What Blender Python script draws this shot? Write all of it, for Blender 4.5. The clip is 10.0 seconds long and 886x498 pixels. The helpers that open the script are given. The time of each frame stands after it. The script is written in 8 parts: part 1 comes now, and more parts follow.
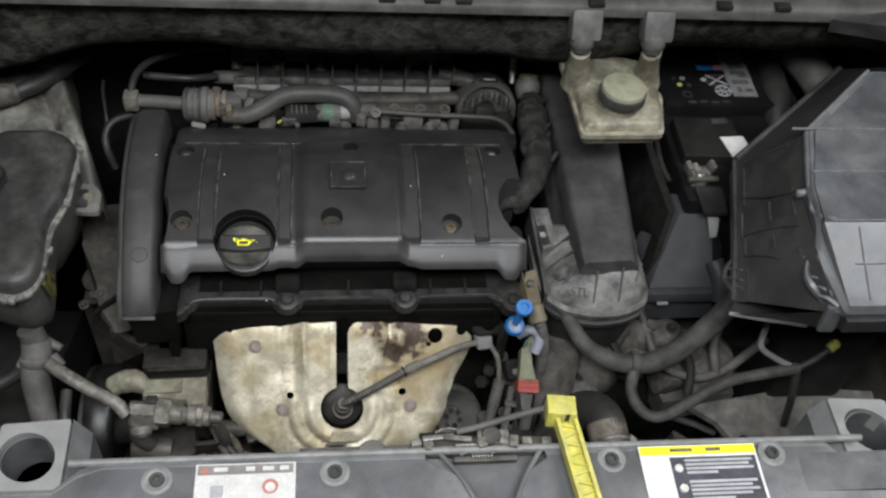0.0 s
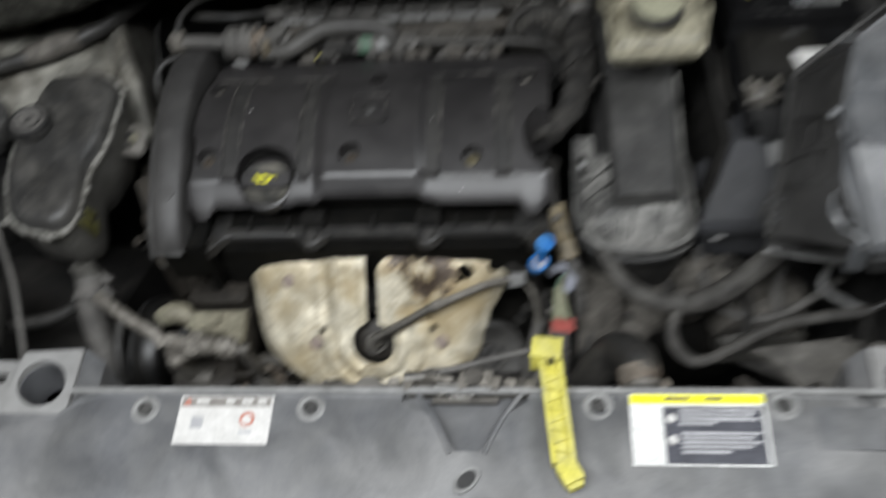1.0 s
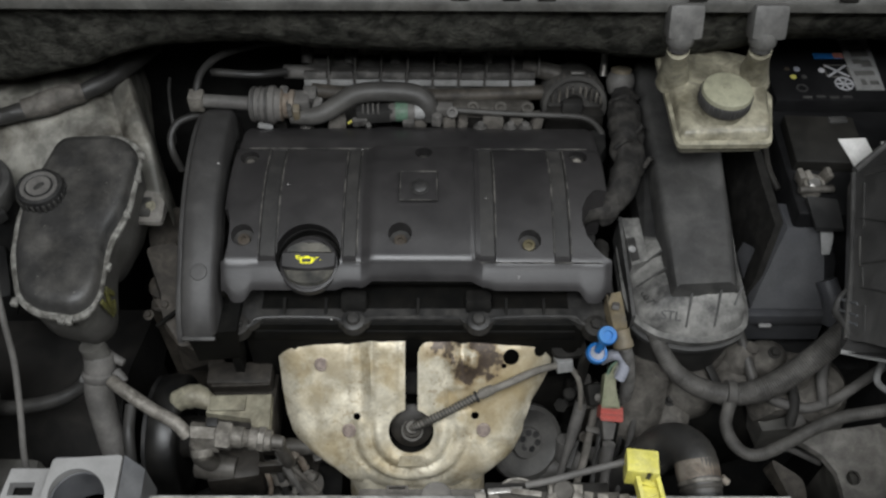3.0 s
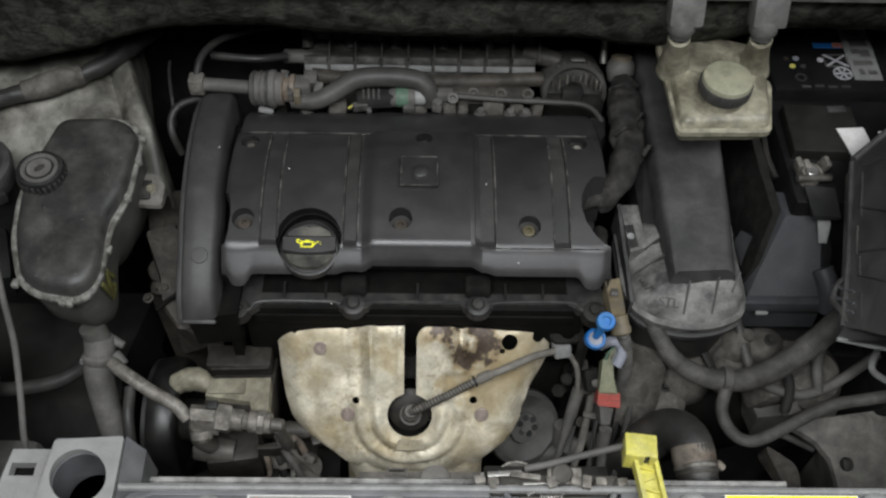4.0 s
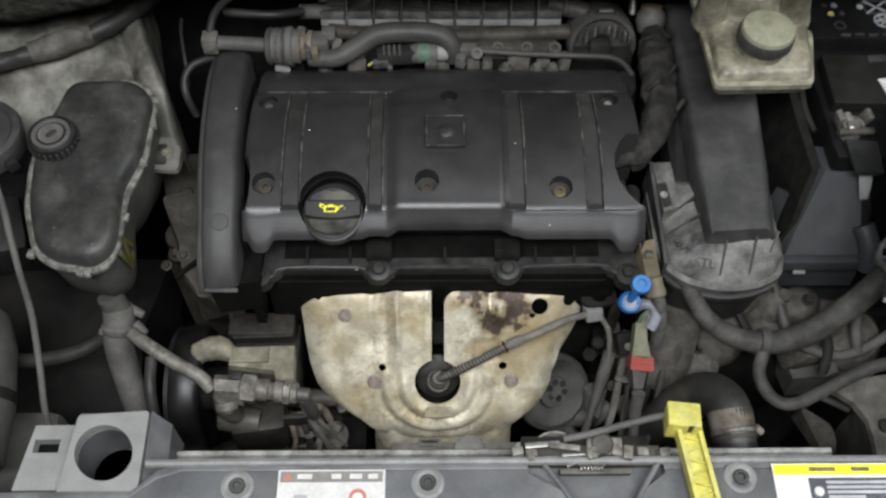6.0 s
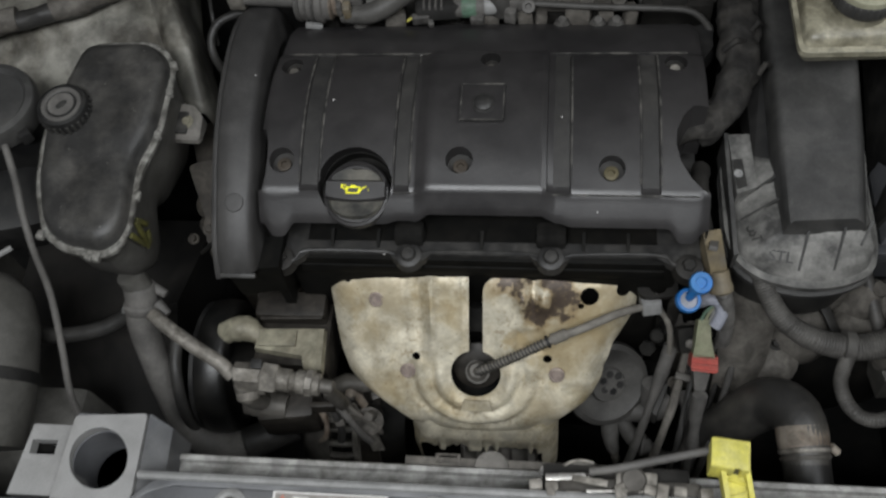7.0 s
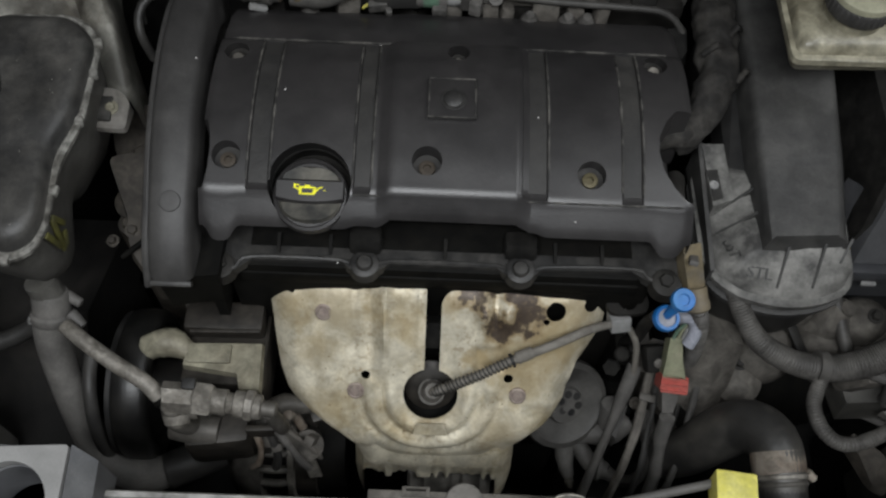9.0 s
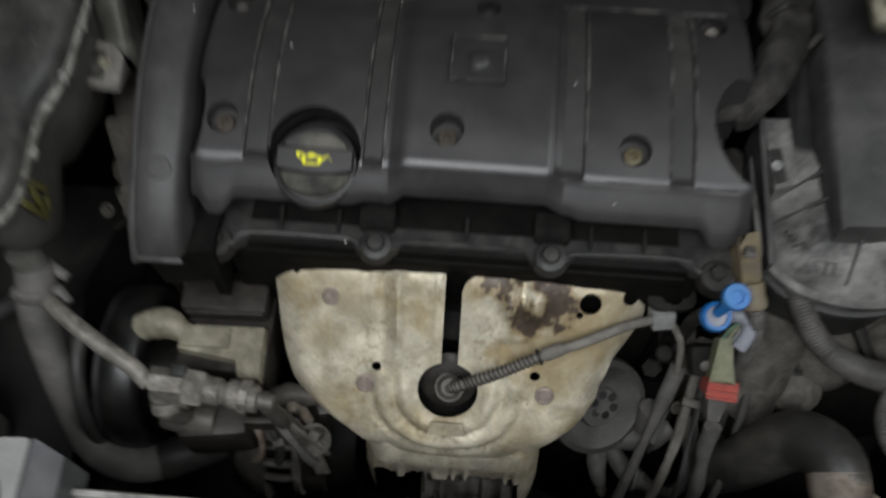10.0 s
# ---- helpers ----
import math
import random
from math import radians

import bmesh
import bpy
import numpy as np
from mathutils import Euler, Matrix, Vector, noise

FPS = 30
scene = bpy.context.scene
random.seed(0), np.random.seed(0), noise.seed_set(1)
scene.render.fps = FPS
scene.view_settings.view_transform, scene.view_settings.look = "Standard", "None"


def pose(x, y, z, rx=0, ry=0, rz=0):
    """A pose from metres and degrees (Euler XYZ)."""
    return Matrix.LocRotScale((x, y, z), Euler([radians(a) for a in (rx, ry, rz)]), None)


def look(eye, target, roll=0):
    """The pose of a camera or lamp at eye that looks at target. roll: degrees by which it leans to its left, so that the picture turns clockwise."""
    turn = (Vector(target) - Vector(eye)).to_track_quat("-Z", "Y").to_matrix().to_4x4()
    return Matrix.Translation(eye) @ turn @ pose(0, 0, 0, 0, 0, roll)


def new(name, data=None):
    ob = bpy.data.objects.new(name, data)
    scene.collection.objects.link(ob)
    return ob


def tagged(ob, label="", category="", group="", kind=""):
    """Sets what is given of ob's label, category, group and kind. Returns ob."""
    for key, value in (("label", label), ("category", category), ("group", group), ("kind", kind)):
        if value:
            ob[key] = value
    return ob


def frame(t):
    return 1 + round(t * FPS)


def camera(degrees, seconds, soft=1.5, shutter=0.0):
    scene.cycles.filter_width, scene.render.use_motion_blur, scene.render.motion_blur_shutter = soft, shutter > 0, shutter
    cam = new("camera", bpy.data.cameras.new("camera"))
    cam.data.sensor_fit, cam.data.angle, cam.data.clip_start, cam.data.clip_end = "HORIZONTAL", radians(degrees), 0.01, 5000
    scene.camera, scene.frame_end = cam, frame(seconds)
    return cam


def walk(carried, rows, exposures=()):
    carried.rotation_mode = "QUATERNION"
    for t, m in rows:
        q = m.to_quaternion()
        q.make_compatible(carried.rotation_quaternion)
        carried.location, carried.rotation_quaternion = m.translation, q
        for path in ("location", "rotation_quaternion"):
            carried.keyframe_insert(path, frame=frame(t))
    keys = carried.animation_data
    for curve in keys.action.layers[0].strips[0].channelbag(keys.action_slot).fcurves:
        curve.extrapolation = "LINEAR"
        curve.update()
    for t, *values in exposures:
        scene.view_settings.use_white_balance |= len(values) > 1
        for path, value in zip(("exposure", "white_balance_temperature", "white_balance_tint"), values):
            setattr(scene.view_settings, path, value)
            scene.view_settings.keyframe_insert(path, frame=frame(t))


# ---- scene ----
cam = camera(51.3, 10.0, soft=2.4, shutter=1.0)
PATH = [
    (0, (-0.015, -0.66, 1.642), (0.221, 0.645, 0.145), 7.3),
    (0.5, (0.059, -0.658, 1.644), (0.151, 0.644, 0.129), 2.2),
    (0.7, (0.126, -0.667, 1.644), (0.101, 0.659, 0.147), -2.2),
    (1, (0.198, -0.639, 1.618), (-0.02, 0.556, 0.03), -9.1),
    (1.1, (0.226, -0.617, 1.592), (-0.09, 0.541, -0.007), -13.0),
    (1.2, (0.206, -0.615, 1.611), (-0.067, 0.54, 0.001), -10.8),
    (1.5, (0.102, -0.596, 1.625), (0.002, 0.575, 0.006), -3.4),
    (1.8, (-0.008, -0.571, 1.611), (0.071, 0.591, -0.015), 4.0),
    (2, (-0.016, -0.557, 1.622), (0.052, 0.61, -0.001), 4.0),
    (2.5, (0.021, -0.55, 1.633), (0.036, 0.67, 0.048), 0.6),
    (2.7, (0.024, -0.546, 1.633), (0.034, 0.679, 0.051), 0.4),
    (3.8, (0.013, -0.552, 1.636), (0.047, 0.647, 0.036), 2.0),
    (4, (0.014, -0.552, 1.635), (0.044, 0.647, 0.035), 1.8),
    (4.5, (0.011, -0.546, 1.631), (0.024, 0.641, 0.022), 1.4),
    (5, (0.011, -0.542, 1.628), (0.013, 0.637, 0.013), 0.9),
    (5.2, (0.007, -0.541, 1.628), (0.018, 0.637, 0.012), 1.1),
    (6.3, (-0.01, -0.498, 1.608), (0.004, 0.588, -0.071), 0.3),
    (6.5, (0.044, -0.47, 1.601), (-0.075, 0.593, -0.089), -5.7),
    (6.8, (0.059, -0.422, 1.569), (-0.168, 0.567, -0.154), -10.3),
    (7, (0.069, -0.408, 1.568), (-0.167, 0.533, -0.181), -11.2),
    (7.5, (0.001, -0.365, 1.511), (0.011, 0.579, -0.252), 2.5),
    (8, (-0.001, -0.36, 1.494), (0.035, 0.531, -0.296), 4.9),
    (8.5, (-0.006, -0.367, 1.502), (0.02, 0.557, -0.272), 4.2),
    (9, (-0.007, -0.373, 1.505), (0.01, 0.593, -0.246), 3.2),
    (9.5, (-0.006, -0.374, 1.501), (0.011, 0.584, -0.255), 3.1),
    (9.8, (0.034, -0.342, 1.48), (-0.094, 0.582, -0.289), -4.2),
    (10, (0.016, -0.327, 1.429), (-0.072, 0.59, -0.346), -0.8),
]
walk(cam, [(t, look(eye, target, roll)) for t, eye, target, roll in PATH], [(0.0, 0.16), (0.7, 0.17), (1.5, 0.08), (2.5, 0.0), (4.0, 0.0), (4.5, 0.16), (5.2, 0.16), (6.3, 0.18), (6.5, -0.04), (7.0, -0.20), (7.5, -0.29), (8.2, -0.24), (10.0, -0.30)])

# ---- light ----
world = bpy.data.worlds.new("world")
scene.world = world
world.use_nodes = True
world.node_tree.nodes["Background"].inputs[0].default_value = (0.9, 0.95, 1.0, 1)
world.node_tree.nodes["Background"].inputs[1].default_value = 0.02


def area_lamp(name, eye, target, sx, sy, watts, colour):
    data = bpy.data.lights.new(name, "AREA")
    data.shape, data.size, data.size_y, data.energy, data.color = "RECTANGLE", sx, sy, watts, colour
    ob = new(name, data)
    ob.matrix_world = look(eye, target)
    return ob


area_lamp("front_lamp", (-0.10, -0.82, 2.28), (0.0, -0.08, 0.70), 1.20, 0.36, 32.0, (0.948, 0.975, 1.0))
area_lamp("side_lamp", (1.31, -0.27, 2.60), (0.58, -0.10, 0.9), 0.55, 1.10, 22.0, (0.948, 0.975, 1.0))

# ---- materials ----


def mat(name, col, dust=None, rough=0.5, metal=0.0, scale=18.0, amount=0.5, low=0.42, high=0.68, bump=0.12, fine=420.0,
        specks=0.0, speck_col=(0.3, 0.29, 0.26), spec=0.35, coat=0.0, grime=0.16):
    """A worn surface: base colour, dust or wear in patches, fine grain and light specks."""
    m = bpy.data.materials.new(name)
    m.use_nodes = True
    nt = m.node_tree
    n, l = nt.nodes, nt.links
    b = n["Principled BSDF"]
    tc = n.new("ShaderNodeTexCoord")
    oi = n.new("ShaderNodeObjectInfo")
    off = n.new("ShaderNodeVectorMath")
    off.operation = "MULTIPLY_ADD"
    off.inputs[1].default_value = (7.0, 3.0, 5.0)
    l.new(oi.outputs["Random"], off.inputs[0])
    l.new(tc.outputs["Object"], off.inputs[2])
    big = n.new("ShaderNodeTexNoise")
    big.inputs["Scale"].default_value, big.inputs["Detail"].default_value, big.inputs["Roughness"].default_value = scale, 8.0, 0.65
    l.new(off.outputs[0], big.inputs["Vector"])
    ramp = n.new("ShaderNodeMapRange")
    ramp.inputs["From Min"].default_value, ramp.inputs["From Max"].default_value = low, high
    ramp.inputs["To Max"].default_value = amount
    l.new(big.outputs["Fac"], ramp.inputs["Value"])
    mix = n.new("ShaderNodeMix")
    mix.data_type = "RGBA"
    mix.inputs["A"].default_value = (*col, 1)
    mix.inputs["B"].default_value = (*(dust or [min(1, 1.8 * c) for c in col]), 1)
    l.new(ramp.outputs["Result"], mix.inputs["Factor"])
    grain = n.new("ShaderNodeTexNoise")
    grain.inputs["Scale"].default_value, grain.inputs["Detail"].default_value = fine, 3.0
    l.new(off.outputs[0], grain.inputs["Vector"])
    colour = mix.outputs["Result"]
    g2 = n.new("ShaderNodeMix")
    g2.data_type, g2.blend_type = "RGBA", "MULTIPLY"
    g2.inputs["Factor"].default_value = 1.0
    gr = n.new("ShaderNodeMapRange")
    gr.inputs["From Min"].default_value, gr.inputs["From Max"].default_value = 0.3, 0.7
    gr.inputs["To Min"].default_value, gr.inputs["To Max"].default_value = 0.91, 1.09
    l.new(grain.outputs["Fac"], gr.inputs["Value"])
    l.new(colour, g2.inputs["A"])
    l.new(gr.outputs["Result"], g2.inputs["B"])
    colour = g2.outputs["Result"]
    if grime:
        gn = n.new("ShaderNodeTexNoise")
        gn.inputs["Scale"].default_value, gn.inputs["Detail"].default_value, gn.inputs["Roughness"].default_value = scale * 2.2, 3.0, 0.55
        gn.inputs["Distortion"].default_value = 0.6
        l.new(off.outputs[0], gn.inputs["Vector"])
        gm = n.new("ShaderNodeMapRange")
        gm.inputs["From Min"].default_value, gm.inputs["From Max"].default_value = 0.36, 0.64
        gm.inputs["To Min"].default_value, gm.inputs["To Max"].default_value = 1.0 - grime, 1.0 + 0.6 * grime
        l.new(gn.outputs["Fac"], gm.inputs["Value"])
        g3 = n.new("ShaderNodeMix")
        g3.data_type, g3.blend_type = "RGBA", "MULTIPLY"
        g3.inputs["Factor"].default_value = 1.0
        l.new(colour, g3.inputs["A"])
        l.new(gm.outputs["Result"], g3.inputs["B"])
        colour = g3.outputs["Result"]
    if specks:
        v = n.new("ShaderNodeTexVoronoi")
        v.inputs["Scale"].default_value = 95.0
        l.new(off.outputs[0], v.inputs["Vector"])
        near = n.new("ShaderNodeMath")
        near.operation = "LESS_THAN"
        near.inputs[1].default_value = specks
        l.new(v.outputs["Distance"], near.inputs[0])
        m3 = n.new("ShaderNodeMix")
        m3.data_type = "RGBA"
        m3.inputs["B"].default_value = (*speck_col, 1)
        l.new(near.outputs[0], m3.inputs["Factor"])
        l.new(colour, m3.inputs["A"])
        colour = m3.outputs["Result"]
    l.new(colour, b.inputs["Base Color"])
    rr = n.new("ShaderNodeMapRange")
    rr.inputs["To Min"].default_value, rr.inputs["To Max"].default_value = max(0.05, rough - 0.12), min(1, rough + 0.15)
    l.new(big.outputs["Fac"], rr.inputs["Value"])
    l.new(rr.outputs["Result"], b.inputs["Roughness"])
    b.inputs["Metallic"].default_value = metal
    b.inputs["Specular IOR Level"].default_value = spec
    b.inputs["Coat Weight"].default_value = coat
    bp = n.new("ShaderNodeBump")
    bp.inputs["Strength"].default_value, bp.inputs["Distance"].default_value = bump, 0.002
    l.new(grain.outputs["Fac"], bp.inputs["Height"])
    l.new(bp.outputs["Normal"], b.inputs["Normal"])
    return m


M_COVER = mat("cover_plastic", (0.0232, 0.0220, 0.0222), (0.050, 0.0470, 0.0455), 0.36, scale=11, amount=0.5, low=0.40, high=0.72, grime=0.16, spec=0.55, bump=0.06)
M_CAPFACE = mat("scuffed_cap_face", (0.030, 0.030, 0.028), (0.13, 0.122, 0.10), 0.5, scale=34, amount=0.8, low=0.42, high=0.62, grime=0.15)
M_OILY = mat("oily_casting", (0.034, 0.030, 0.025), (0.011, 0.0095, 0.008), 0.5, 0.15, scale=30, amount=0.9, grime=0.3)
M_INTAKE = mat("dusty_intake_plastic", (0.056, 0.0535, 0.050), (0.145, 0.138, 0.128), 0.55, scale=40, amount=0.8, low=0.42, high=0.64, grime=0.25)
M_HOSEM = mat("grey_rubber_hose", (0.048, 0.046, 0.043), (0.10, 0.096, 0.088), 0.5, scale=20, amount=0.6)
M_POST = mat("dull_grey_plastic", (0.085, 0.083, 0.079), (0.15, 0.146, 0.135), 0.5, scale=30, grime=0.2)
# matte near-black for black fittings and for shade painted into recesses
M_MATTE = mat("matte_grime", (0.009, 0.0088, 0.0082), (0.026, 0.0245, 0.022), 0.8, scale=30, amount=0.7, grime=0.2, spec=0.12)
M_RUSTD = mat("dull_brown_screw", (0.060, 0.048, 0.036), (0.030, 0.027, 0.023), 0.6, 0.2, scale=90)
M_BRASS = mat("dull_brass_screw", (0.115, 0.098, 0.055), (0.055, 0.050, 0.034), 0.5, 0.3, scale=90)
M_LOOM = mat("grey_conduit", (0.058, 0.055, 0.051), (0.125, 0.119, 0.108), 0.55, scale=26, amount=0.7, grime=0.25)
M_BRAID = mat("braided_sleeve", (0.17, 0.158, 0.138), (0.09, 0.082, 0.07), 0.7, scale=60, amount=0.7, fine=900, bump=0.3)
M_HEADER = mat("faded_dark_print", (0.22, 0.205, 0.19), (0.32, 0.30, 0.28), 0.4, scale=60, bump=0.0, grime=0.1)
M_DUCT = mat("perished_rubber", (0.022, 0.021, 0.0198), (0.058, 0.054, 0.048), 0.8, scale=34, amount=0.8, grime=0.35, bump=0.3, spec=0.2)
# road dirt, darkened to hold the deep shade below the tank
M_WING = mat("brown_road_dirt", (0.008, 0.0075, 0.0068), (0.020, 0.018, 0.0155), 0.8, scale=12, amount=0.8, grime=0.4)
M_GLOSS = mat("glossy_black_casting", (0.0065, 0.0065, 0.0063), (0.020, 0.0185, 0.016), 0.40, scale=26, amount=0.6, grime=0.1, spec=0.5)
M_DUSTEDGE = mat("dusty_edge", (0.024, 0.0232, 0.0222), (0.135, 0.128, 0.115), 0.6, scale=60, amount=0.8, low=0.44, high=0.66, grime=0.2)
M_STRIP = mat("dusty_groove", (0.0268, 0.0260, 0.0252), (0.056, 0.0530, 0.048), 0.5, scale=18, amount=0.6, low=0.40, high=0.70, grime=0.15)
M_RUSTBOLT = mat("rusty_bolt", (0.25, 0.20, 0.175), (0.33, 0.29, 0.24), 0.55, 0.3, scale=90, amount=0.7)
M_TIMING = mat("timing_plastic", (0.039, 0.0375, 0.0365), (0.080, 0.078, 0.073), 0.52, scale=16, grime=0.2, spec=0.4, bump=0.06)
M_BLACK = mat("black_rubber", (0.010, 0.010, 0.010), (0.036, 0.034, 0.031), 0.55, scale=30)
M_DARK = mat("dark_metal", (0.016, 0.015, 0.0135), (0.05, 0.046, 0.04), 0.6, 0.2, scale=25)
M_HOSE = mat("dusty_hose", (0.085, 0.081, 0.076), (0.16, 0.152, 0.14), 0.62, scale=24, amount=0.6)
M_HOSED = mat("dark_hose", (0.022, 0.0215, 0.0205), (0.058, 0.055, 0.050), 0.46, scale=16, amount=0.6, grime=0.15)
M_ELBOW = mat("dusty_black_rubber", (0.024, 0.0232, 0.022), (0.085, 0.079, 0.069), 0.42, scale=14, amount=0.85, low=0.46, high=0.72, grime=0.2, spec=0.5)
M_ALU = mat("dusty_aluminium", (0.225, 0.21, 0.185), (0.085, 0.077, 0.064), 0.5, 0.3, scale=46, amount=0.85, low=0.44, high=0.64, grime=0.3, bump=0.35)
M_ALUD = mat("grimy_casting", (0.105, 0.098, 0.087), (0.036, 0.032, 0.027), 0.55, 0.25, scale=24, amount=0.9, grime=0.25)
M_STEEL = mat("zinc_steel", (0.38, 0.37, 0.35), (0.20, 0.18, 0.15), 0.38, 0.8, scale=60)
M_PANEL = mat("grey_panel", (0.095, 0.097, 0.102), (0.20, 0.198, 0.192), 0.48, scale=7, amount=0.65, low=0.40, high=0.64, grime=0.3, fine=600)
M_RAIL = mat("pale_dusty_rail", (0.34, 0.335, 0.32), (0.17, 0.165, 0.15), 0.55, scale=34, amount=0.8, low=0.44, high=0.66, grime=0.35)
M_PANEL_EDGE = mat("pale_panel_edge", (0.22, 0.22, 0.215), (0.11, 0.108, 0.1), 0.5, scale=25)
M_EDGE = mat("worn_edge_paint", (0.068, 0.067, 0.061), (0.034, 0.032, 0.028), 0.5, scale=16, amount=0.9, low=0.42, high=0.64, grime=0.3)
M_TOWER = mat("stained_grey_paint", (0.235, 0.228, 0.20), (0.062, 0.055, 0.043), 0.5, scale=13, amount=0.9, low=0.46, high=0.66, grime=0.45)
M_PLATE = mat("dusty_pressed_steel", (0.155, 0.146, 0.132), (0.09, 0.083, 0.072), 0.65, scale=18, amount=0.8, grime=0.35)
M_CASTD = mat("dusty_brown_casting", (0.118, 0.109, 0.096), (0.052, 0.046, 0.039), 0.7, 0.05, scale=30, amount=0.8, grime=0.35)
M_GREASE = mat("greasy_brown_casting", (0.062, 0.054, 0.044), (0.022, 0.019, 0.016), 0.6, scale=34, amount=0.9, grime=0.35)
M_FLANGE = mat("satin_black_flange", (0.024, 0.0235, 0.0228), (0.055, 0.052, 0.047), 0.45, scale=40, amount=0.7, grime=0.25, spec=0.4)
M_BODYD = mat("dirty_body_paint", (0.075, 0.072, 0.065), (0.14, 0.13, 0.11), 0.55, scale=10, grime=0.35)
M_TANK = mat("tank_dark_plastic", (0.029, 0.0285, 0.0275), (0.085, 0.081, 0.073), 0.42, scale=12, amount=0.85, low=0.47, high=0.68, grime=0.35, specks=0.05, speck_col=(0.16, 0.155, 0.14))
M_SEAM = mat("tank_seam", (0.23, 0.225, 0.205), (0.075, 0.071, 0.062), 0.65, scale=60, amount=0.95, low=0.38, high=0.60, grime=0.35, bump=0.5)
M_TANKLOW = mat("tank_lower", (0.085, 0.082, 0.075), (0.05, 0.048, 0.04), 0.55, scale=25)
M_RES = mat("aged_reservoir_plastic", (0.265, 0.248, 0.185), (0.115, 0.103, 0.070), 0.36, scale=30, amount=0.85, low=0.44, high=0.64, spec=0.5, grime=0.35)
M_RESCAP = mat("olive_cap", (0.25, 0.245, 0.175), (0.16, 0.153, 0.11), 0.5, scale=30)
M_FELT = mat("felt_insulation", (0.050, 0.050, 0.043), (0.090, 0.087, 0.075), 0.95, scale=26, amount=0.85, bump=0.9, fine=240, spec=0.05, grime=0.6)
M_CLIPGREY = mat("grey_clip_plastic", (0.24, 0.24, 0.235), (0.15, 0.145, 0.135), 0.5, scale=30)
M_BATT = mat("battery_black", (0.0075, 0.0075, 0.008), (0.018, 0.018, 0.018), 0.42, scale=14, spec=0.3)
M_BATTOP = mat("dusty_battery_cover", (0.011, 0.0105, 0.0092), (0.022, 0.0205, 0.0175), 0.5, scale=16, amount=0.8, grime=0.25)
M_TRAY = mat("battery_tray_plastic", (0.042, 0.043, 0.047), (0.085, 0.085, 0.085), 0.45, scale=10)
M_FUSE = mat("smoky_plastic", (0.075, 0.078, 0.082), (0.145, 0.145, 0.145), 0.36, scale=8, amount=0.8, coat=0.15, grime=0.35, bump=0.05)
M_LIDRIB = mat("pale_smoky_edge", (0.15, 0.152, 0.155), (0.10, 0.10, 0.10), 0.4, scale=40, grime=0.25)
M_FUSED = mat("fuse_box_wall", (0.050, 0.049, 0.048), (0.092, 0.090, 0.086), 0.36, scale=12, grime=0.25, spec=0.5)
M_AIR = mat("airbox_plastic", (0.038, 0.0375, 0.0365), (0.074, 0.072, 0.067), 0.55, scale=16, amount=0.8, grime=0.25)
M_AIRB = mat("airbox_bowl", (0.050, 0.049, 0.047), (0.23, 0.225, 0.21), 0.6, scale=20, amount=0.95, low=0.40, high=0.62, grime=0.25)
M_WHITE = mat("white_paper", (0.62, 0.61, 0.59), (0.42, 0.41, 0.385), 0.35, scale=30, amount=0.4, bump=0.02, grime=0.08)
M_INK = mat("black_ink", (0.03, 0.03, 0.032), None, 0.4, bump=0.0, grime=0.08)
M_INKGREY = mat("grey_ink", (0.35, 0.35, 0.36), None, 0.4, bump=0.0, grime=0.08)
M_YELLOW = mat("yellow_plastic", (0.58, 0.53, 0.10), (0.42, 0.40, 0.20), 0.45, scale=40, amount=0.6)
M_YELINK = mat("yellow_ink", (0.85, 0.80, 0.02), None, 0.5, bump=0.0, grime=0.08)
M_BLUE = mat("blue_plastic", (0.010, 0.12, 0.37), (0.06, 0.20, 0.38), 0.35, scale=40, amount=0.5)
M_BLUEPALE = mat("pale_blue_plastic", (0.25, 0.26, 0.30), (0.16, 0.16, 0.165), 0.45, scale=60)
M_RED = mat("red_plastic", (0.36, 0.075, 0.06), (0.22, 0.10, 0.085), 0.5, scale=60)
M_GREEN = mat("green_plastic", (0.085, 0.15, 0.105), (0.11, 0.115, 0.095), 0.5, scale=60)
M_OLIVE = mat("olive_connector", (0.17, 0.18, 0.115), (0.25, 0.23, 0.17), 0.55, scale=60)
M_TAN = mat("tan_plastic", (0.165, 0.135, 0.085), (0.11, 0.10, 0.085), 0.55, scale=40, amount=0.9)
M_RUST = mat("rusty_sleeve", (0.20, 0.175, 0.145), (0.095, 0.062, 0.040), 0.7, scale=40, amount=0.8, grime=0.3)
M_REDINK = mat("red_ink", (0.42, 0.17, 0.13), None, 0.5, bump=0.0, grime=0.08)
# near-black that puts shade into gaps and parts deep in the bay
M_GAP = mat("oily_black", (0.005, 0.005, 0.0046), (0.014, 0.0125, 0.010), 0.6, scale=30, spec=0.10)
M_CREAM = mat("pale_machined_metal", (0.25, 0.235, 0.175), (0.12, 0.105, 0.075), 0.5, 0.1, scale=30, amount=0.8, grime=0.3)
M_BRACKET = mat("pale_grey_bracket", (0.26, 0.258, 0.252), (0.17, 0.167, 0.16), 0.5, scale=9, amount=0.7, grime=0.12, fine=900, bump=0.05)
M_FLOOR = mat("concrete", (0.12, 0.118, 0.112), (0.08, 0.078, 0.074), 0.8, scale=3, fine=90)
M_WALL = mat("wall_paint", (0.32, 0.32, 0.31), (0.27, 0.27, 0.26), 0.8, scale=2, fine=60)


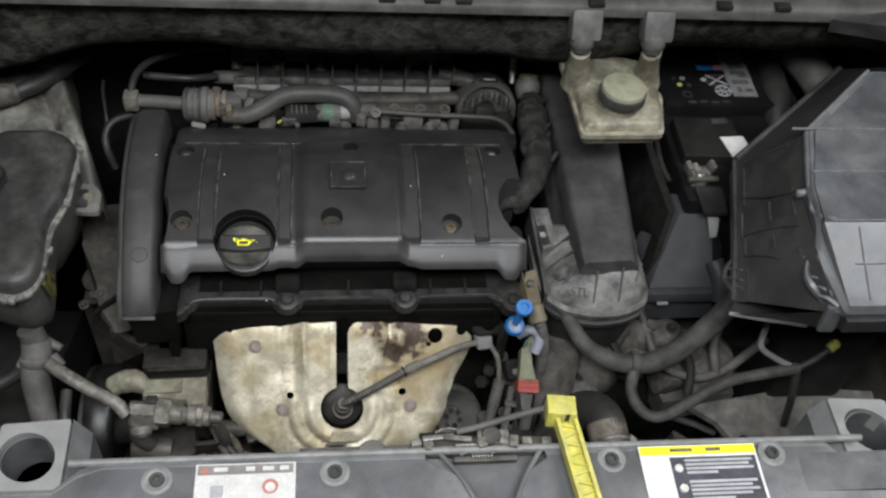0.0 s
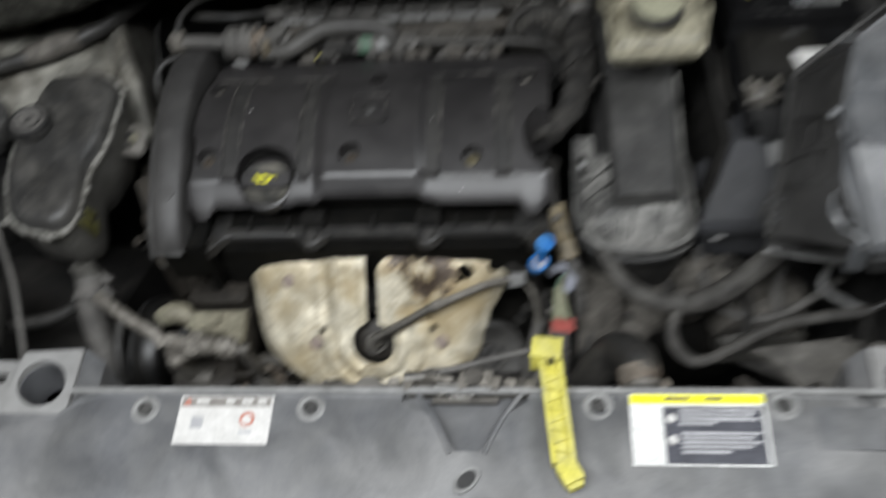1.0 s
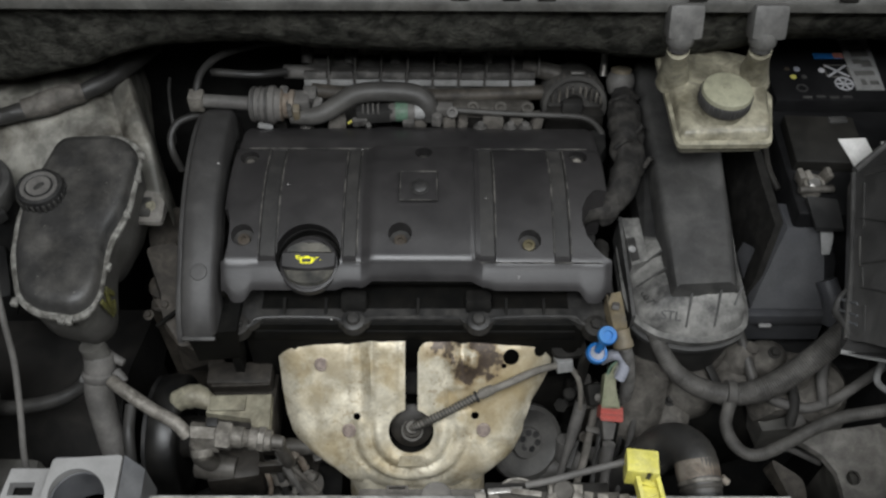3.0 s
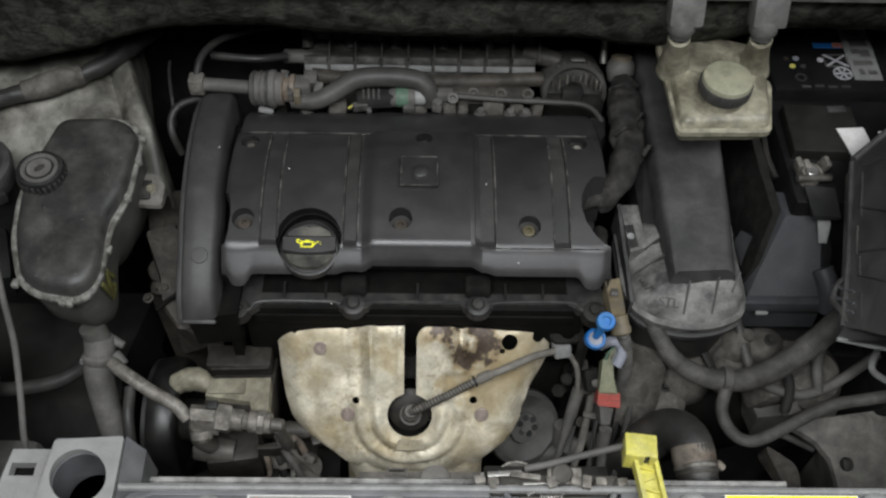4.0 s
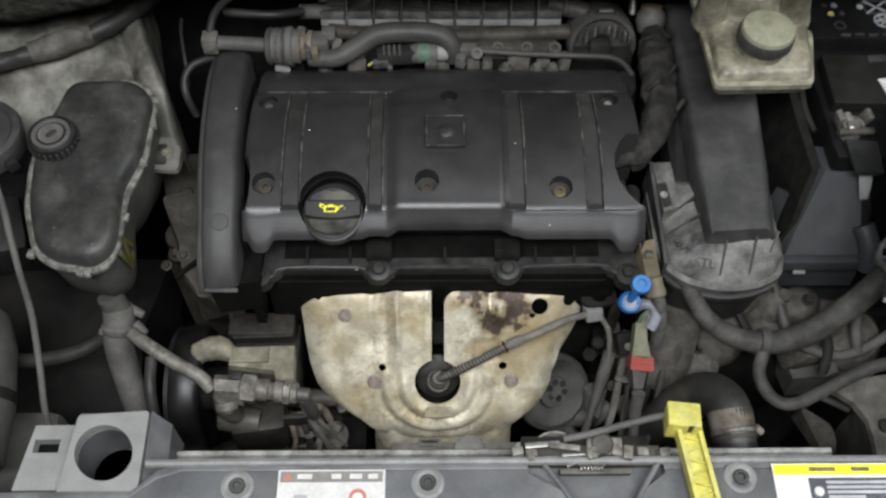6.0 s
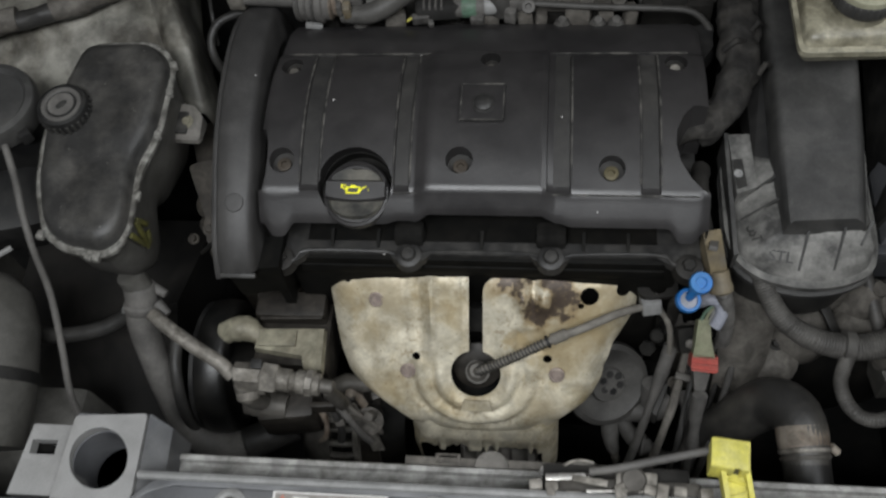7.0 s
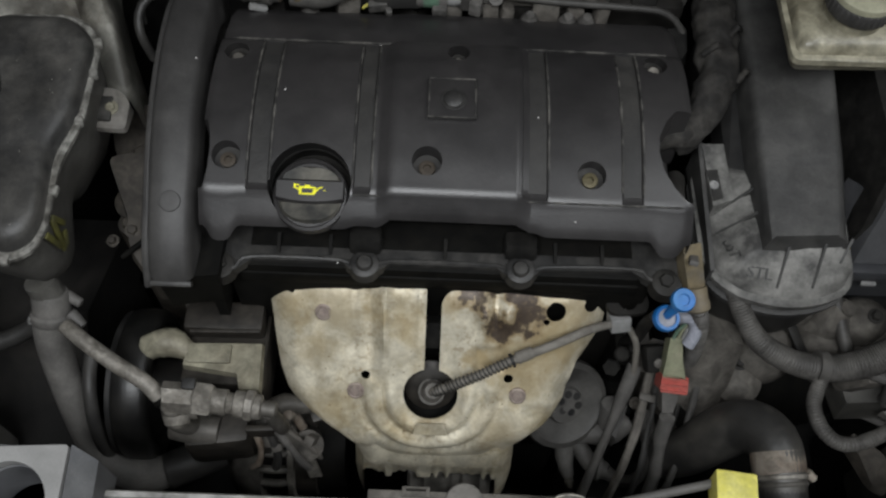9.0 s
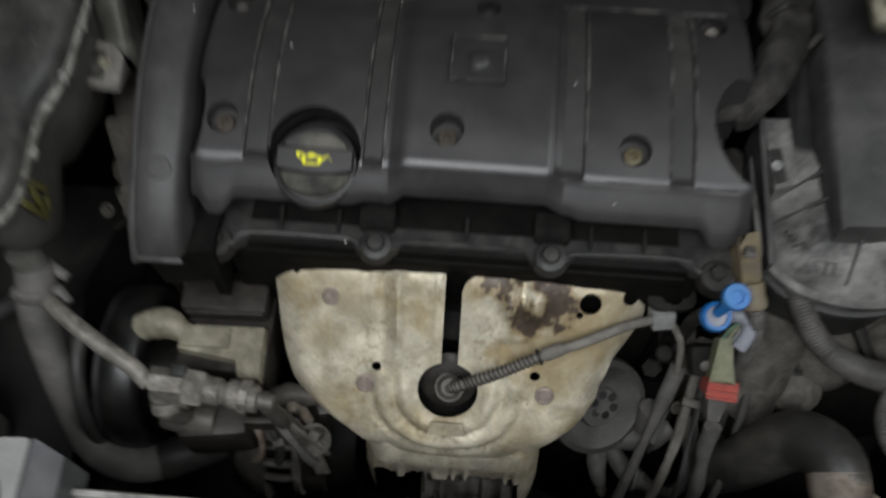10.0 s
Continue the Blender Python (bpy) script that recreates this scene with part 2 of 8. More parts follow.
BURNT = (((0.026, -0.002, 0.760), 0.0085), ((0.035, -0.006, 0.757), 0.0065), ((0.076, -0.002, 0.760), 0.0100), ((0.080, -0.010, 0.754), 0.0085), ((0.081, -0.020, 0.746), 0.0085), ((0.073, -0.029, 0.739), 0.0085), ((0.061, -0.031, 0.737), 0.0075), ((0.048, -0.028, 0.740), 0.0060))


def shield_material():
    """Aluminised steel: creamy, brown with heat and grime, a burnt patch round the outlet."""
    m = mat("heat_shield_metal", (0.585, 0.540, 0.425), (0.345, 0.283, 0.168), 0.44, 0.22, scale=17, amount=0.9, low=0.46, high=0.66, bump=0.10, fine=300, specks=0.075, speck_col=(0.20, 0.15, 0.09), grime=0.26)
    nt = m.node_tree
    n, l = nt.nodes, nt.links
    b = n["Principled BSDF"]
    src = b.inputs["Base Color"].links[0].from_socket
    geo = n.new("ShaderNodeNewGeometry")
    noise_tex = n.new("ShaderNodeTexNoise")
    noise_tex.inputs["Scale"].default_value, noise_tex.inputs["Detail"].default_value = 85.0, 8.0
    l.new(geo.outputs["Position"], noise_tex.inputs["Vector"])

    def blob(src, centre, radius, colour, strength, soft):
        d = n.new("ShaderNodeVectorMath")
        d.operation = "DISTANCE"
        d.inputs[1].default_value = centre
        l.new(geo.outputs["Position"], d.inputs[0])
        w = n.new("ShaderNodeMath")
        w.operation = "MULTIPLY_ADD"
        w.inputs[1].default_value, w.inputs[2].default_value = -0.045, 0.0225
        l.new(noise_tex.outputs["Fac"], w.inputs[0])
        a = n.new("ShaderNodeMath")
        a.operation = "ADD"
        l.new(d.outputs["Value"], a.inputs[0])
        l.new(w.outputs[0], a.inputs[1])
        r = n.new("ShaderNodeMapRange")
        r.inputs["From Min"].default_value, r.inputs["From Max"].default_value = radius + soft, radius
        r.inputs["To Max"].default_value = strength
        l.new(a.outputs[0], r.inputs["Value"])
        x = n.new("ShaderNodeMix")
        x.data_type = "RGBA"
        x.inputs["B"].default_value = (*colour, 1)
        l.new(r.outputs["Result"], x.inputs["Factor"])
        l.new(src, x.inputs["A"])
        return x.outputs["Result"]
    # ochre dirt along the top edge, in the folds and below the burnt outlets
    for centre, radius, strength, soft in (((0.085, -0.050, 0.712), 0.018, 0.65, 0.030), ((0.055, -0.050, 0.710), 0.012, 0.6, 0.018), ((0.118, -0.040, 0.716), 0.012, 0.6, 0.022), ((0.036, -0.052, 0.706), 0.008, 0.75, 0.010),
                                           ((0.126, -0.012, 0.738), 0.010, 0.5, 0.022), ((-0.095, -0.016, 0.742), 0.010, 0.5, 0.030), ((-0.142, -0.016, 0.735), 0.008, 0.6, 0.020), ((-0.060, -0.024, 0.738), 0.004, 0.6, 0.016),
                                           ((-0.115, -0.046, 0.708), 0.006, 0.5, 0.020), ((-0.030, -0.030, 0.735), 0.004, 0.5, 0.016), ((0.008, -0.016, 0.748), 0.003, 0.6, 0.014), ((-0.105, -0.088, 0.665), 0.006, 0.5, 0.026), ((0.060, -0.100, 0.655), 0.006, 0.5, 0.030)):
        src = blob(src, centre, radius, (0.33, 0.255, 0.135), strength, soft)
    # scale burnt dark brown between and below the two outlets
    for centre, radius in BURNT:
        src = blob(src, centre, radius + 0.006, (0.27, 0.205, 0.115), 0.75, 0.008)
    for centre, radius in BURNT:
        src = blob(src, centre, radius + 0.0022, (0.064, 0.048, 0.037), 0.95, 0.0035)
    # fine brown pits and spatter, thick in some places and absent in others
    fine_tex, wide_tex = n.new("ShaderNodeTexNoise"), n.new("ShaderNodeTexNoise")
    fine_tex.inputs["Scale"].default_value, fine_tex.inputs["Detail"].default_value = 190.0, 6.0
    wide_tex.inputs["Scale"].default_value, wide_tex.inputs["Detail"].default_value = 24.0, 3.0
    spatter, where, both = n.new("ShaderNodeMapRange"), n.new("ShaderNodeMapRange"), n.new("ShaderNodeMath")
    for tex, ramp, lo, hi in ((fine_tex, spatter, 0.50, 0.72), (wide_tex, where, 0.46, 0.74)):
        l.new(geo.outputs["Position"], tex.inputs["Vector"])
        ramp.inputs["From Min"].default_value, ramp.inputs["From Max"].default_value = lo, hi
        l.new(tex.outputs["Fac"], ramp.inputs["Value"])
    both.operation = "MULTIPLY"
    l.new(spatter.outputs["Result"], both.inputs[0])
    l.new(where.outputs["Result"], both.inputs[1])
    pits = n.new("ShaderNodeMix")
    pits.data_type = "RGBA"
    pits.inputs["B"].default_value = (0.23, 0.17, 0.095, 1)
    l.new(both.outputs[0], pits.inputs["Factor"])
    l.new(src, pits.inputs["A"])
    l.new(pits.outputs["Result"], b.inputs["Base Color"])
    return m


M_SHIELD = shield_material()

# ---- building helpers ----
PLACE = {}


def finish(mesh, angle=38):
    mesh.polygons.foreach_set("use_smooth", [True] * len(mesh.polygons))
    mesh.set_sharp_from_angle(angle=radians(angle))
    mesh.update()


def thing(name, at, label, category, group="", kind=""):
    ob = new(name)
    ob.empty_display_size = 0.02
    ob.location = at
    PLACE[ob] = Vector(at)
    return tagged(ob, label, category, group, kind)


def part(name, bm, material, parent=None, label="", angle=38):
    """Links a bmesh, built in world metres, as one mesh object under its thing or part."""
    bmesh.ops.remove_doubles(bm, verts=bm.verts, dist=1e-6)
    bmesh.ops.recalc_face_normals(bm, faces=bm.faces)
    lo = Vector([min(v.co[i] for v in bm.verts) for i in range(3)])
    hi = Vector([max(v.co[i] for v in bm.verts) for i in range(3)])
    c = Vector(((lo.x + hi.x) / 2, (lo.y + hi.y) / 2, lo.z))
    bmesh.ops.translate(bm, verts=bm.verts, vec=-c)
    mesh = bpy.data.meshes.new(name)
    bm.to_mesh(mesh)
    bm.free()
    mesh.materials.append(material)
    finish(mesh, angle)
    ob = new(name, mesh)
    PLACE[ob] = c
    if parent:
        ob.parent = parent
        ob.location = c - PLACE[parent]
    else:
        ob.location = c
    return tagged(ob, label)


def whole(name, bm, material, label, category, group="", kind="", angle=38):
    return tagged(part(name, bm, material, angle=angle), label, category, group, kind)


def cut(ob, bm):
    """Takes the closed bmesh, in world metres, out of the object's mesh."""
    bmesh.ops.recalc_face_normals(bm, faces=bm.faces)
    bmesh.ops.translate(bm, verts=bm.verts, vec=-PLACE[ob])
    knife_mesh = bpy.data.meshes.new("knife")
    bm.to_mesh(knife_mesh)
    bm.free()
    body = bpy.data.objects.new("body", ob.data)
    knife = bpy.data.objects.new("knife", knife_mesh)
    scene.collection.objects.link(body)
    scene.collection.objects.link(knife)
    mod = body.modifiers.new("cut", "BOOLEAN")
    mod.object, mod.operation, mod.solver = knife, "DIFFERENCE", "EXACT"
    bpy.context.view_layer.update()
    got = bpy.data.meshes.new_from_object(body.evaluated_get(bpy.context.evaluated_depsgraph_get()))
    bpy.data.objects.remove(body)
    bpy.data.objects.remove(knife)
    bpy.data.meshes.remove(knife_mesh)
    if len(got.polygons) > 4:
        got.name = ob.name
        ob.data = got
        finish(got)


def rbox(bm, c, size, rot=(0, 0, 0), bevel=0.003, seg=2, taper=None):
    """A box with rounded edges; taper: scale of its top in x and y."""
    m = pose(*c, *rot)
    got = bmesh.ops.create_cube(bm, size=1.0, matrix=Matrix.Identity(4))
    vs = got["verts"]
    for v in vs:
        k = taper if taper and v.co.z > 0 else (1, 1)
        v.co = Vector((v.co.x * size[0] * k[0], v.co.y * size[1] * k[1], v.co.z * size[2]))
    if bevel:
        es = list({e for v in vs for e in v.link_edges})
        r = bmesh.ops.bevel(bm, geom=es, offset=bevel, segments=seg, affect="EDGES", profile=0.6)
        vs = list({v for f in r["faces"] for v in f.verts} | {v for v in vs if v.is_valid})
    bmesh.ops.transform(bm, verts=vs, matrix=m)
    return bm


def box(c, size, rot=(0, 0, 0), bevel=0.003, seg=2, taper=None):
    return rbox(bmesh.new(), c, size, rot, bevel, seg, taper)


def rings(bm, loops, close=True, caps=True):
    """Joins loops of points, each with the same count, into a skin."""
    vv = [[bm.verts.new(p) for p in loop] for loop in loops]
    k = len(vv[0])
    for a, b in zip(vv, vv[1:]):
        for i in range(k if close else k - 1):
            j = (i + 1) % k
            bm.faces.new((a[i], a[j], b[j], b[i]))
    if caps:
        bm.faces.new(vv[0])
        bm.faces.new(vv[-1])
    return bm


def axis_frame(d):
    d = Vector(d).normalized()
    u = d.orthogonal().normalized()
    return u, d.cross(u), d


def lathe(bm, at, direction, profile, seg=28, squash=None):
    """Turns a profile of (along, radius) about an axis through at; squash: (dx, dy) scale across."""
    u, w, d = axis_frame(direction)
    at = Vector(at)
    sx, sy = squash or (1, 1)
    loops = []
    for h, r in profile:
        r = max(r, 1e-5)
        loops.append([at + d * h + u * (r * sx * math.cos(2 * math.pi * i / seg)) + w * (r * sy * math.sin(2 * math.pi * i / seg)) for i in range(seg)])
    return rings(bm, loops)


def rod(p, q, r, r2=None, seg=16, chamfer=0.0):
    p, q = Vector(p), Vector(q)
    h = (q - p).length
    r2 = r if r2 is None else r2
    prof = [(0, r), (h, r2)]
    if chamfer:
        prof = [(0, r - chamfer), (chamfer, r), (h - chamfer, r2), (h, r2 - chamfer)]
    return lathe(bmesh.new(), p, q - p, prof, seg)


def smooth_path(pts, step=0.006):
    """Points along a smooth curve through pts."""
    pts = [Vector(p) for p in pts]
    out = []
    ext = [pts[0] * 2 - pts[1]] + pts + [pts[-1] * 2 - pts[-2]]
    for i in range(1, len(ext) - 2):
        a, b, c, d = ext[i - 1:i + 3]
        n = max(2, int((c - b).length / step))
        for j in range(n):
            t = j / n
            out.append(0.5 * ((2 * b) + (c - a) * t + (2 * a - 5 * b + 4 * c - d) * t * t + (3 * b - a - 3 * c + d) * t ** 3))
    out.append(pts[-1])
    return out


def tube(bm, pts, radius, seg=14, step=0.006, ribs=0.0, pitch=0.005, crinkle=0.0):
    """A hose along a smooth curve. radius: a number or a list along it; ribs: depth of its corrugation."""
    path = smooth_path(pts, min(step, pitch / 3) if ribs else step)
    n = len(path)
    rad = radius if isinstance(radius, (list, tuple)) else [radius, radius]
    u = (path[1] - path[0]).orthogonal().normalized()
    loops, run = [], 0.0
    for i, p in enumerate(path):
        d = (path[min(i + 1, n - 1)] - path[max(i - 1, 0)]).normalized()
        u = (u - d * u.dot(d)).normalized()
        w = d.cross(u)
        f = i / (n - 1) * (len(rad) - 1)
        k = min(int(f), len(rad) - 2)
        r = rad[k] + (rad[k + 1] - rad[k]) * (f - k)
        if i:
            run += (p - path[i - 1]).length
        if ribs:
            r += ribs * (1 if math.sin(2 * math.pi * run / pitch) > 0 else -1) * 0.5
        loop = []
        for j in range(seg):
            q = u * math.cos(2 * math.pi * j / seg) + w * math.sin(2 * math.pi * j / seg)
            k = crinkle * noise.noise((p + q * r) * 48.0) + 0.5 * crinkle * noise.noise((p + q * r) * 110.0) if crinkle else 0.0
            loop.append(p + q * (r + k))
        loops.append(loop)
    return rings(bm, loops)


def hose(pts, radius, **kw):
    return tube(bmesh.new(), pts, radius, **kw)


def helix(p, q, r, wire, turns, seg=6):
    p, q = Vector(p), Vector(q)
    u, w, d = axis_frame(q - p)
    h = (q - p).length
    n = int(turns * 12)
    pts = [p + d * (h * i / n) + (u * math.cos(2 * math.pi * i / 12) + w * math.sin(2 * math.pi * i / 12)) * r for i in range(n + 1)]
    bm = bmesh.new()
    loops = []
    for i, c in enumerate(pts):
        t = (pts[min(i + 1, n)] - pts[max(i - 1, 0)]).normalized()
        a = d
        a = (a - t * a.dot(t)).normalized()
        b = t.cross(a)
        loops.append([c + a * (wire * math.cos(2 * math.pi * j / seg)) + b * (wire * math.sin(2 * math.pi * j / seg)) for j in range(seg)])
    return rings(bm, loops)


def prism(outline, z0, z1, inset=0.0):
    """A plate of a plan outline; z0, z1 may be functions of (x, y). inset: slope of its sides at the top."""
    f0 = z0 if callable(z0) else (lambda x, y: z0)
    f1 = z1 if callable(z1) else (lambda x, y: z1)
    cx = sum(p[0] for p in outline) / len(outline)
    cy = sum(p[1] for p in outline) / len(outline)

    def shrink(p, d):
        v = Vector((p[0] - cx, p[1] - cy))
        return Vector(p[:2]) - v.normalized() * d
    bot = [(p[0], p[1], f0(*p)) for p in outline]
    top = []
    for p in outline:
        q = shrink(p, inset)
        top.append((q.x, q.y, f1(q.x, q.y)))
    return rings(bmesh.new(), [bot, top])


def round_outline(pts, r=0.008, seg=4):
    """Rounds the corners of a closed outline in the plane."""
    out = []
    n = len(pts)
    for i in range(n):
        p, a, b = Vector(pts[i]), Vector(pts[i - 1]), Vector(pts[(i + 1) % n])
        k = min(r, (a - p).length * 0.45, (b - p).length * 0.45)
        s, e = p + (a - p).normalized() * k, p + (b - p).normalized() * k
        for j in range(seg + 1):
            t = j / seg
            out.append(tuple(s * (1 - t) ** 2 + p * 2 * t * (1 - t) + e * t * t))
    return out


def shell(outline, levels):
    """A skin through an outline at several levels of (inset, z or function)."""
    cx = sum(p[0] for p in outline) / len(outline)
    cy = sum(p[1] for p in outline) / len(outline)
    loops = []
    for d, z in levels:
        loop = []
        for x, y in outline:
            v = Vector((x - cx, y - cy))
            q = Vector((x, y)) - v.normalized() * d
            loop.append((q.x, q.y, z(q.x, q.y) if callable(z) else z))
        loops.append(loop)
    return rings(bmesh.new(), loops)


def bolt(at, direction, r=0.006, h=0.005, washer=True):
    """A hexagon screw head on its washer."""
    bm = bmesh.new()
    if washer:
        lathe(bm, at, direction, [(0, r * 1.5), (0.0015, r * 1.5), (0.0016, r * 1.1)], 20)
    lathe(bm, at, direction, [(0, r), (h * 0.8, r), (h, r * 0.8)], 6)
    return bm


def interp(profile, y):
    for (a, za), (b, zb) in zip(profile, profile[1:]):
        if y <= b:
            return za + (zb - za) * (y - a) / (b - a)
    return profile[-1][1]


def lerp_smooth(profile, step=0.004):
    return [(p.x, p.y) for p in smooth_path([(a, b, 0) for a, b in profile], step)]

# ---- the room ----


def slab(name, lo, hi, material, label, category):
    c = [(a + b) / 2 for a, b in zip(lo, hi)]
    s = [b - a for a, b in zip(lo, hi)]
    return whole(name, box(c, s, bevel=0), material, label, category, kind="structure")


slab("floor", (-2.6, -3.0, -0.1), (2.6, 2.6, 0.0), M_FLOOR, "grey concrete workshop floor under the car", "floor")
slab("wall_south", (-2.6, -3.1, 0.0), (2.6, -3.0, 2.8), M_WALL, "plain painted workshop wall", "wall")
slab("wall_north", (-2.6, 2.6, 0.0), (2.6, 2.7, 2.8), M_WALL, "plain painted workshop wall", "wall")
slab("wall_west", (-2.7, -3.0, 0.0), (-2.6, 2.6, 2.8), M_WALL, "plain painted workshop wall", "wall")
slab("wall_east", (2.6, -3.0, 0.0), (2.7, 2.6, 2.8), M_WALL, "plain painted workshop wall", "wall")
slab("ceiling", (-2.7, -3.1, 2.8), (2.7, 2.7, 2.9), M_WALL, "plain painted workshop ceiling", "ceiling")
# plain walls of the car's front end that close the bay
# bulkhead is black to give the hollow under the cowl its shade
slab("wall_firewall", (-0.74, 0.47, 0.2), (0.74, 0.50, 1.0), M_BLACK, "bulkhead behind the engine, coloured black for the shaded hollow", "bulkhead")
slab("wall_inner_wing_left", (-0.76, -0.36, 0.2), (-0.74, 0.50, 0.95), M_BODYD, "dirty inner wing panel of the bay", "inner wing")
slab("wall_inner_wing_right", (0.74, -0.36, 0.2), (0.76, 0.50, 0.95), M_BODYD, "dirty inner wing panel of the bay", "inner wing")
slab("wall_radiator", (-0.74, -0.36, 0.2), (0.74, -0.315, 0.84), M_BLACK, "black radiator behind the front panel", "radiator")
slab("wall_grille", (-0.74, -0.315, 0.2), (0.74, -0.30, 0.80), M_BLACK, "black plastic air guide behind the front panel", "panel")
# unseen bonnet, angled to keep lamp light off the bay's rear
tagged(whole("wall_bonnet", rings(bmesh.new(), [[(x, 0.50, 1.09), (x, 0.47, 1.11), (x, 0.02, 1.94), (x, 0.05, 1.95)] for x in (-0.72, 0.0, 0.72)]), M_BODYD, "unseen open bonnet, added to shade the rear of the bay", "bonnet", kind="structure"))
slab("floor_undertray", (-0.76, -0.36, 0.16), (0.76, 0.50, 0.20), M_BLACK, "black undertray below the engine", "undertray")

# ---- cowl ----
COWL = [(0.215, 1.062), (0.221, 1.052), (0.229, 1.026), (0.237, 0.996), (0.246, 0.969), (0.254, 0.956), (0.266, 0.951), (0.290, 0.958), (0.47, 0.99)]


def cowl():
    bm = bmesh.new()
    loops = []
    n = 90
    for i in range(n + 1):
        x = -0.74 + 1.48 * i / n
        loop = []
        for j, (y, z) in enumerate(COWL):
            k = noise.noise(Vector((x * 9, y * 14, 3.1)))
            k2 = noise.noise(Vector((x * 34, y * 40, 1.7)))
            sag = 0.0
            if j >= 4:
                sag = -0.044 * max(0.0, min(1.0, (-0.30 - x) / 0.16)) + 0.024 * max(0.0, min(1.0, (x - 0.30) / 0.1))
                sag += 0.018 * math.exp(-((x + 0.20) / 0.10) ** 2) + 0.012 * math.exp(-((x - 0.06) / 0.16) ** 4)
            loop.append((x, y + 0.004 * k, z + (0.007 * k + 0.003 * k2 if 0 < j < 8 else 0) + sag))
        loops.append(loop)
    rings(bm, loops, close=False, caps=False)
    ob = whole("cowl_insulation", bm, M_FELT, "dark fibrous felt insulation along the bulkhead cowl", "insulation", kind="structure", angle=80)
    mod = ob.modifiers.new("thick", "SOLIDIFY")
    mod.thickness = 0.006
    return ob


cowl()
strip = thing("cowl_edge", (0, 0.22, 1.05), "worn grey sheet metal edge above the cowl", "trim", kind="structure")
bm = bmesh.new()
rings(bm, [[(x, 0.2015, 1.050), (x, 0.2030, 1.057), (x, 0.207, 1.062), (x, 0.217, 1.066), (x, 0.26, 1.070), (x, 0.30, 1.062), (x, 0.30, 1.056), (x, 0.217, 1.058), (x, 0.206, 1.053), (x, 0.2050, 1.049)] for x in (-0.74, -0.3, 0.1, 0.30, 0.52, 0.74)])
part("edge_strip", bm, M_EDGE, strip)
for x in (-0.42, -0.235, -0.19, 0.045, 0.095, 0.13, 0.28, 0.43, 0.50):
    part("edge_tab", box((x, 0.209, 1.064), (0.018, 0.012, 0.006), bevel=0.001), M_DARK, strip)
part("edge_lip", box((0.0, 0.34, 1.075), (1.48, 0.09, 0.012), (-6, 0, 0), 0.004), M_BLACK, strip)

# ---- front panel ----
panel = thing("front_panel", (0, -0.3, 0.84), "grey plastic bonnet-lock panel, scuffed and dusty", "front panel", kind="structure")
PP = [(-0.238, 0.846), (-0.2365, 0.868), (-0.239, 0.8735), (-0.245, 0.8745), (-0.2475, 0.8735), (-0.249, 0.8760), (-0.262, 0.8775), (-0.30, 0.8755), (-0.345, 0.866), (-0.375, 0.852), (-0.392, 0.82), (-0.392, 0.80), (-0.36, 0.80), (-0.33, 0.845), (-0.26, 0.86)]


SIDE = {}


def front_panel():
    bm = bmesh.new()
    xs = [-0.62 + 1.24 * i / 62 for i in range(63)]
    for x in xs:
        # the panel steps forward beside the lamp brackets
        side = max(0.0, min(1.0, (-0.234 - x) / 0.02), min(1.0, (x - 0.462) / 0.02))
        SIDE[x] = side
    rings(bm, [[(x, -0.30 + (y + 0.30) * (1 - 0.40 * SIDE[x]) if y > -0.30 else y, z - 0.004 * SIDE[x] * (y > -0.30) + (0.0012 * noise.noise(Vector((x * 7, y * 11, 0)))) - (0.006 * max(0, abs(x) - 0.40) / 0.2)) for y, z in PP] for x in xs])
    return part("panel_top", bm, M_PANEL, panel)


ptop = front_panel()
# the recess of the lock
cut(ptop, prism([(0.068, -0.2), (0.182, -0.2), (0.182, -0.252), (0.160, -0.268), (0.140, -0.300), (0.118, -0.300), (0.096, -0.268), (0.068, -0.252)], 0.855, 0.90))
part("lock_recess_floor", prism([(0.064, -0.236), (0.186, -0.236), (0.186, -0.254), (0.162, -0.272), (0.142, -0.304), (0.116, -0.304), (0.092, -0.272), (0.064, -0.254)], 0.846, lambda x, y: 0.864 + 0.10 * (y + 0.30) * -1 * 0.12), M_PANEL, panel)
for sgn, xx in ((1, 0.088), (-1, 0.170)):
    part("recess_rib", hose([(xx - sgn * 0.006, -0.245, 0.8765), (xx + sgn * 0.012, -0.272, 0.8775), (xx + sgn * 0.026, -0.302, 0.8755)], 0.0025, seg=8), M_PANEL, panel)
bm = lathe(bmesh.new(), (0.129, -0.324, 0.867), (0, -0.2, 1), [(0, 0.0105), (0.0065, 0.0100), (0.0065, 0.0075), (0.0045, 0.0072)], 24, (1.4, 0.8) if abs(Vector((0, -0.2, 1)).orthogonal().y) > 0.5 else (0.8, 1.4))
part("slot_bush", bm, M_PANEL_EDGE, panel)
part("slot_hole", lathe(bmesh.new(), (0.129, -0.324, 0.8715), (0, -0.2, 1), [(0, 0.0074), (0.0012, 0.0074)], 20, (1.4, 0.8) if abs(Vector((0, -0.2, 1)).orthogonal().y) > 0.5 else (0.8, 1.4)), M_BLACK, panel)
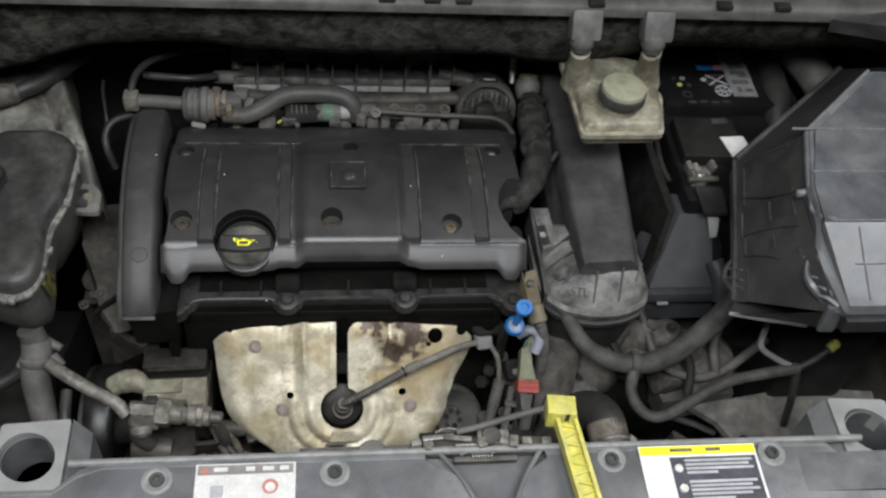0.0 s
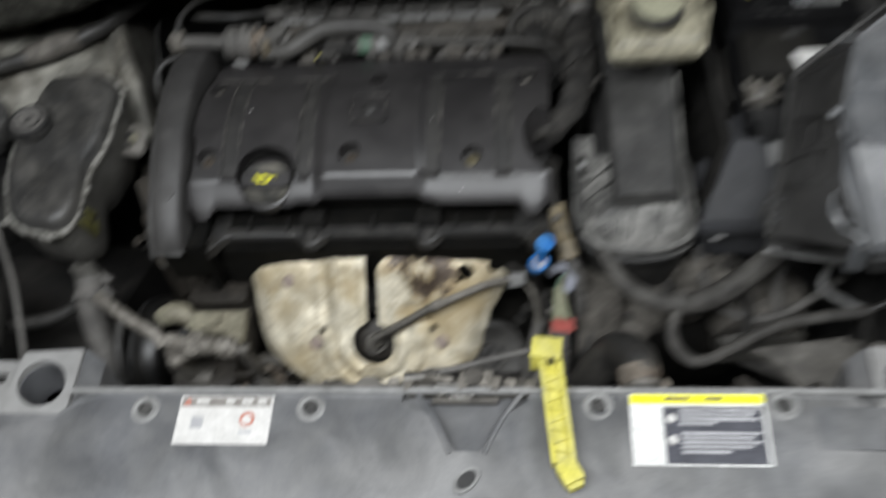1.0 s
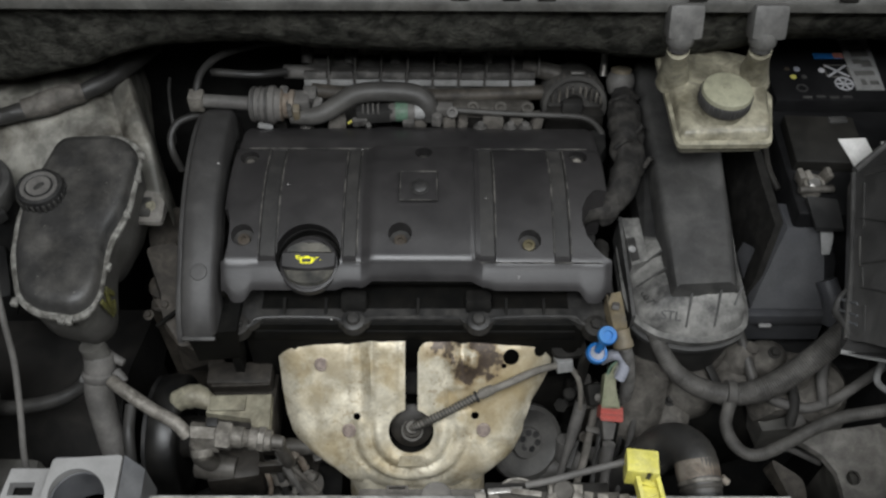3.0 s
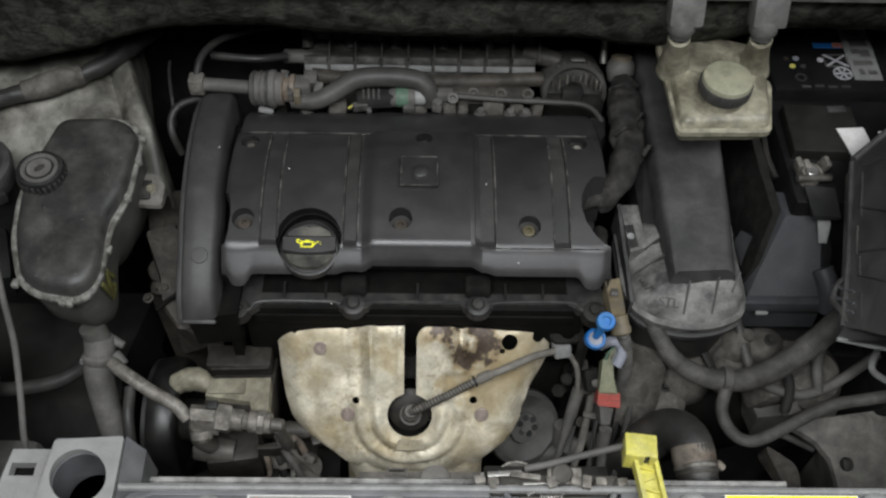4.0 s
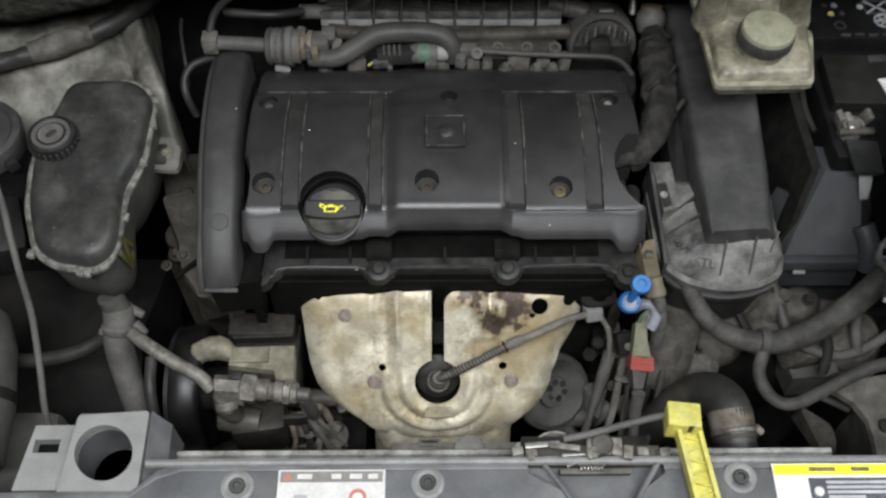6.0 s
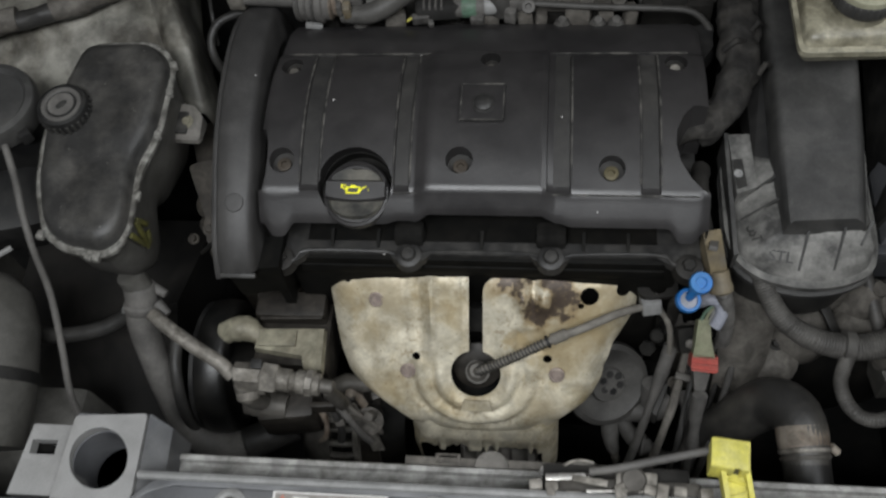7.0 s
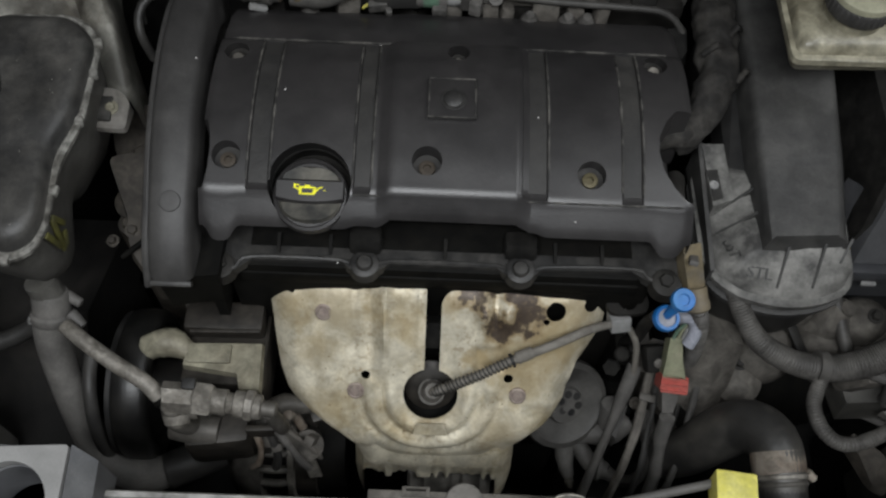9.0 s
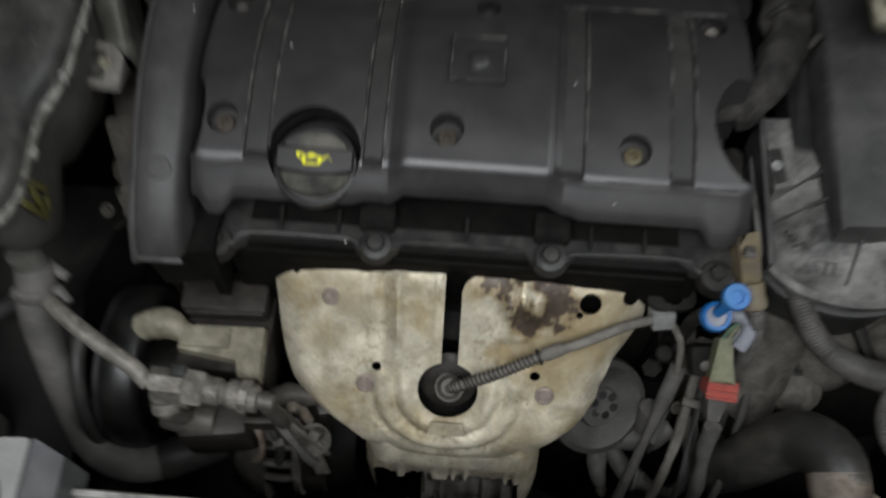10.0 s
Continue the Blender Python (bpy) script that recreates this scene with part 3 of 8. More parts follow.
for x, y, z in ((-0.171, -0.262, 0.8765), (-0.015, -0.260, 0.8765), (0.243, -0.257, 0.8765), (0.401, -0.256, 0.8765)):
    s = part("screw_washer", lathe(bmesh.new(), (x, y, z), (0, -0.04, 1), [(0, 0.0135), (0.0012, 0.0135), (0.0022, 0.0105), (0.0012, 0.0085)], 28), M_PANEL_EDGE, panel)
    part("screw_head", lathe(bmesh.new(), (x, y, z), (0, -0.04, 1), [(0.0005, 0.0066), (0.0035, 0.0066), (0.0045, 0.0055), (0.0045, 0.0035), (0.0020, 0.0030)], 20), M_AIR, s)
for x, w in ((-0.44, 0.10), (0.475, 0.10)):
    part("raised_pad", box((x, -0.276, 0.8725), (w, 0.040, 0.008), (2, 0, 0), 0.0025), M_PANEL, panel)
part("rear_lip", hose([(-0.25, -0.2405, 0.8735), (0.0, -0.2405, 0.8745), (0.25, -0.2405, 0.8745), (0.50, -0.2405, 0.8735)], 0.0035, seg=8, step=0.05), M_PANEL_EDGE, panel)
ledge = rings(bmesh.new(), [[(x, -0.246, 0.800), (x, -0.211, 0.800), (x, -0.2075, 0.803), (x, -0.2075, 0.8185), (x, -0.209, 0.8205), (x, -0.213, 0.8205), (x, -0.2145, 0.8165), (x, -0.226, 0.8165), (x, -0.2275, 0.8195), (x, -0.246, 0.8195)] for x in (-0.245, -0.24, 0.0, 0.20, 0.345, 0.35)])
part("rear_ledge", ledge, M_RAIL, panel)
part("ledge_strip", box((0.036, -0.2045, 0.8110), (0.172, 0.012, 0.004), (0, 0, 0), 0.0012), M_CASTD, panel)
part("ledge_disc", lathe(bmesh.new(), (0.0225, -0.2065, 0.800), (0, 0.05, 1), [(0, 0.0150), (0.012, 0.0150), (0.0145, 0.0138), (0.0150, 0.0)], 26), M_PLATE, panel)
clip_part = part("ledge_slot", box((-0.014, -0.1995, 0.8105), (0.021, 0.008, 0.008), (0, 0, 0), 0.001), M_CASTD, panel)
cut(clip_part, box((-0.014, -0.1995, 0.8105), (0.015, 0.0045, 0.02), bevel=0))
part("ledge_stud", lathe(bmesh.new(), (0.0675, -0.2105, 0.816), (0, 0, 1), [(0, 0.0058), (0.013, 0.0055), (0.0145, 0.0045), (0.0145, 0.0)], 16), M_RAIL, panel)

bumper = whole("bumper_top", rings(bmesh.new(), [[(x, -0.385 - 0.02 * abs(x), 0.80), (x, -0.40 - 0.02 * abs(x), 0.815), (x, -0.46 - 0.02 * abs(x), 0.80), (x, -0.50, 0.70), (x, -0.48, 0.30), (x, -0.40, 0.30)] for x in (-0.74, -0.5, -0.25, 0, 0.25, 0.5, 0.74)]), M_WHITE, "pale painted bumper in front of the panel", "bumper", kind="structure")

# ---- lamp brackets ----


def lamp_bracket(name, mirror, at):
    s = -1 if mirror else 1
    ob = thing(name, at, "grey headlamp bracket plate with a large oval hole", "bracket", group="headlamp brackets")
    x0, y0 = at[0], at[1]

    def sx(v):
        return x0 + s * v
    out = [(sx(-0.030), y0 + 0.030), (sx(0.034), y0 + 0.034), (sx(0.036), y0 - 0.043), (sx(-0.034), y0 - 0.045)]
    if mirror:
        out = out[::-1]
    plate = part("plate", prism(round_outline(out, 0.004), 0.836, 0.862, 0.002), M_BRACKET, ob)
    cut(plate, lathe(bmesh.new(), (x0, y0 - 0.006, 0.80), (0.0, 0, 1), [(0, 0.0235), (0.1, 0.0235)], 40, (0.98, 1.15) if abs(Vector((0, 0, 1)).orthogonal().x) > 0.5 else (1.15, 0.98)))
    side = [(sx(-0.030), y0 + 0.022), (sx(-0.066), y0 + 0.022), (sx(-0.073), y0 - 0.038), (sx(-0.030), y0 - 0.038)]
    tab = part("side_tab", prism(side if mirror else side[::-1], 0.846, 0.857, 0.001), M_BRACKET, ob)
    cut(tab, box((sx(-0.052), y0 + 0.002, 0.85), (0.022, 0.012, 0.05), bevel=0))
    # added near-black box that paints the shade inside the slot
    part("slot_backing", box((sx(-0.052), y0 + 0.002, 0.840), (0.030, 0.020, 0.006), bevel=0.001), M_GAP, ob)
    part("side_web", prism([(sx(0.034), y0 + 0.033), (sx(0.050), y0 + 0.026), (sx(0.052), y0 - 0.040), (sx(0.036), y0 - 0.042)][::s], 0.80, lambda x, y: 0.860 - 0.9 * max(0, s * (x - x0) - 0.034), 0.0), M_PANEL, ob)
    part("rear_web", box((sx(0.002), y0 + 0.030, 0.835), (0.062, 0.004, 0.046), bevel=0.001), M_PANEL, ob)
    part("tube_wall", lathe(bmesh.new(), (x0, y0 - 0.006, 0.81), (0, 0, 1), [(0, 0.0245), (0.046, 0.0245), (0.046, 0.0232), (0, 0.0232)], 32), M_PANEL, ob)
    part("foot", box((sx(0.0), y0 - 0.04, 0.79), (0.09, 0.03, 0.10), bevel=0.003), M_PANEL, ob)
    return ob


lamp_bracket("lamp_bracket", False, (-0.292, -0.220, 0.84))
lamp_bracket("lamp_bracket", True, (0.522, -0.220, 0.84))

# ---- engine ----
COVER = lerp_smooth([(0.002, 0.8345), (0.008, 0.842), (0.029, 0.861)], 0.004)[:-1] + lerp_smooth([(0.030, 0.8625), (0.065, 0.8745), (0.105, 0.8825), (0.145, 0.8815), (0.172, 0.8755), (0.180, 0.8728)], 0.005)[:-1] + [(0.1815, 0.8718), (0.1835, 0.868), (0.195, 0.866), (0.222, 0.858), (0.244, 0.843), (0.247, 0.825)]
STRIPS = [(-0.1640, -0.1465, -0.0024), (-0.0765, -0.062, -0.0022), (0.0620, 0.0835, -0.0022), (0.146, 0.1625, -0.0024)]
BAND = (-0.0455, 0.0585)


def cover_top():
    xs = sorted({round(-0.2035 + 0.4095 * i / 40, 5) for i in range(41)} | {round(sg * (0.165 + 0.003 * i), 5) for i in range(13) for sg in (-1, 1)} | {round(sg * (0.050 + 0.003 * i), 5) for i in range(13) for sg in (-1, 1)} | {round(v + d, 5) for a, b, _ in STRIPS for v in (a, b) for d in (-0.0008, 0.0008)} | {round(v + d, 5) for v in BAND for d in (-0.012, -0.006, 0.0, 0.006, 0.012)})
    bm = bmesh.new()
    cols = []
    for x in xs:
        col = []
        for y, z in COVER:
            d = 0.0
            if 0.034 < y < 0.1808:
                for a, b, h in STRIPS:
                    if a < x < b:
                        d += h
            # raised middle band with sloping flanks
            f = min(x - BAND[0] + 0.012, BAND[1] + 0.012 - x) / 0.012
            f = max(0.0, min(1.0, f))
            yy, zz = y, z + d
            if y < 0.1825:
                zz += 0.0055 * f
                if y < 0.029:
                    # the front skirt: two corner ears, a cut-back middle, arches over the bolts
                    k = (0.029 - y) / 0.027
                    ear = math.exp(-((x + 0.186) / 0.011) ** 4) + math.exp(-((x - 0.187) / 0.012) ** 4)
                    arch = math.exp(-((abs(x) - 0.0675) / 0.013) ** 4) * (1 - f)
                    yy += (0.0062 + 0.0065 * f - 0.0105 * ear + 0.0025 * arch) * k
                    zz += (0.0060 + 0.0020 * f - 0.0080 * ear + 0.0025 * arch) * k
            else:
                zz += 0.002 * f
            e = max(0.0, abs(x) - 0.198) / 0.009
            zz -= 0.004 * e * e
            col.append(bm.verts.new((x, yy, zz)))
        cols.append(col)
    for a, b in zip(cols, cols[1:]):
        for i in range(len(COVER) - 1):
            bm.faces.new((a[i], b[i], b[i + 1], a[i + 1]))
    edges = [e for e in bm.edges if e.is_boundary]
    got = bmesh.ops.extrude_edge_only(bm, edges=edges)
    low = [v for v in got["geom"] if isinstance(v, bmesh.types.BMVert)]
    for v in low:
        v.co.z = 0.806
        if v.co.y < 0.03 and -0.202 < v.co.x < 0.205:
            v.co.y = 0.040
    bmesh.ops.contextual_create(bm, geom=[e for e in bm.edges if e.is_boundary])
    return bm


engine_cover = thing("valve_cover", (0, 0.11, 0.80), "dusty black plastic valve cover with screw wells and square boss", "engine cover")
shell_ob = part("cover_shell", cover_top(), M_COVER, engine_cover, angle=30)
for notch in ([(0.2313, 0.1127), (0.1921, 0.1123), (0.1833, 0.1021), (0.1771, 0.0883), (0.1763, 0.0741), (0.1803, 0.0583), (0.1893, 0.0443), (0.1993, 0.0343), (0.2313, 0.0313)], [(-0.2313, 0.0883), (-0.2003, 0.0863), (-0.1973, 0.0751), (-0.1963, 0.0603), (-0.1971, 0.0453), (-0.2003, 0.0303), (-0.2313, 0.0283)]):
    cut(shell_ob, prism(notch, 0.7813, 0.9213))
WELLS = [(-0.1825, 0.060, 0.0120), (-0.0165, 0.0595, 0.0125), (0.1200, 0.055, 0.0120), (-0.187, 0.166, 0.0105), (0.0070, 0.1715, 0.0095), (0.180, 0.170, 0.0105)]
for x, y, r in WELLS:
    cut(shell_ob, lathe(bmesh.new(), (x, y, interp(COVER, y) - 0.014), (0, -0.22, 1), [(0, r), (0.05, r)], 28))
OILC = (-0.1125, 0.0430, 0.8475)
OILN = Vector((0, -0.36, 1)).normalized()
cut(shell_ob, lathe(bmesh.new(), Vector(OILC) - OILN * 0.008, OILN, [(-0.012, 0.0345), (0.08, 0.0345)], 40))
for i, (x, y, r) in enumerate(WELLS):
    z = interp(COVER, y) - 0.014
    s = part("screw", lathe(bmesh.new(), (x, y - 0.001, z), (0, -0.22, 1), [(0, r * 0.55), (0.004, r * 0.55), (0.0045, r * 0.45), (0.0045, r * 0.28), (0.002, r * 0.25)], 18), M_RUSTD if i < 2 else (M_BRASS if i == 2 else M_DARK), engine_cover, "brass-coloured recessed screw" if i == 2 else "")
    part("well_floor", lathe(bmesh.new(), (x, y, z - 0.0015), (0, -0.22, 1), [(0, r * 0.98), (0.0025, r * 0.98)], 24), M_STRIP if i < 3 else M_DARK, s)
    if i > 2:
        part("screw_sleeve", lathe(bmesh.new(), (x, y - 0.004, z + 0.003), (0, -0.22, 1), [(0, 0.0055), (0.004, 0.0055), (0.005, 0.0045), (0.005, 0.002)], 16), M_ALU if i == 5 else M_ALUD, s)
# square boss
zc = interp(COVER, 0.110) + 0.0068
boss = part("square_boss", box((0.0025, 0.110, zc + 0.0004), (0.0405, 0.041, 0.0028), (1.5, 0, 0), 0.001), M_COVER, engine_cover)
bm = lathe(bmesh.new(), (0.0035, 0.1085, zc + 0.001), (0, -0.03, 1), [(0, 0.011), (0.0016, 0.011), (0.0020, 0.010), (0.0018, 0.0088), (0.0026, 0.0086), (0.0045, 0.006), (0.0050, 0.0)], 26)
part("boss_button", bm, M_FLANGE, boss)
for dx, dy, sx, sy in ((0, 0.0198, 0.0405, 0.0014), (0, -0.0198, 0.0405, 0.0014), (0.0195, 0, 0.0014, 0.041), (-0.0195, 0, 0.0014, 0.041)):
    part("boss_rim", box((0.0025 + dx, 0.110 + dy, zc + 0.0017 + dy * 0.026), (sx, sy, 0.0016), (1.5, 0, 0), 0.0004), M_DUSTEDGE, boss)
# dust lying in the recessed strips
for x0, x1, h in STRIPS:
    rows = [[(x, y, interp(COVER, y) + h + 0.0011 + dz) for y in (0.036, 0.06, 0.085, 0.105, 0.13, 0.155, 0.179)] for x, dz in ((x0 + 0.001, 0.0), ((x0 + x1) / 2, 0.0003), (x1 - 0.001, 0.0))]
    part("groove_floor", rings(bmesh.new(), rows, close=False, caps=False), M_STRIP, engine_cover, angle=80)
# dust-worn ridges beside the recessed strips
for x in (-0.1648, -0.1458, -0.0772, -0.0615, 0.0615, 0.0842, 0.1455, 0.1632):
    part("worn_ridge", hose([(x, y, interp(COVER, y) + 0.0002) for y in (0.038, 0.07, 0.105, 0.14, 0.165, 0.178)], 0.0011, seg=6), M_DUSTEDGE, engine_cover)
part("rear_ridge", box((-0.001, 0.1818, 0.8724), (0.385, 0.0020, 0.0020), bevel=0.0006), M_DUSTEDGE, engine_cover)
part("front_crease", box((0.122, 0.0290, 0.8618), (0.148, 0.0014, 0.0014), bevel=0.0004), M_DUSTEDGE, engine_cover)
part("front_crease", box((-0.062, 0.0290, 0.8618), (0.030, 0.0014, 0.0014), bevel=0.0004), M_DUSTEDGE, engine_cover)

# white specks; the first paints a glint on the flange
for x, y, dz in ((-0.091, -0.001, 0.7985), (-0.139, 0.118, None), (0.108, 0.018, None), (-0.062, 0.1795, None), (0.075, 0.10, None), (-0.216, 0.14, 0.8925)):
    z = dz if dz else interp(COVER, y) + 0.0002
    part("paint_fleck", lathe(bmesh.new(), (x, y, z), (0, -0.1, 1), [(0, 0.0008), (0.0005, 0.0006), (0.0007, 0.0)], 8), M_WHITE, engine_cover)

WELLC, CAPC = OILC, (-0.1120, 0.0380, 0.8368)
# well coloured near black for the shade behind the cap
part("cap_well", lathe(bmesh.new(), Vector(WELLC) - OILN * 0.020, OILN, [(0, 0.030), (0.003, 0.0342), (0.020, 0.0344), (0.020, 0.0332), (0.004, 0.0328), (0.003, 0.0)], 40), M_MATTE, engine_cover)
cap = thing("oil_cap", CAPC, "black oil filler cap with a yellow oil-can mark", "filler cap")
bm = lathe(bmesh.new(), Vector(CAPC) - OILN * 0.008, OILN, [(0, 0.026), (0.016, 0.0285), (0.018, 0.0314), (0.026, 0.0314), (0.0285, 0.0304), (0.0295, 0.0280), (0.0275, 0.0266), (0.0275, 0.0)], 48)
capbody = part("cap_body", bm, M_COVER, cap)
u = Vector((1, 0, 0))
v = OILN.cross(u)
top = Vector(CAPC) + OILN * 0.0200
MX = Matrix.Translation(top) @ Matrix((u, v, OILN)).transposed().to_4x4() @ Matrix.Diagonal((1.06, 1.06, 1.0, 1.0))


def in_cap(bm):
    bmesh.ops.transform(bm, verts=bm.verts, matrix=MX)
    return bm


# raised grip across the cap, with hollows on both sides
def grip_loop(w, front, back, z):
    """A bar across the cap whose front edge bows out."""
    xs = [-w + 2 * w * i / 12 for i in range(13)]
    return [(x, front - 0.0030 * (1 - (x / w) ** 2), z) for x in xs] + [(x, back, z) for x in xs[::-1]]


part("grip", in_cap(rings(bmesh.new(), [grip_loop(0.0272, -0.0050, 0.0112, -0.001), grip_loop(0.0268, -0.0042, 0.0106, 0.0045), grip_loop(0.0258, -0.0032, 0.0098, 0.0060)])), M_COVER, cap)
dome = [(math.cos(a) * 0.0248, -0.0055 + math.sin(a) * 0.0178) for a in [math.pi + math.pi * i / 16 for i in range(17)]]
part("front_shoulder", in_cap(prism(dome, -0.001, lambda x, y: 0.0005 + 0.0035 * min(1.0, max(0.0, (-0.004 - y) / 0.016)), 0.003)), M_CAPFACE, cap)
dome = [(math.cos(a) * 0.0245, 0.0105 + math.sin(a) * 0.0125) for a in [math.pi * i / 16 for i in range(17)]]
part("rear_shoulder", in_cap(prism(dome, -0.001, 0.0046, 0.003)), M_CAPFACE, cap)


def flat(pts, h=0.0004):
    """A thin raised mark on the cap's grip, from plan points."""
    return in_cap(rings(bmesh.new(), [[(x * 0.86, y * 0.80 + 0.0030, 0.0060) for x, y in pts], [(x * 0.86, y * 0.80 + 0.0030, 0.0066) for x, y in pts]]))


mark = part("oil_can_mark", flat([(-0.0085, -0.0035), (0.003, -0.0035), (0.008, 0.0022), (0.0115, 0.0034), (0.0118, 0.0022), (0.0085, 0.0008), (0.0042, -0.0052), (-0.0095, -0.0052)]), M_YELINK, cap, "yellow oil-can pictogram")
part("can_body", flat([(-0.0095, -0.0052), (-0.0072, -0.0052), (-0.0072, 0.0030), (-0.0095, 0.0030)]), M_YELINK, mark)
part("can_top", flat([(-0.0095, 0.0012), (0.0035, 0.0012), (0.0035, 0.0028), (-0.0095, 0.0028)]), M_YELINK, mark)
part("can_lid", flat([(-0.0045, 0.0028), (0.0005, 0.0028), (0.0005, 0.0044), (-0.0045, 0.0044)]), M_YELINK, mark)
part("can_handle", flat([(-0.0145, 0.0018), (-0.0095, -0.0012), (-0.0095, 0.0005), (-0.0128, 0.0026), (-0.0122, 0.0042), (-0.0095, 0.0030), (-0.0095, 0.0046), (-0.0142, 0.0056)]), M_YELINK, mark)
part("can_spout", flat([(0.0025, -0.0035), (0.0042, -0.0030), (0.0060, 0.0020), (0.0042, 0.0030)]), M_YELINK, mark)
part("oil_drop", flat([(0.0128, -0.0012), (0.0140, -0.0012), (0.0137, 0.0006)]), M_YELINK, mark)

# rocker housing under the cover: flange, ribs and bosses
head = thing("rocker_housing", (0, 0.1, 0.72), "black rocker housing flange with bolts, below the valve cover", "engine part")
fl = [(-0.205, -0.019), (-0.192, -0.017), (-0.179, -0.010), (-0.166, 0.001), (-0.088, 0.001), (-0.081, -0.005), (-0.0675, -0.011), (-0.054, -0.005), (-0.047, 0.001), (0.048, 0.001), (0.055, -0.005), (0.0675, -0.011), (0.080, -0.005), (0.087, 0.001), (0.165, 0.003), (0.180, -0.006), (0.200, -0.016), (0.206, -0.010), (0.206, 0.24), (-0.205, 0.24)]
part("flange", prism(fl, 0.786, 0.7962, 0.0008), M_FLANGE, head)
# walls and shelf are coloured near black for the cover's shade
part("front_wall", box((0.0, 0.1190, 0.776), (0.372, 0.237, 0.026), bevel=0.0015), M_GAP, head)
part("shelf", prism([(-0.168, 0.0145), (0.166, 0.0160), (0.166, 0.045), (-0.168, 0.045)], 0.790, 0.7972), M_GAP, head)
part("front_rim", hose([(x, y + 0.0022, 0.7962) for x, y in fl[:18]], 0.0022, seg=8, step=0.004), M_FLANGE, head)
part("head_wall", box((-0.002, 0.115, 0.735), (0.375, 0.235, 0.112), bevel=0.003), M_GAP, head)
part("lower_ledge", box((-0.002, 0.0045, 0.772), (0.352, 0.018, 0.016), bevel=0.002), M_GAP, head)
# ribs take the near-black of the shaded trough
for x in (-0.143, -0.098, 0.002, 0.098, 0.139):
    part("rib", rings(bmesh.new(), [[(x + s * 0.0017, 0.024, 0.793), (x + s * 0.0014, 0.006, 0.793), (x + s * 0.0014, 0.008, 0.7975), (x + s * 0.0014, 0.014, 0.8010), (x + s * 0.0017, 0.024, 0.8040)] for s in (-1, 1)]), M_MATTE, head)
for x in (-0.0675, 0.0675):
    part("boss", lathe(bmesh.new(), (x, 0.000, 0.789), (0, -0.1, 1), [(0, 0.0145), (0.010, 0.0125), (0.011, 0.011)], 24), M_FLANGE, head)
    part("bolt", lathe(bmesh.new(), (x, -0.001, 0.798), (0, -0.1, 1), [(0, 0.0076), (0.004, 0.0074), (0.0062, 0.0058), (0.0066, 0.003)], 18), M_FLANGE, head)
    part("boss_back", box((x, 0.020, 0.803), (0.030, 0.022, 0.020), (-16, 0, 0), 0.007), M_MATTE, head)
part("boot", hose([(0.210, 0.098, 0.805), (0.206, 0.070, 0.812), (0.207, 0.045, 0.806), (0.212, 0.020, 0.79)], [0.008, 0.0095, 0.009, 0.008], crinkle=0.003), M_DARK, head, "dark crumpled rubber boot")
# back of the recess, shade in its colour
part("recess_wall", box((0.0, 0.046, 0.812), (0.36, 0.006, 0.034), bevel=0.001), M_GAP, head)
for x in (-0.192, 0.194):
    part("boss", lathe(bmesh.new(), (x, -0.006, 0.786), (0, -0.1, 1), [(0, 0.0145), (0.012, 0.0125), (0.013, 0.010)], 24), M_DARK, head)
    part("bolt", bolt((x, -0.006, 0.798), (0, -0.1, 1), 0.0065, 0.005, False), M_DARK, head)
part("block", box((0.0, 0.13, 0.44), (0.40, 0.20, 0.52), bevel=0.006), M_DARK, head)

# timing belt cover
tim = thing("timing_cover", (-0.23, 0.1, 0.70), "dark grey plastic timing belt cover arching over the belt", "engine cover")
TP = lerp_smooth([(-0.034, 0.816), (-0.026, 0.829), (0.000, 0.850), (0.050, 0.876), (0.110, 0.891), (0.170, 0.893), (0.220, 0.884), (0.255, 0.862), (0.272, 0.830), (0.276, 0.79)], 0.007)


def timing():
    bm = bmesh.new()
    loops = []
    prev = None
    for i, (y, z) in enumerate(TP):
        a = TP[max(0, i - 1)]
        b = TP[min(len(TP) - 1, i + 1)]
        t = Vector((0, b[0] - a[0], b[1] - a[1])).normalized()
        nrm = Vector((0, -t.z, t.y))
        s = -0.010 * max(0.0, (y - 0.03) / 0.24)
        cx = -0.2255 + s
        w = 0.0178
        c = Vector((cx, y, z))
        loops.append([c + Vector((-w, 0, 0)) - nrm * 0.036, c + Vector((-w - 0.0012, 0, 0)) - nrm * 0.007, c + Vector((-w + 0.001, 0, 0)) - nrm * 0.003, c + Vector((-w + 0.004, 0, 0)),
                      c + Vector((-0.004, 0, 0)) + nrm * 0.0008, c + Vector((w - 0.006, 0, 0)), c + Vector((w - 0.002, 0, 0)) - nrm * 0.003, c + Vector((w, 0, 0)) - nrm * 0.008, c + Vector((w + 0.001, 0, 0)) - nrm * 0.036])
    return rings(bm, loops)


part("arch", timing(), M_TIMING, tim, angle=45)
part("outer_rim", hose([(-0.2458 - 0.010 * max(0, (y - 0.03) / 0.24), y, z - 0.010) for y, z in TP[::4]], 0.0035, seg=8), M_TIMING, tim)
part("front_lip", box((-0.2255, -0.034, 0.812), (0.035, 0.005, 0.007), (30, 0, 0), 0.002), M_FLANGE, tim)
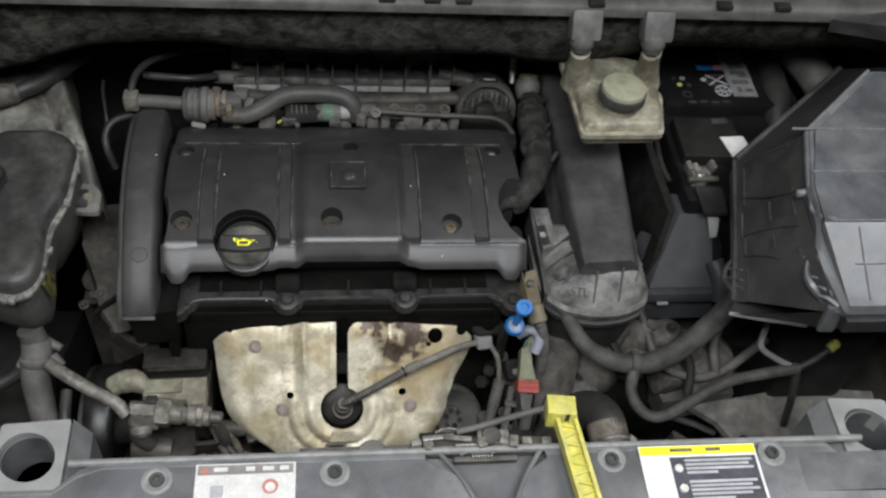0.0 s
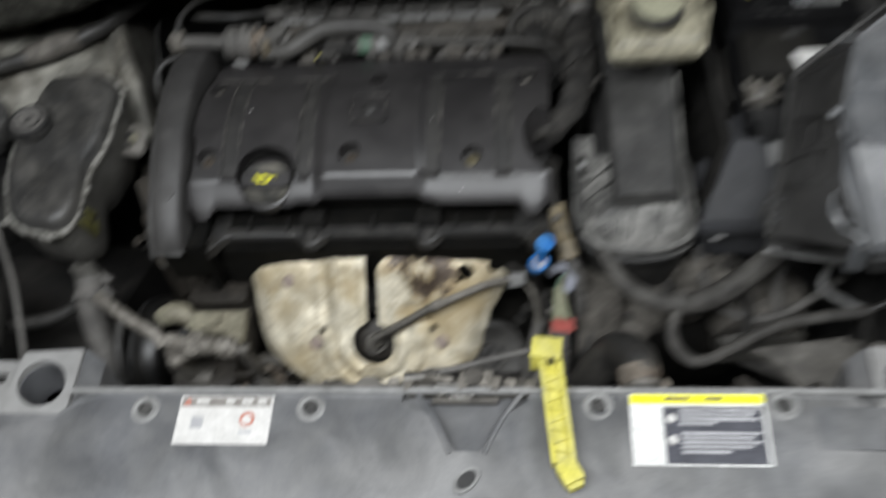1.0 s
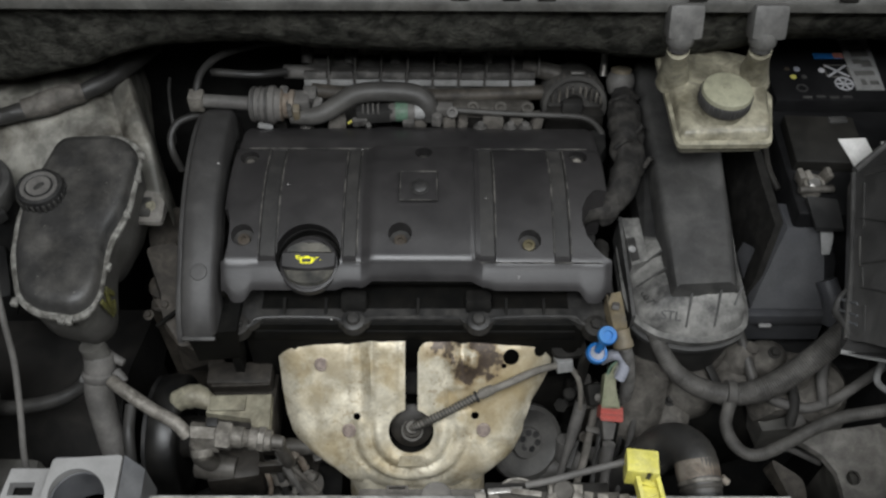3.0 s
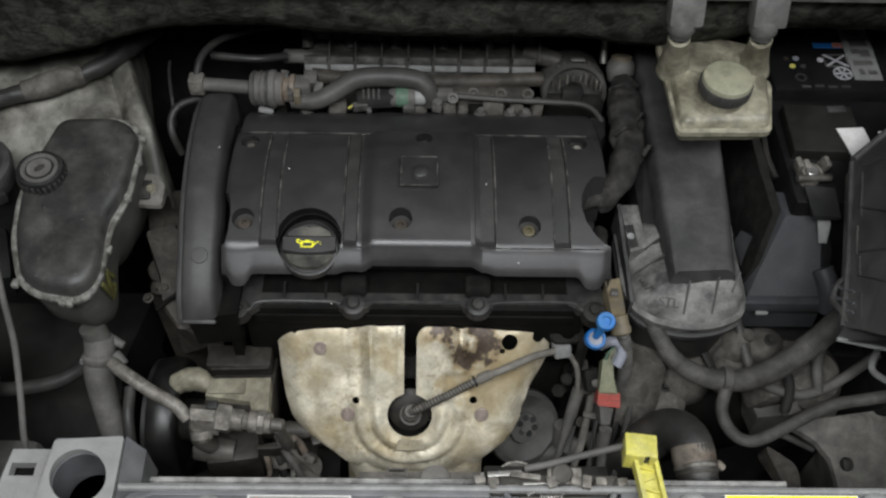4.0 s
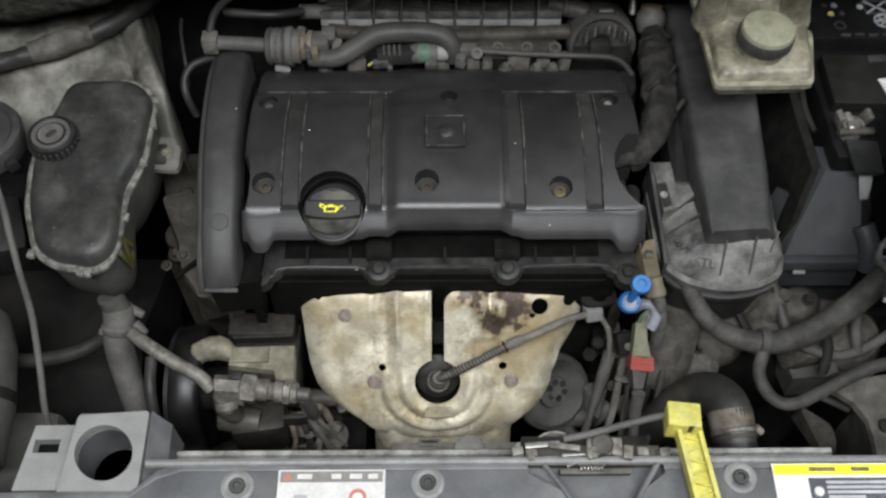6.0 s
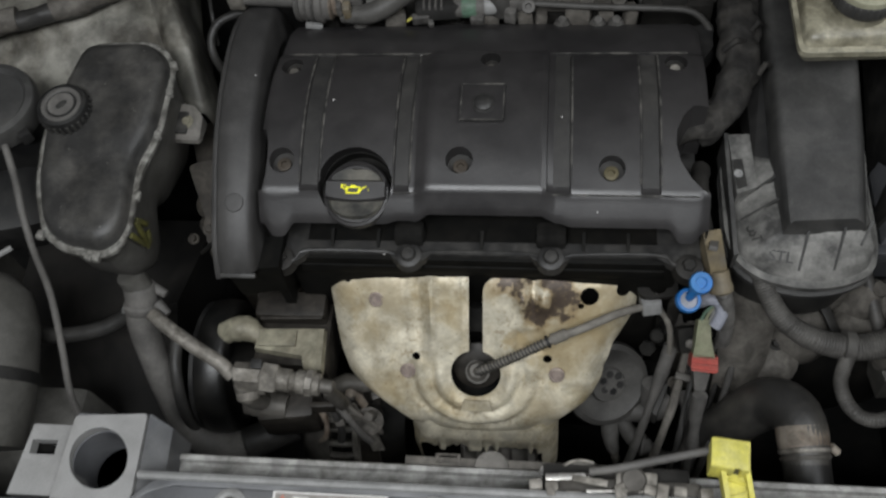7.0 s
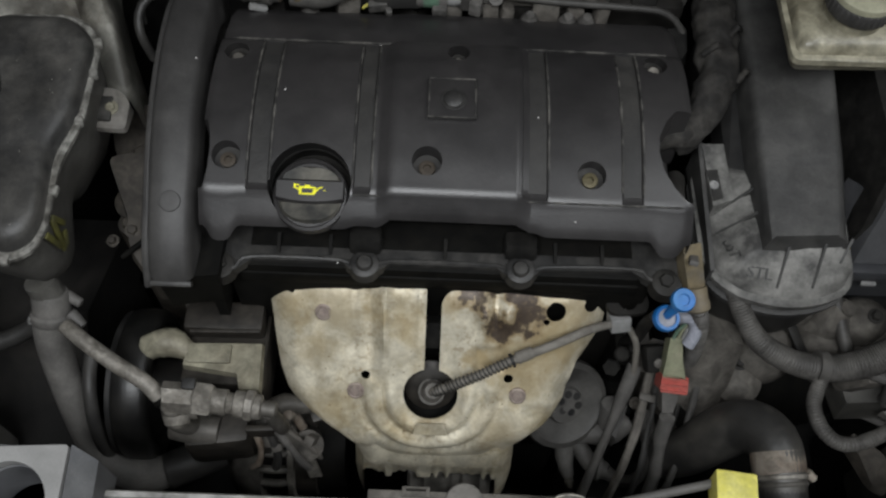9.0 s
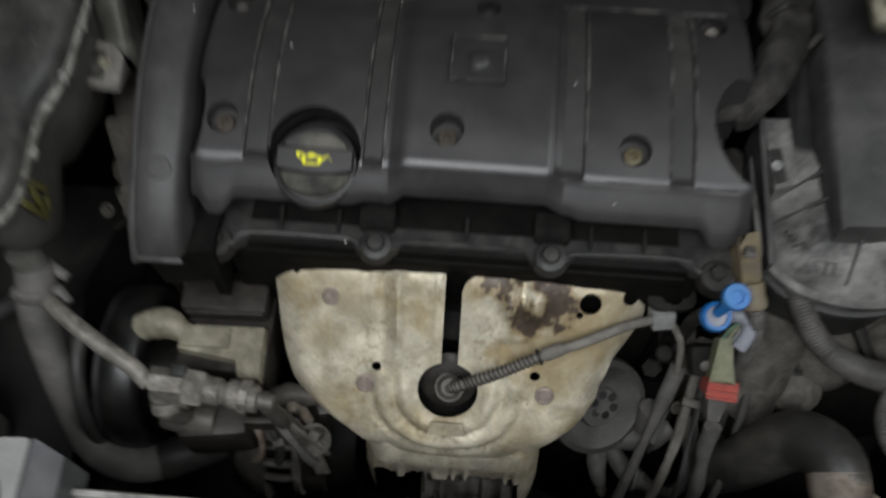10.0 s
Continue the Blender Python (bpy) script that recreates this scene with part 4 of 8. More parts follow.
# lower cover and the filler beside it carry painted shade
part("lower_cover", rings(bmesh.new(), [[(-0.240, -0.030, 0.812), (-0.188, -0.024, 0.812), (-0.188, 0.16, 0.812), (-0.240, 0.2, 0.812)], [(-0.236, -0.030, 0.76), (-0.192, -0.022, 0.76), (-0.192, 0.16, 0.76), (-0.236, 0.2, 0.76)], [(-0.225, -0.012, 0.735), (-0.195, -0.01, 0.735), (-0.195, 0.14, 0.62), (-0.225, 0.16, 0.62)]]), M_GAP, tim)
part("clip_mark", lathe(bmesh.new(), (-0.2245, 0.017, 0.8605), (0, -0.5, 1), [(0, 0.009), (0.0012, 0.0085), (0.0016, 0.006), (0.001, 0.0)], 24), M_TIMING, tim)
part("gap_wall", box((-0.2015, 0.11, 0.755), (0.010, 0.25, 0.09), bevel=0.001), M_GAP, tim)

# ---- exhaust heat shield ----
SP = [(-0.002, 0.757), (-0.012, 0.750), (-0.030, 0.732), (-0.058, 0.703), (-0.082, 0.679), (-0.098, 0.6625), (-0.1065, 0.651), (-0.1110, 0.640), (-0.1140, 0.629), (-0.1150, 0.620)]
SW = [(0.0, 0.157), (0.12, 0.156), (0.35, 0.1515), (0.5, 0.147), (0.62, 0.140), (0.72, 0.128), (0.82, 0.111), (0.90, 0.096), (1.0, 0.0810)]
# the edge beside the idler is tucked in
TUCK = [(0.0, 1.0), (0.035, 1.0), (0.055, 0.955), (0.075, 0.895), (0.10, 0.87), (0.13, 0.90), (0.16, 0.98), (0.30, 1.0)]
HOLE = (-0.006, -0.078)


def shield_surface():
    path = lerp_smooth(SP, 0.003)
    run = [0.0]
    for a, b in zip(path, path[1:]):
        run.append(run[-1] + math.hypot(b[0] - a[0], b[1] - a[1]))
    total = run[-1]
    nu = 120
    loops_o, loops_i = [], []
    for (y, z), s in zip(path, run):
        v = s / total
        w = interp(SW, v)
        i = path.index((y, z))
        a, b = path[max(0, i - 1)], path[min(len(path) - 1, i + 1)]
        t = Vector((0, b[0] - a[0], b[1] - a[1])).normalized()
        nrm = Vector((0, t.z, -t.y))
        row_o, row_i = [], []
        for j in range(nu + 1):
            q = -1 + 2 * j / nu
            x = w * q * (interp(TUCK, s) if q > 0 else 1.0) - 0.002
            h = -0.014 * abs(q) ** 2.3 * (1 - 0.25 * v)
            edge = max(0.0, abs(q) - 0.84) / 0.16
            h -= 0.013 * edge ** 1.8
            d = math.hypot(x - HOLE[0], (s - 0.104) * 1.0)
            # rolled rings round the sensor hole, and pressed beads
            low = max(0.0, min(1.0, (s - 0.085) / 0.02))
            h += 0.0036 * math.exp(-((d - 0.037) / 0.0065) ** 2) * low
            h -= 0.0040 * math.exp(-((d - 0.047) / 0.004) ** 2) * low
            h += 0.0024 * math.exp(-((d - 0.058) / 0.0060) ** 2) * low
            h -= 0.0030 * math.exp(-((d - 0.066) / 0.004) ** 2) * low
            up = max(0.0, min(1.0, (0.088 - s) / 0.034))
            h -= 0.0055 * math.exp(-((x + 0.064) / 0.006) ** 2) * up * min(1, s / 0.01)
            h += 0.0046 * math.exp(-((x + 0.050) / 0.004) ** 2) * up
            h -= 0.0030 * math.exp(-((x + 0.078) / 0.006) ** 2) * up
            h += 0.0016 * math.exp(-((x + 0.018) / 0.003) ** 2) * max(0.0, min(1.0, (0.085 - s) / 0.01))
            h -= 0.0035 * max(0.0, min(1, (0.016 - abs(x - 0.048)) / 0.004)) * max(0.0, min(1, (0.013 - abs(s - 0.067)) / 0.004))
            # outlet runners behind the upper right
            h += 0.0095 * math.exp(-((x - 0.041) / 0.008) ** 2 - ((s - 0.022) / 0.013) ** 2)
            h += 0.0095 * math.exp(-((x - 0.061) / 0.008) ** 2 - ((s - 0.022) / 0.013) ** 2)
            h -= 0.0055 * math.exp(-((x - 0.051) / 0.005) ** 2 - ((s - 0.018) / 0.02) ** 2)
            h -= 0.0030 * math.exp(-((abs(x) - 0.118) / 0.010) ** 2) * max(0.0, min(1.0, (s - 0.05) / 0.03)) * 0.6
            h += 0.0018 * noise.noise(Vector((x * 26, s * 26, 2.0))) + 0.0005 * noise.noise(Vector((x * 90, s * 90, 5.0)))
            p = Vector((x, y, z)) + nrm * h
            row_o.append(p)
            row_i.append(p - nrm * 0.0016)
        loops_o.append(row_o + row_i[::-1])
    return rings(bmesh.new(), loops_o)


sh = thing("heat_shield", (0, -0.05, 0.57), "cream metal exhaust heat shield, heat-stained and burnt at one outlet", "heat shield")
plate = part("pressed_plate", shield_surface(), M_SHIELD, sh, angle=50)
SN = Vector((0, -0.70, 0.714))
SHO = Vector((-0.006, -0.076, 0.685))
cut(plate, lathe(bmesh.new(), SHO - SN * 0.05, SN, [(0, 0.0254), (0.1, 0.0254)], 40))
cut(plate, rings(bmesh.new(), [[(x, 0.03 - 0.03, 0.80 - 0.03), (x, 0.02, 0.70), (x, -0.04, 0.66), (x, -0.09, 0.72), (x, -0.03, 0.80)] for x in (-0.01263, 0.00131)]))
# rounded corner beside the slot
cut(plate, rings(bmesh.new(), [[(x, -0.0095 * k - 0.010 * m, 0.757 - 0.0095 * k + 0.010 * m) for x, k in ((0.0005, -0.8), (0.016, -0.8), (0.012, 0.15), (0.007, 0.35), (0.0035, 0.65), (0.0012, 1.15), (0.0005, 1.15))] for m in (-2.03, 2.07)]))


def on_shield(x, s):
    """A place on the shield's middle surface, s metres down from its top edge."""
    path = lerp_smooth(SP, 0.003)
    run = 0.0
    for a, b in zip(path, path[1:]):
        step = math.hypot(b[0] - a[0], b[1] - a[1])
        if run + step >= s:
            k = (s - run) / step
            y, z = a[0] + (b[0] - a[0]) * k, a[1] + (b[1] - a[1]) * k
            w = 0.15
            h = -0.014 * (abs(x + 0.002) / w) ** 2.3
            t = Vector((0, b[0] - a[0], b[1] - a[1])).normalized()
            return Vector((x, y, z)) + Vector((0, t.z, -t.y)) * h, Vector((0, t.z, -t.y))
        run += step
    return Vector((x, *path[-1])), SN


for x, s, r in ((-0.067, 0.087, 0.0042), (0.066, 0.086, 0.0045), (0.106, 0.019, 0.0092), (0.098, 0.029, 0.0030), (0.139, 0.012, 0.0070), (-0.137, 0.006, 0.004)):
    p, nn = on_shield(x, s)
    cut(plate, lathe(bmesh.new(), p - nn * 0.02, nn, [(0, r), (0.04, r)], 20))
for x, s in ((-0.1065, 0.028), (-0.076, 0.1035), (0.0755, 0.103)):
    p, nn = on_shield(x, s)
    bm = lathe(bmesh.new(), p - nn * 0.001, nn, [(0, 0.0082), (0.0022, 0.0080), (0.0028, 0.0065), (0.0022, 0.0056), (0.0030, 0.0050), (0.0030, 0.0)], 24)
    part("shield_bolt", bm, M_RUSTBOLT, sh)
part("hole_lip", rings(bmesh.new(), [[(-0.018, -0.1000, 0.672), (0.008, -0.1000, 0.672), (0.011, -0.1060, 0.664), (-0.021, -0.1060, 0.664)], [(-0.018, -0.1010, 0.6735), (0.008, -0.1010, 0.6735), (0.011, -0.1085, 0.6635), (-0.021, -0.1085, 0.6635)]]), M_SHIELD, sh)


def skirt():
    """Corrugated collar below the bowl, torn along its foot."""
    bm = bmesh.new()
    loops = []
    n = 90
    for z, y0, k in ((0.640, -0.100, 0.0), (0.630, -0.108, 0.002), (0.622, -0.113, -0.001), (0.612, -0.118, 0.003), (0.602, -0.122, -0.0005), (0.592, -0.126, 0.003), (0.582, -0.130, 0.0), (0.572, -0.1335, 0.003), (0.560, -0.1365, 0.0)):
        outer, inner = [], []
        for j in range(n + 1):
            q = -1 + 2 * j / n
            x = 0.0790 * q
            y = y0 - k + 0.026 * max(0.0, abs(q) - 0.72) / 0.28 * max(0.0, abs(q) - 0.72) / 0.28
            zz = z
            if z < 0.565:
                zz += 0.004 * noise.noise(Vector((x * 70, 1, 1))) - (0.048 if abs(q) > 0.80 else 0.0)
            foot = 0.593 + 0.007 * noise.noise(Vector((x * 55, 1, 3))) + 0.004 * noise.noise(Vector((x * 190, 4, 1)))
            if -0.90 < q < 0.80 and z < foot:
                y, zz = -0.1245 - 0.4 * (0.593 - foot), foot - 0.0006 * (0.64 - z) / 0.08
            outer.append((x, y, zz))
            inner.append((x, y + 0.0016, zz))
        loops.append(outer + inner[::-1])
    return rings(bm, loops)


part("lower_skirt", skirt(), M_SHIELD, sh, angle=60)
part("hole_floor", lathe(bmesh.new(), SHO - SN * 0.024, SN, [(0, 0.025), (0.003, 0.025), (0.006, 0.018), (0.006, 0.0)], 30), M_OILY, sh)
part("torn_collar", rings(bmesh.new(), [[(-0.026 + 0.0035 * i, y - 0.007 * noise.noise(Vector((i * 0.45, z * 30, 6))), z + 0.006 * noise.noise(Vector((i * 0.7, z * 40, 2)))) for i in range(25)] + [(0.058 - 0.0035 * i, y + 0.010, z) for i in range(25)] for y, z in ((-0.1210, 0.590), (-0.1290, 0.578), (-0.1350, 0.566), (-0.1380, 0.552), (-0.1440, 0.540), (-0.1460, 0.520))]), M_PLATE, sh, "sooty torn collar below the shield")
# manifold near black, as shade seen through the slot
part("manifold", box((0.0, 0.012, 0.66), (0.24, 0.03, 0.12), (40, 0, 0), 0.012), M_MATTE, sh, "dark cast exhaust manifold behind the shield")
# pipe coloured near black for the shade under the shield
part("downpipe", rod((0.0, -0.040, 0.64), (0.0, -0.045, 0.20), 0.045, 0.04, 24), M_GAP, sh)

# ---- left of the engine ----
TANK = [(-0.397, 0.184), (-0.335, 0.186), (-0.316, 0.176), (-0.305, 0.158), (-0.3065, 0.088), (-0.320, 0.046), (-0.319, -0.012), (-0.325, -0.030), (-0.340, -0.040), (-0.380, -0.034), (-0.402, -0.018), (-0.419, 0.030), (-0.424, 0.082), (-0.416, 0.128)]


def tank_z(x, y):
    return 0.858 + 0.13 * (y + 0.03)


tank = thing("coolant_tank", (-0.365, 0.07, 0.74), "dark plastic coolant expansion tank with pale moulding seam", "coolant tank")
tout = round_outline(TANK, 0.014, 5)
part("top_shell", shell(tout, [(0.001, lambda x, y: tank_z(x, y) - 0.003), (0.0045, lambda x, y: tank_z(x, y) + 0.001), (0.0065, lambda x, y: tank_z(x, y) + 0.008), (0.011, lambda x, y: tank_z(x, y) + 0.0135), (0.020, lambda x, y: tank_z(x, y) + 0.0158), (0.036, lambda x, y: tank_z(x, y) + 0.0150 - 0.002 * math.sin(x * 60))]), M_TANK, tank, angle=60)
seam = part("seam", shell(tout, [(0.004, lambda x, y: tank_z(x, y) - 0.006), (-0.0018, lambda x, y: tank_z(x, y) - 0.005), (-0.0022, lambda x, y: tank_z(x, y) - 0.0005), (0.0002, lambda x, y: tank_z(x, y) + 0.0012 + 0.0012 * noise.noise(Vector((x * 120, y * 120, 1)))), (0.0040, lambda x, y: tank_z(x, y) + 0.0005)]), M_SEAM, tank, "pale rough moulding seam")
part("lower_shell", shell(tout, [(0.003, lambda x, y: tank_z(x, y) - 0.004), (0.006, lambda x, y: tank_z(x, y) - 0.030), (0.010, lambda x, y: tank_z(x, y) - 0.060), (0.022, lambda x, y: 0.775 + 0.10 * y), (0.036, lambda x, y: 0.757 + 0.10 * y)]), M_TANKLOW, tank, angle=60)
M_STAIN = mat("stained_yellow", (0.10, 0.095, 0.028), (0.05, 0.05, 0.03), 0.5, scale=60, amount=0.9)
for y, z, h, turn in ((-0.012, 0.838, 0.030, 12), (-0.003, 0.832, 0.040, -8), (0.006, 0.840, 0.024, 20), (0.002, 0.818, 0.016, -25)):
    part("yellow_streak", box((-0.3195, y, z), (0.003, 0.0055, h), (turn, 0, -8), 0.0012), M_STAIN, tank, "yellowed streak on the tank's side")
for x, y in ((-0.306, 0.160), (-0.309, 0.084), (-0.404, -0.02), (-0.352, -0.040), (-0.345, -0.041), (-0.318, 0.02), (-0.305, 0.13)):
    part("seam_lug", box((x, y, tank_z(x, y) - 0.001), (0.007, 0.009, 0.006), (0, 0, random.uniform(-30, 30)), 0.0015), M_SEAM, tank)
CAPN = Vector((0, 0.0, 1)).normalized()
ccap = part("cap", lathe(bmesh.new(), (-0.398, 0.100, 0.872), (0.02, -0.05, 1), [(0, 0.0235), (0.006, 0.0245), (0.026, 0.0245), (0.029, 0.0235), (0.030, 0.0205), (0.0285, 0.0195), (0.0285, 0.0150), (0.0295, 0.0145), (0.0295, 0.0)], 44), M_BLACK, tank, "black ribbed screw cap")
part("cap_face", lathe(bmesh.new(), (-0.3975, 0.0985, 0.9012), (0.02, -0.05, 1), [(0, 0.0128), (0.0012, 0.0125), (0.0014, 0.0)], 30), M_HOSE, ccap)
part("cap_disc", lathe(bmesh.new(), (-0.3975, 0.0985, 0.9005), (0.02, -0.05, 1), [(0, 0.0195), (0.0014, 0.0192), (0.0016, 0.0160), (0.0005, 0.0150), (0.0005, 0.0)], 36), M_HOSE, ccap)
for i in range(26):
    a = 2 * math.pi * i / 26
    part("cap_rib", box((-0.3975 + 0.0248 * math.cos(a), 0.0990 + 0.0248 * math.sin(a), 0.887), (0.0018, 0.0028, 0.017), (2.8, 1, math.degrees(a)), 0.0005, 1), M_HOSED, ccap)
part("cap_mark", lathe(bmesh.new(), (-0.3965, 0.0975, 0.9022), (0.02, -0.05, 1), [(0, 0.0065), (0.0008, 0.0060), (0.0009, 0.0)], 12, (1.0, 0.55)), M_TANK, ccap)
part("neck", lathe(bmesh.new(), (-0.397, 0.101, 0.855), (0.02, -0.05, 1), [(0, 0.034), (0.012, 0.030), (0.018, 0.026)], 32), M_TANK, tank)
tab = part("fixing_tab", prism(round_outline([(-0.326, 0.146), (-0.296, 0.144), (-0.284, 0.132), (-0.286, 0.106), (-0.326, 0.108)], 0.005), 0.826, lambda x, y: 0.836 + 0.3 * (y - 0.124), 0.001), M_PLATE, tank, "dusty grey fixing tab")
part("tab_screw", bolt((-0.3015, 0.126, 0.8365), (0.05, -0.3, 1), 0.0045, 0.004), M_CREAM, tab)
part("tab_arm", box((-0.306, 0.126, 0.830), (0.012, 0.024, 0.018), (10, 0, 0), 0.002), M_TANK, tank)
part("outlet", hose([(-0.352, -0.018, 0.775), (-0.349, -0.022, 0.760), (-0.346, -0.026, 0.745)], 0.014), M_TANKLOW, tank)

vac = thing("vacuum_hose", (-0.29, 0.235, 0.80), "thin grey vacuum hose looping beside the timing cover", "hose")
part("hose", hose([(-0.262, 0.262, 0.846), (-0.272, 0.257, 0.849), (-0.288, 0.247, 0.848), (-0.296, 0.234, 0.840), (-0.294, 0.219, 0.828), (-0.288, 0.215, 0.80)], 0.0045, seg=12), M_HOSED, vac)
part("thin_line", hose([(-0.306, 0.310, 0.862), (-0.304, 0.290, 0.860), (-0.297, 0.256, 0.848), (-0.296, 0.24, 0.82)], 0.0020, seg=8), M_HOSED, vac)

tower = thing("strut_tower", (-0.47, 0.26, 0.60), "dull grey painted strut tower with dirt stains", "strut tower")


def tower_sheet():
    """Sheet metal that falls to the front, with a groove and a raised edge on the engine's side."""
    bm = bmesh.new()
    edge = [(0.10, -0.300, 0.74), (0.14, -0.302, 0.765), (0.179, -0.306, 0.806), (0.214, -0.316, 0.838), (0.259, -0.335, 0.858), (0.322, -0.360, 0.868), (0.42, -0.385, 0.868)]
    rows = []
    for i in range(33):
        y = 0.168 + 0.252 * i / 32
        xe = interp([(e[0], e[1]) for e in edge], y)
        ze = interp([(e[0], e[2]) for e in edge], y)
        row = []
        for u, dz in ((-0.34, -0.05), (-0.26, -0.03), (-0.20, -0.018), (-0.16, -0.012), (-0.12, -0.010), (-0.09, -0.010), (-0.06, -0.011), (-0.045, -0.012), (-0.040, -0.013), (-0.034, -0.019), (-0.030, -0.0195), (-0.025, -0.012), (-0.019, -0.004), (-0.010, -0.001), (-0.003, 0.0), (0.0, -0.003), (0.003, -0.02), (0.006, -0.12)):
            k = noise.noise(Vector((u * 16, y * 16, 7.0))) * 0.004 * min(1, -u * 20) if u < 0 else 0
            row.append((xe + u, y, ze + dz + k))
        rows.append(row)
    bm2 = rings(bm, rows, close=False, caps=False)
    got = bmesh.ops.solidify(bm2, geom=bm2.faces[:], thickness=0.003)
    return bm2


part("dome", tower_sheet(), M_TOWER, tower, angle=50)
part("foot_wall", box((-0.58, 0.26, 0.42), (0.20, 0.24, 0.72), bevel=0.01), M_BLACK, tower)

loom = thing("tower_loom", (-0.45, 0.28, 0.85), "dusty taped wiring loom lying across the strut tower", "wiring loom")
part("loom_tube", hose([(-0.60, 0.215, 0.86), (-0.52, 0.234, 0.862), (-0.47, 0.247, 0.864), (-0.42, 0.266, 0.866), (-0.37, 0.302, 0.872), (-0.33, 0.36, 0.87)], 0.0105, crinkle=0.002), M_HOSED, loom)
for a, b in (((-0.466, 0.249, 0.866), (-0.402, 0.276, 0.869)), ((-0.560, 0.224, 0.864), (-0.503, 0.239, 0.865))):
    part("loom_sleeve", hose([a, (Vector(a) + Vector(b)) / 2 + Vector((0, 0, 0.001)), b], [0.0120, 0.0150, 0.0120], seg=18, crinkle=0.003), M_CASTD, loom)

filler = thing("washer_filler", (-0.475, 0.11, 0.72), "round dusty grey cap beside the coolant tank", "filler cap")
part("cap", lathe(bmesh.new(), (-0.483, 0.112, 0.865), (0.05, -0.05, 1), [(0, 0.043), (0.020, 0.046), (0.026, 0.044), (0.028, 0.038), (0.024, 0.034), (0.024, 0.0)], 40), M_AIR, filler)
part("neck", rod((-0.48, 0.115, 0.70), (-0.482, 0.113, 0.87), 0.036, 0.038, 28), M_BLACK, filler)
part("rim_clip", box((-0.443, 0.082, 0.872), (0.012, 0.010, 0.014), (0, 0, 40), 0.003), M_BLACK, filler)

lampcan = thing("headlamp_housing", (-0.47, -0.05, 0.62), "grey rounded rear housing of the headlamp", "headlamp")
part("can", lathe(bmesh.new(), (-0.490, -0.19, 0.735), (-0.06, 1, 0.22), [(0.0, 0.050), (0.06, 0.056), (0.12, 0.052), (0.155, 0.042), (0.172, 0.024), (0.176, 0.0)], 40), M_TANKLOW, lampcan)
part("cover_ring", lathe(bmesh.new(), (-0.495, -0.13, 0.748), (-0.06, 1, 0.22), [(0, 0.0575), (0.012, 0.0575), (0.014, 0.054)], 40), M_BLACK, lampcan)
part("edge_strip", hose([(-0.462, -0.010, 0.812), (-0.475, -0.025, 0.815), (-0.495, -0.055, 0.812)], 0.003, seg=8), M_CLIPGREY, lampcan)
part("upper_block", box((-0.480, 0.040, 0.800), (0.070, 0.070, 0.060), (10, 10, 20), 0.012), M_BLACK, lampcan)
part("foot", box((-0.47, -0.16, 0.62), (0.10, 0.12, 0.10), bevel=0.012), M_TANKLOW, lampcan)

wire = thing("bonnet_cable", (-0.43, -0.02, 0.66), "thin grey cable hanging down beside the coolant tank", "cable")
part("cable", hose([(-0.470, 0.085, 0.872), (-0.447, 0.040, 0.862), (-0.434, 0.005, 0.850), (-0.428, -0.020, 0.825), (-0.426, -0.045, 0.78), (-0.424, -0.085, 0.735), (-0.423, -0.118, 0.70), (-0.42, -0.14, 0.66)], 0.0036, seg=10), M_HOSE, wire)

rail_left = thing("side_member", (-0.43, -0.06, 0.40), "dirty pressed-steel side member below the coolant tank, shade in its colour", "body panel")
# dirt colour here includes the shade under the tank
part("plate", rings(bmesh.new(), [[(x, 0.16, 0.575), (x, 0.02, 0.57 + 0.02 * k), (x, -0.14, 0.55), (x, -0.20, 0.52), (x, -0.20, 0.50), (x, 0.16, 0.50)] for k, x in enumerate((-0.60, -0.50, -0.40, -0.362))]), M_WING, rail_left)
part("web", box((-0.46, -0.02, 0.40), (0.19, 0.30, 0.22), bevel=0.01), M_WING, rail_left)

hosel = thing("coolant_hose", (-0.33, -0.08, 0.58), "dusty grey rubber coolant hose with a clamp joint", "hose")
part("hose", hose([(-0.347, -0.026, 0.752), (-0.352, -0.046, 0.726), (-0.345, -0.077, 0.683), (-0.333, -0.107, 0.642), (-0.315, -0.132, 0.610), (-0.285, -0.138, 0.594), (-0.252, -0.128, 0.592), (-0.215, -0.110, 0.592)], [0.0150, 0.0155, 0.0150, 0.0150, 0.0165, 0.0175, 0.017, 0.016], seg=20), M_HOSE, hosel)
part("dark_sleeve", hose([(-0.262, -0.133, 0.593), (-0.240, -0.123, 0.593), (-0.212, -0.108, 0.592)], 0.0182, seg=20), M_HOSED, hosel)
part("joint", lathe(bmesh.new(), (-0.349, -0.038, 0.735), (0.05, 0.55, 0.8), [(0, 0.0175), (0.003, 0.019), (0.008, 0.019), (0.010, 0.0165), (0.026, 0.0165), (0.030, 0.015)], 26), M_HOSE, hosel)
part("clamp_ear", box((-0.366, -0.040, 0.738), (0.008, 0.006, 0.008), (0, 30, 20), 0.002), M_CLIPGREY, hosel)
part("clamp_screw", rod((-0.336, -0.020, 0.752), (-0.322, -0.026, 0.748), 0.0055, 0.0045, 12, 0.001), M_HOSE, hosel)
part("clamp_screw", rod((-0.330, -0.036, 0.748), (-0.318, -0.046, 0.742), 0.0060, 0.0050, 12, 0.001), M_HOSE, hosel)
thin = thing("thin_hose", (-0.44, -0.02, 0.66), "dark thin hose running under the coolant tank", "hose")
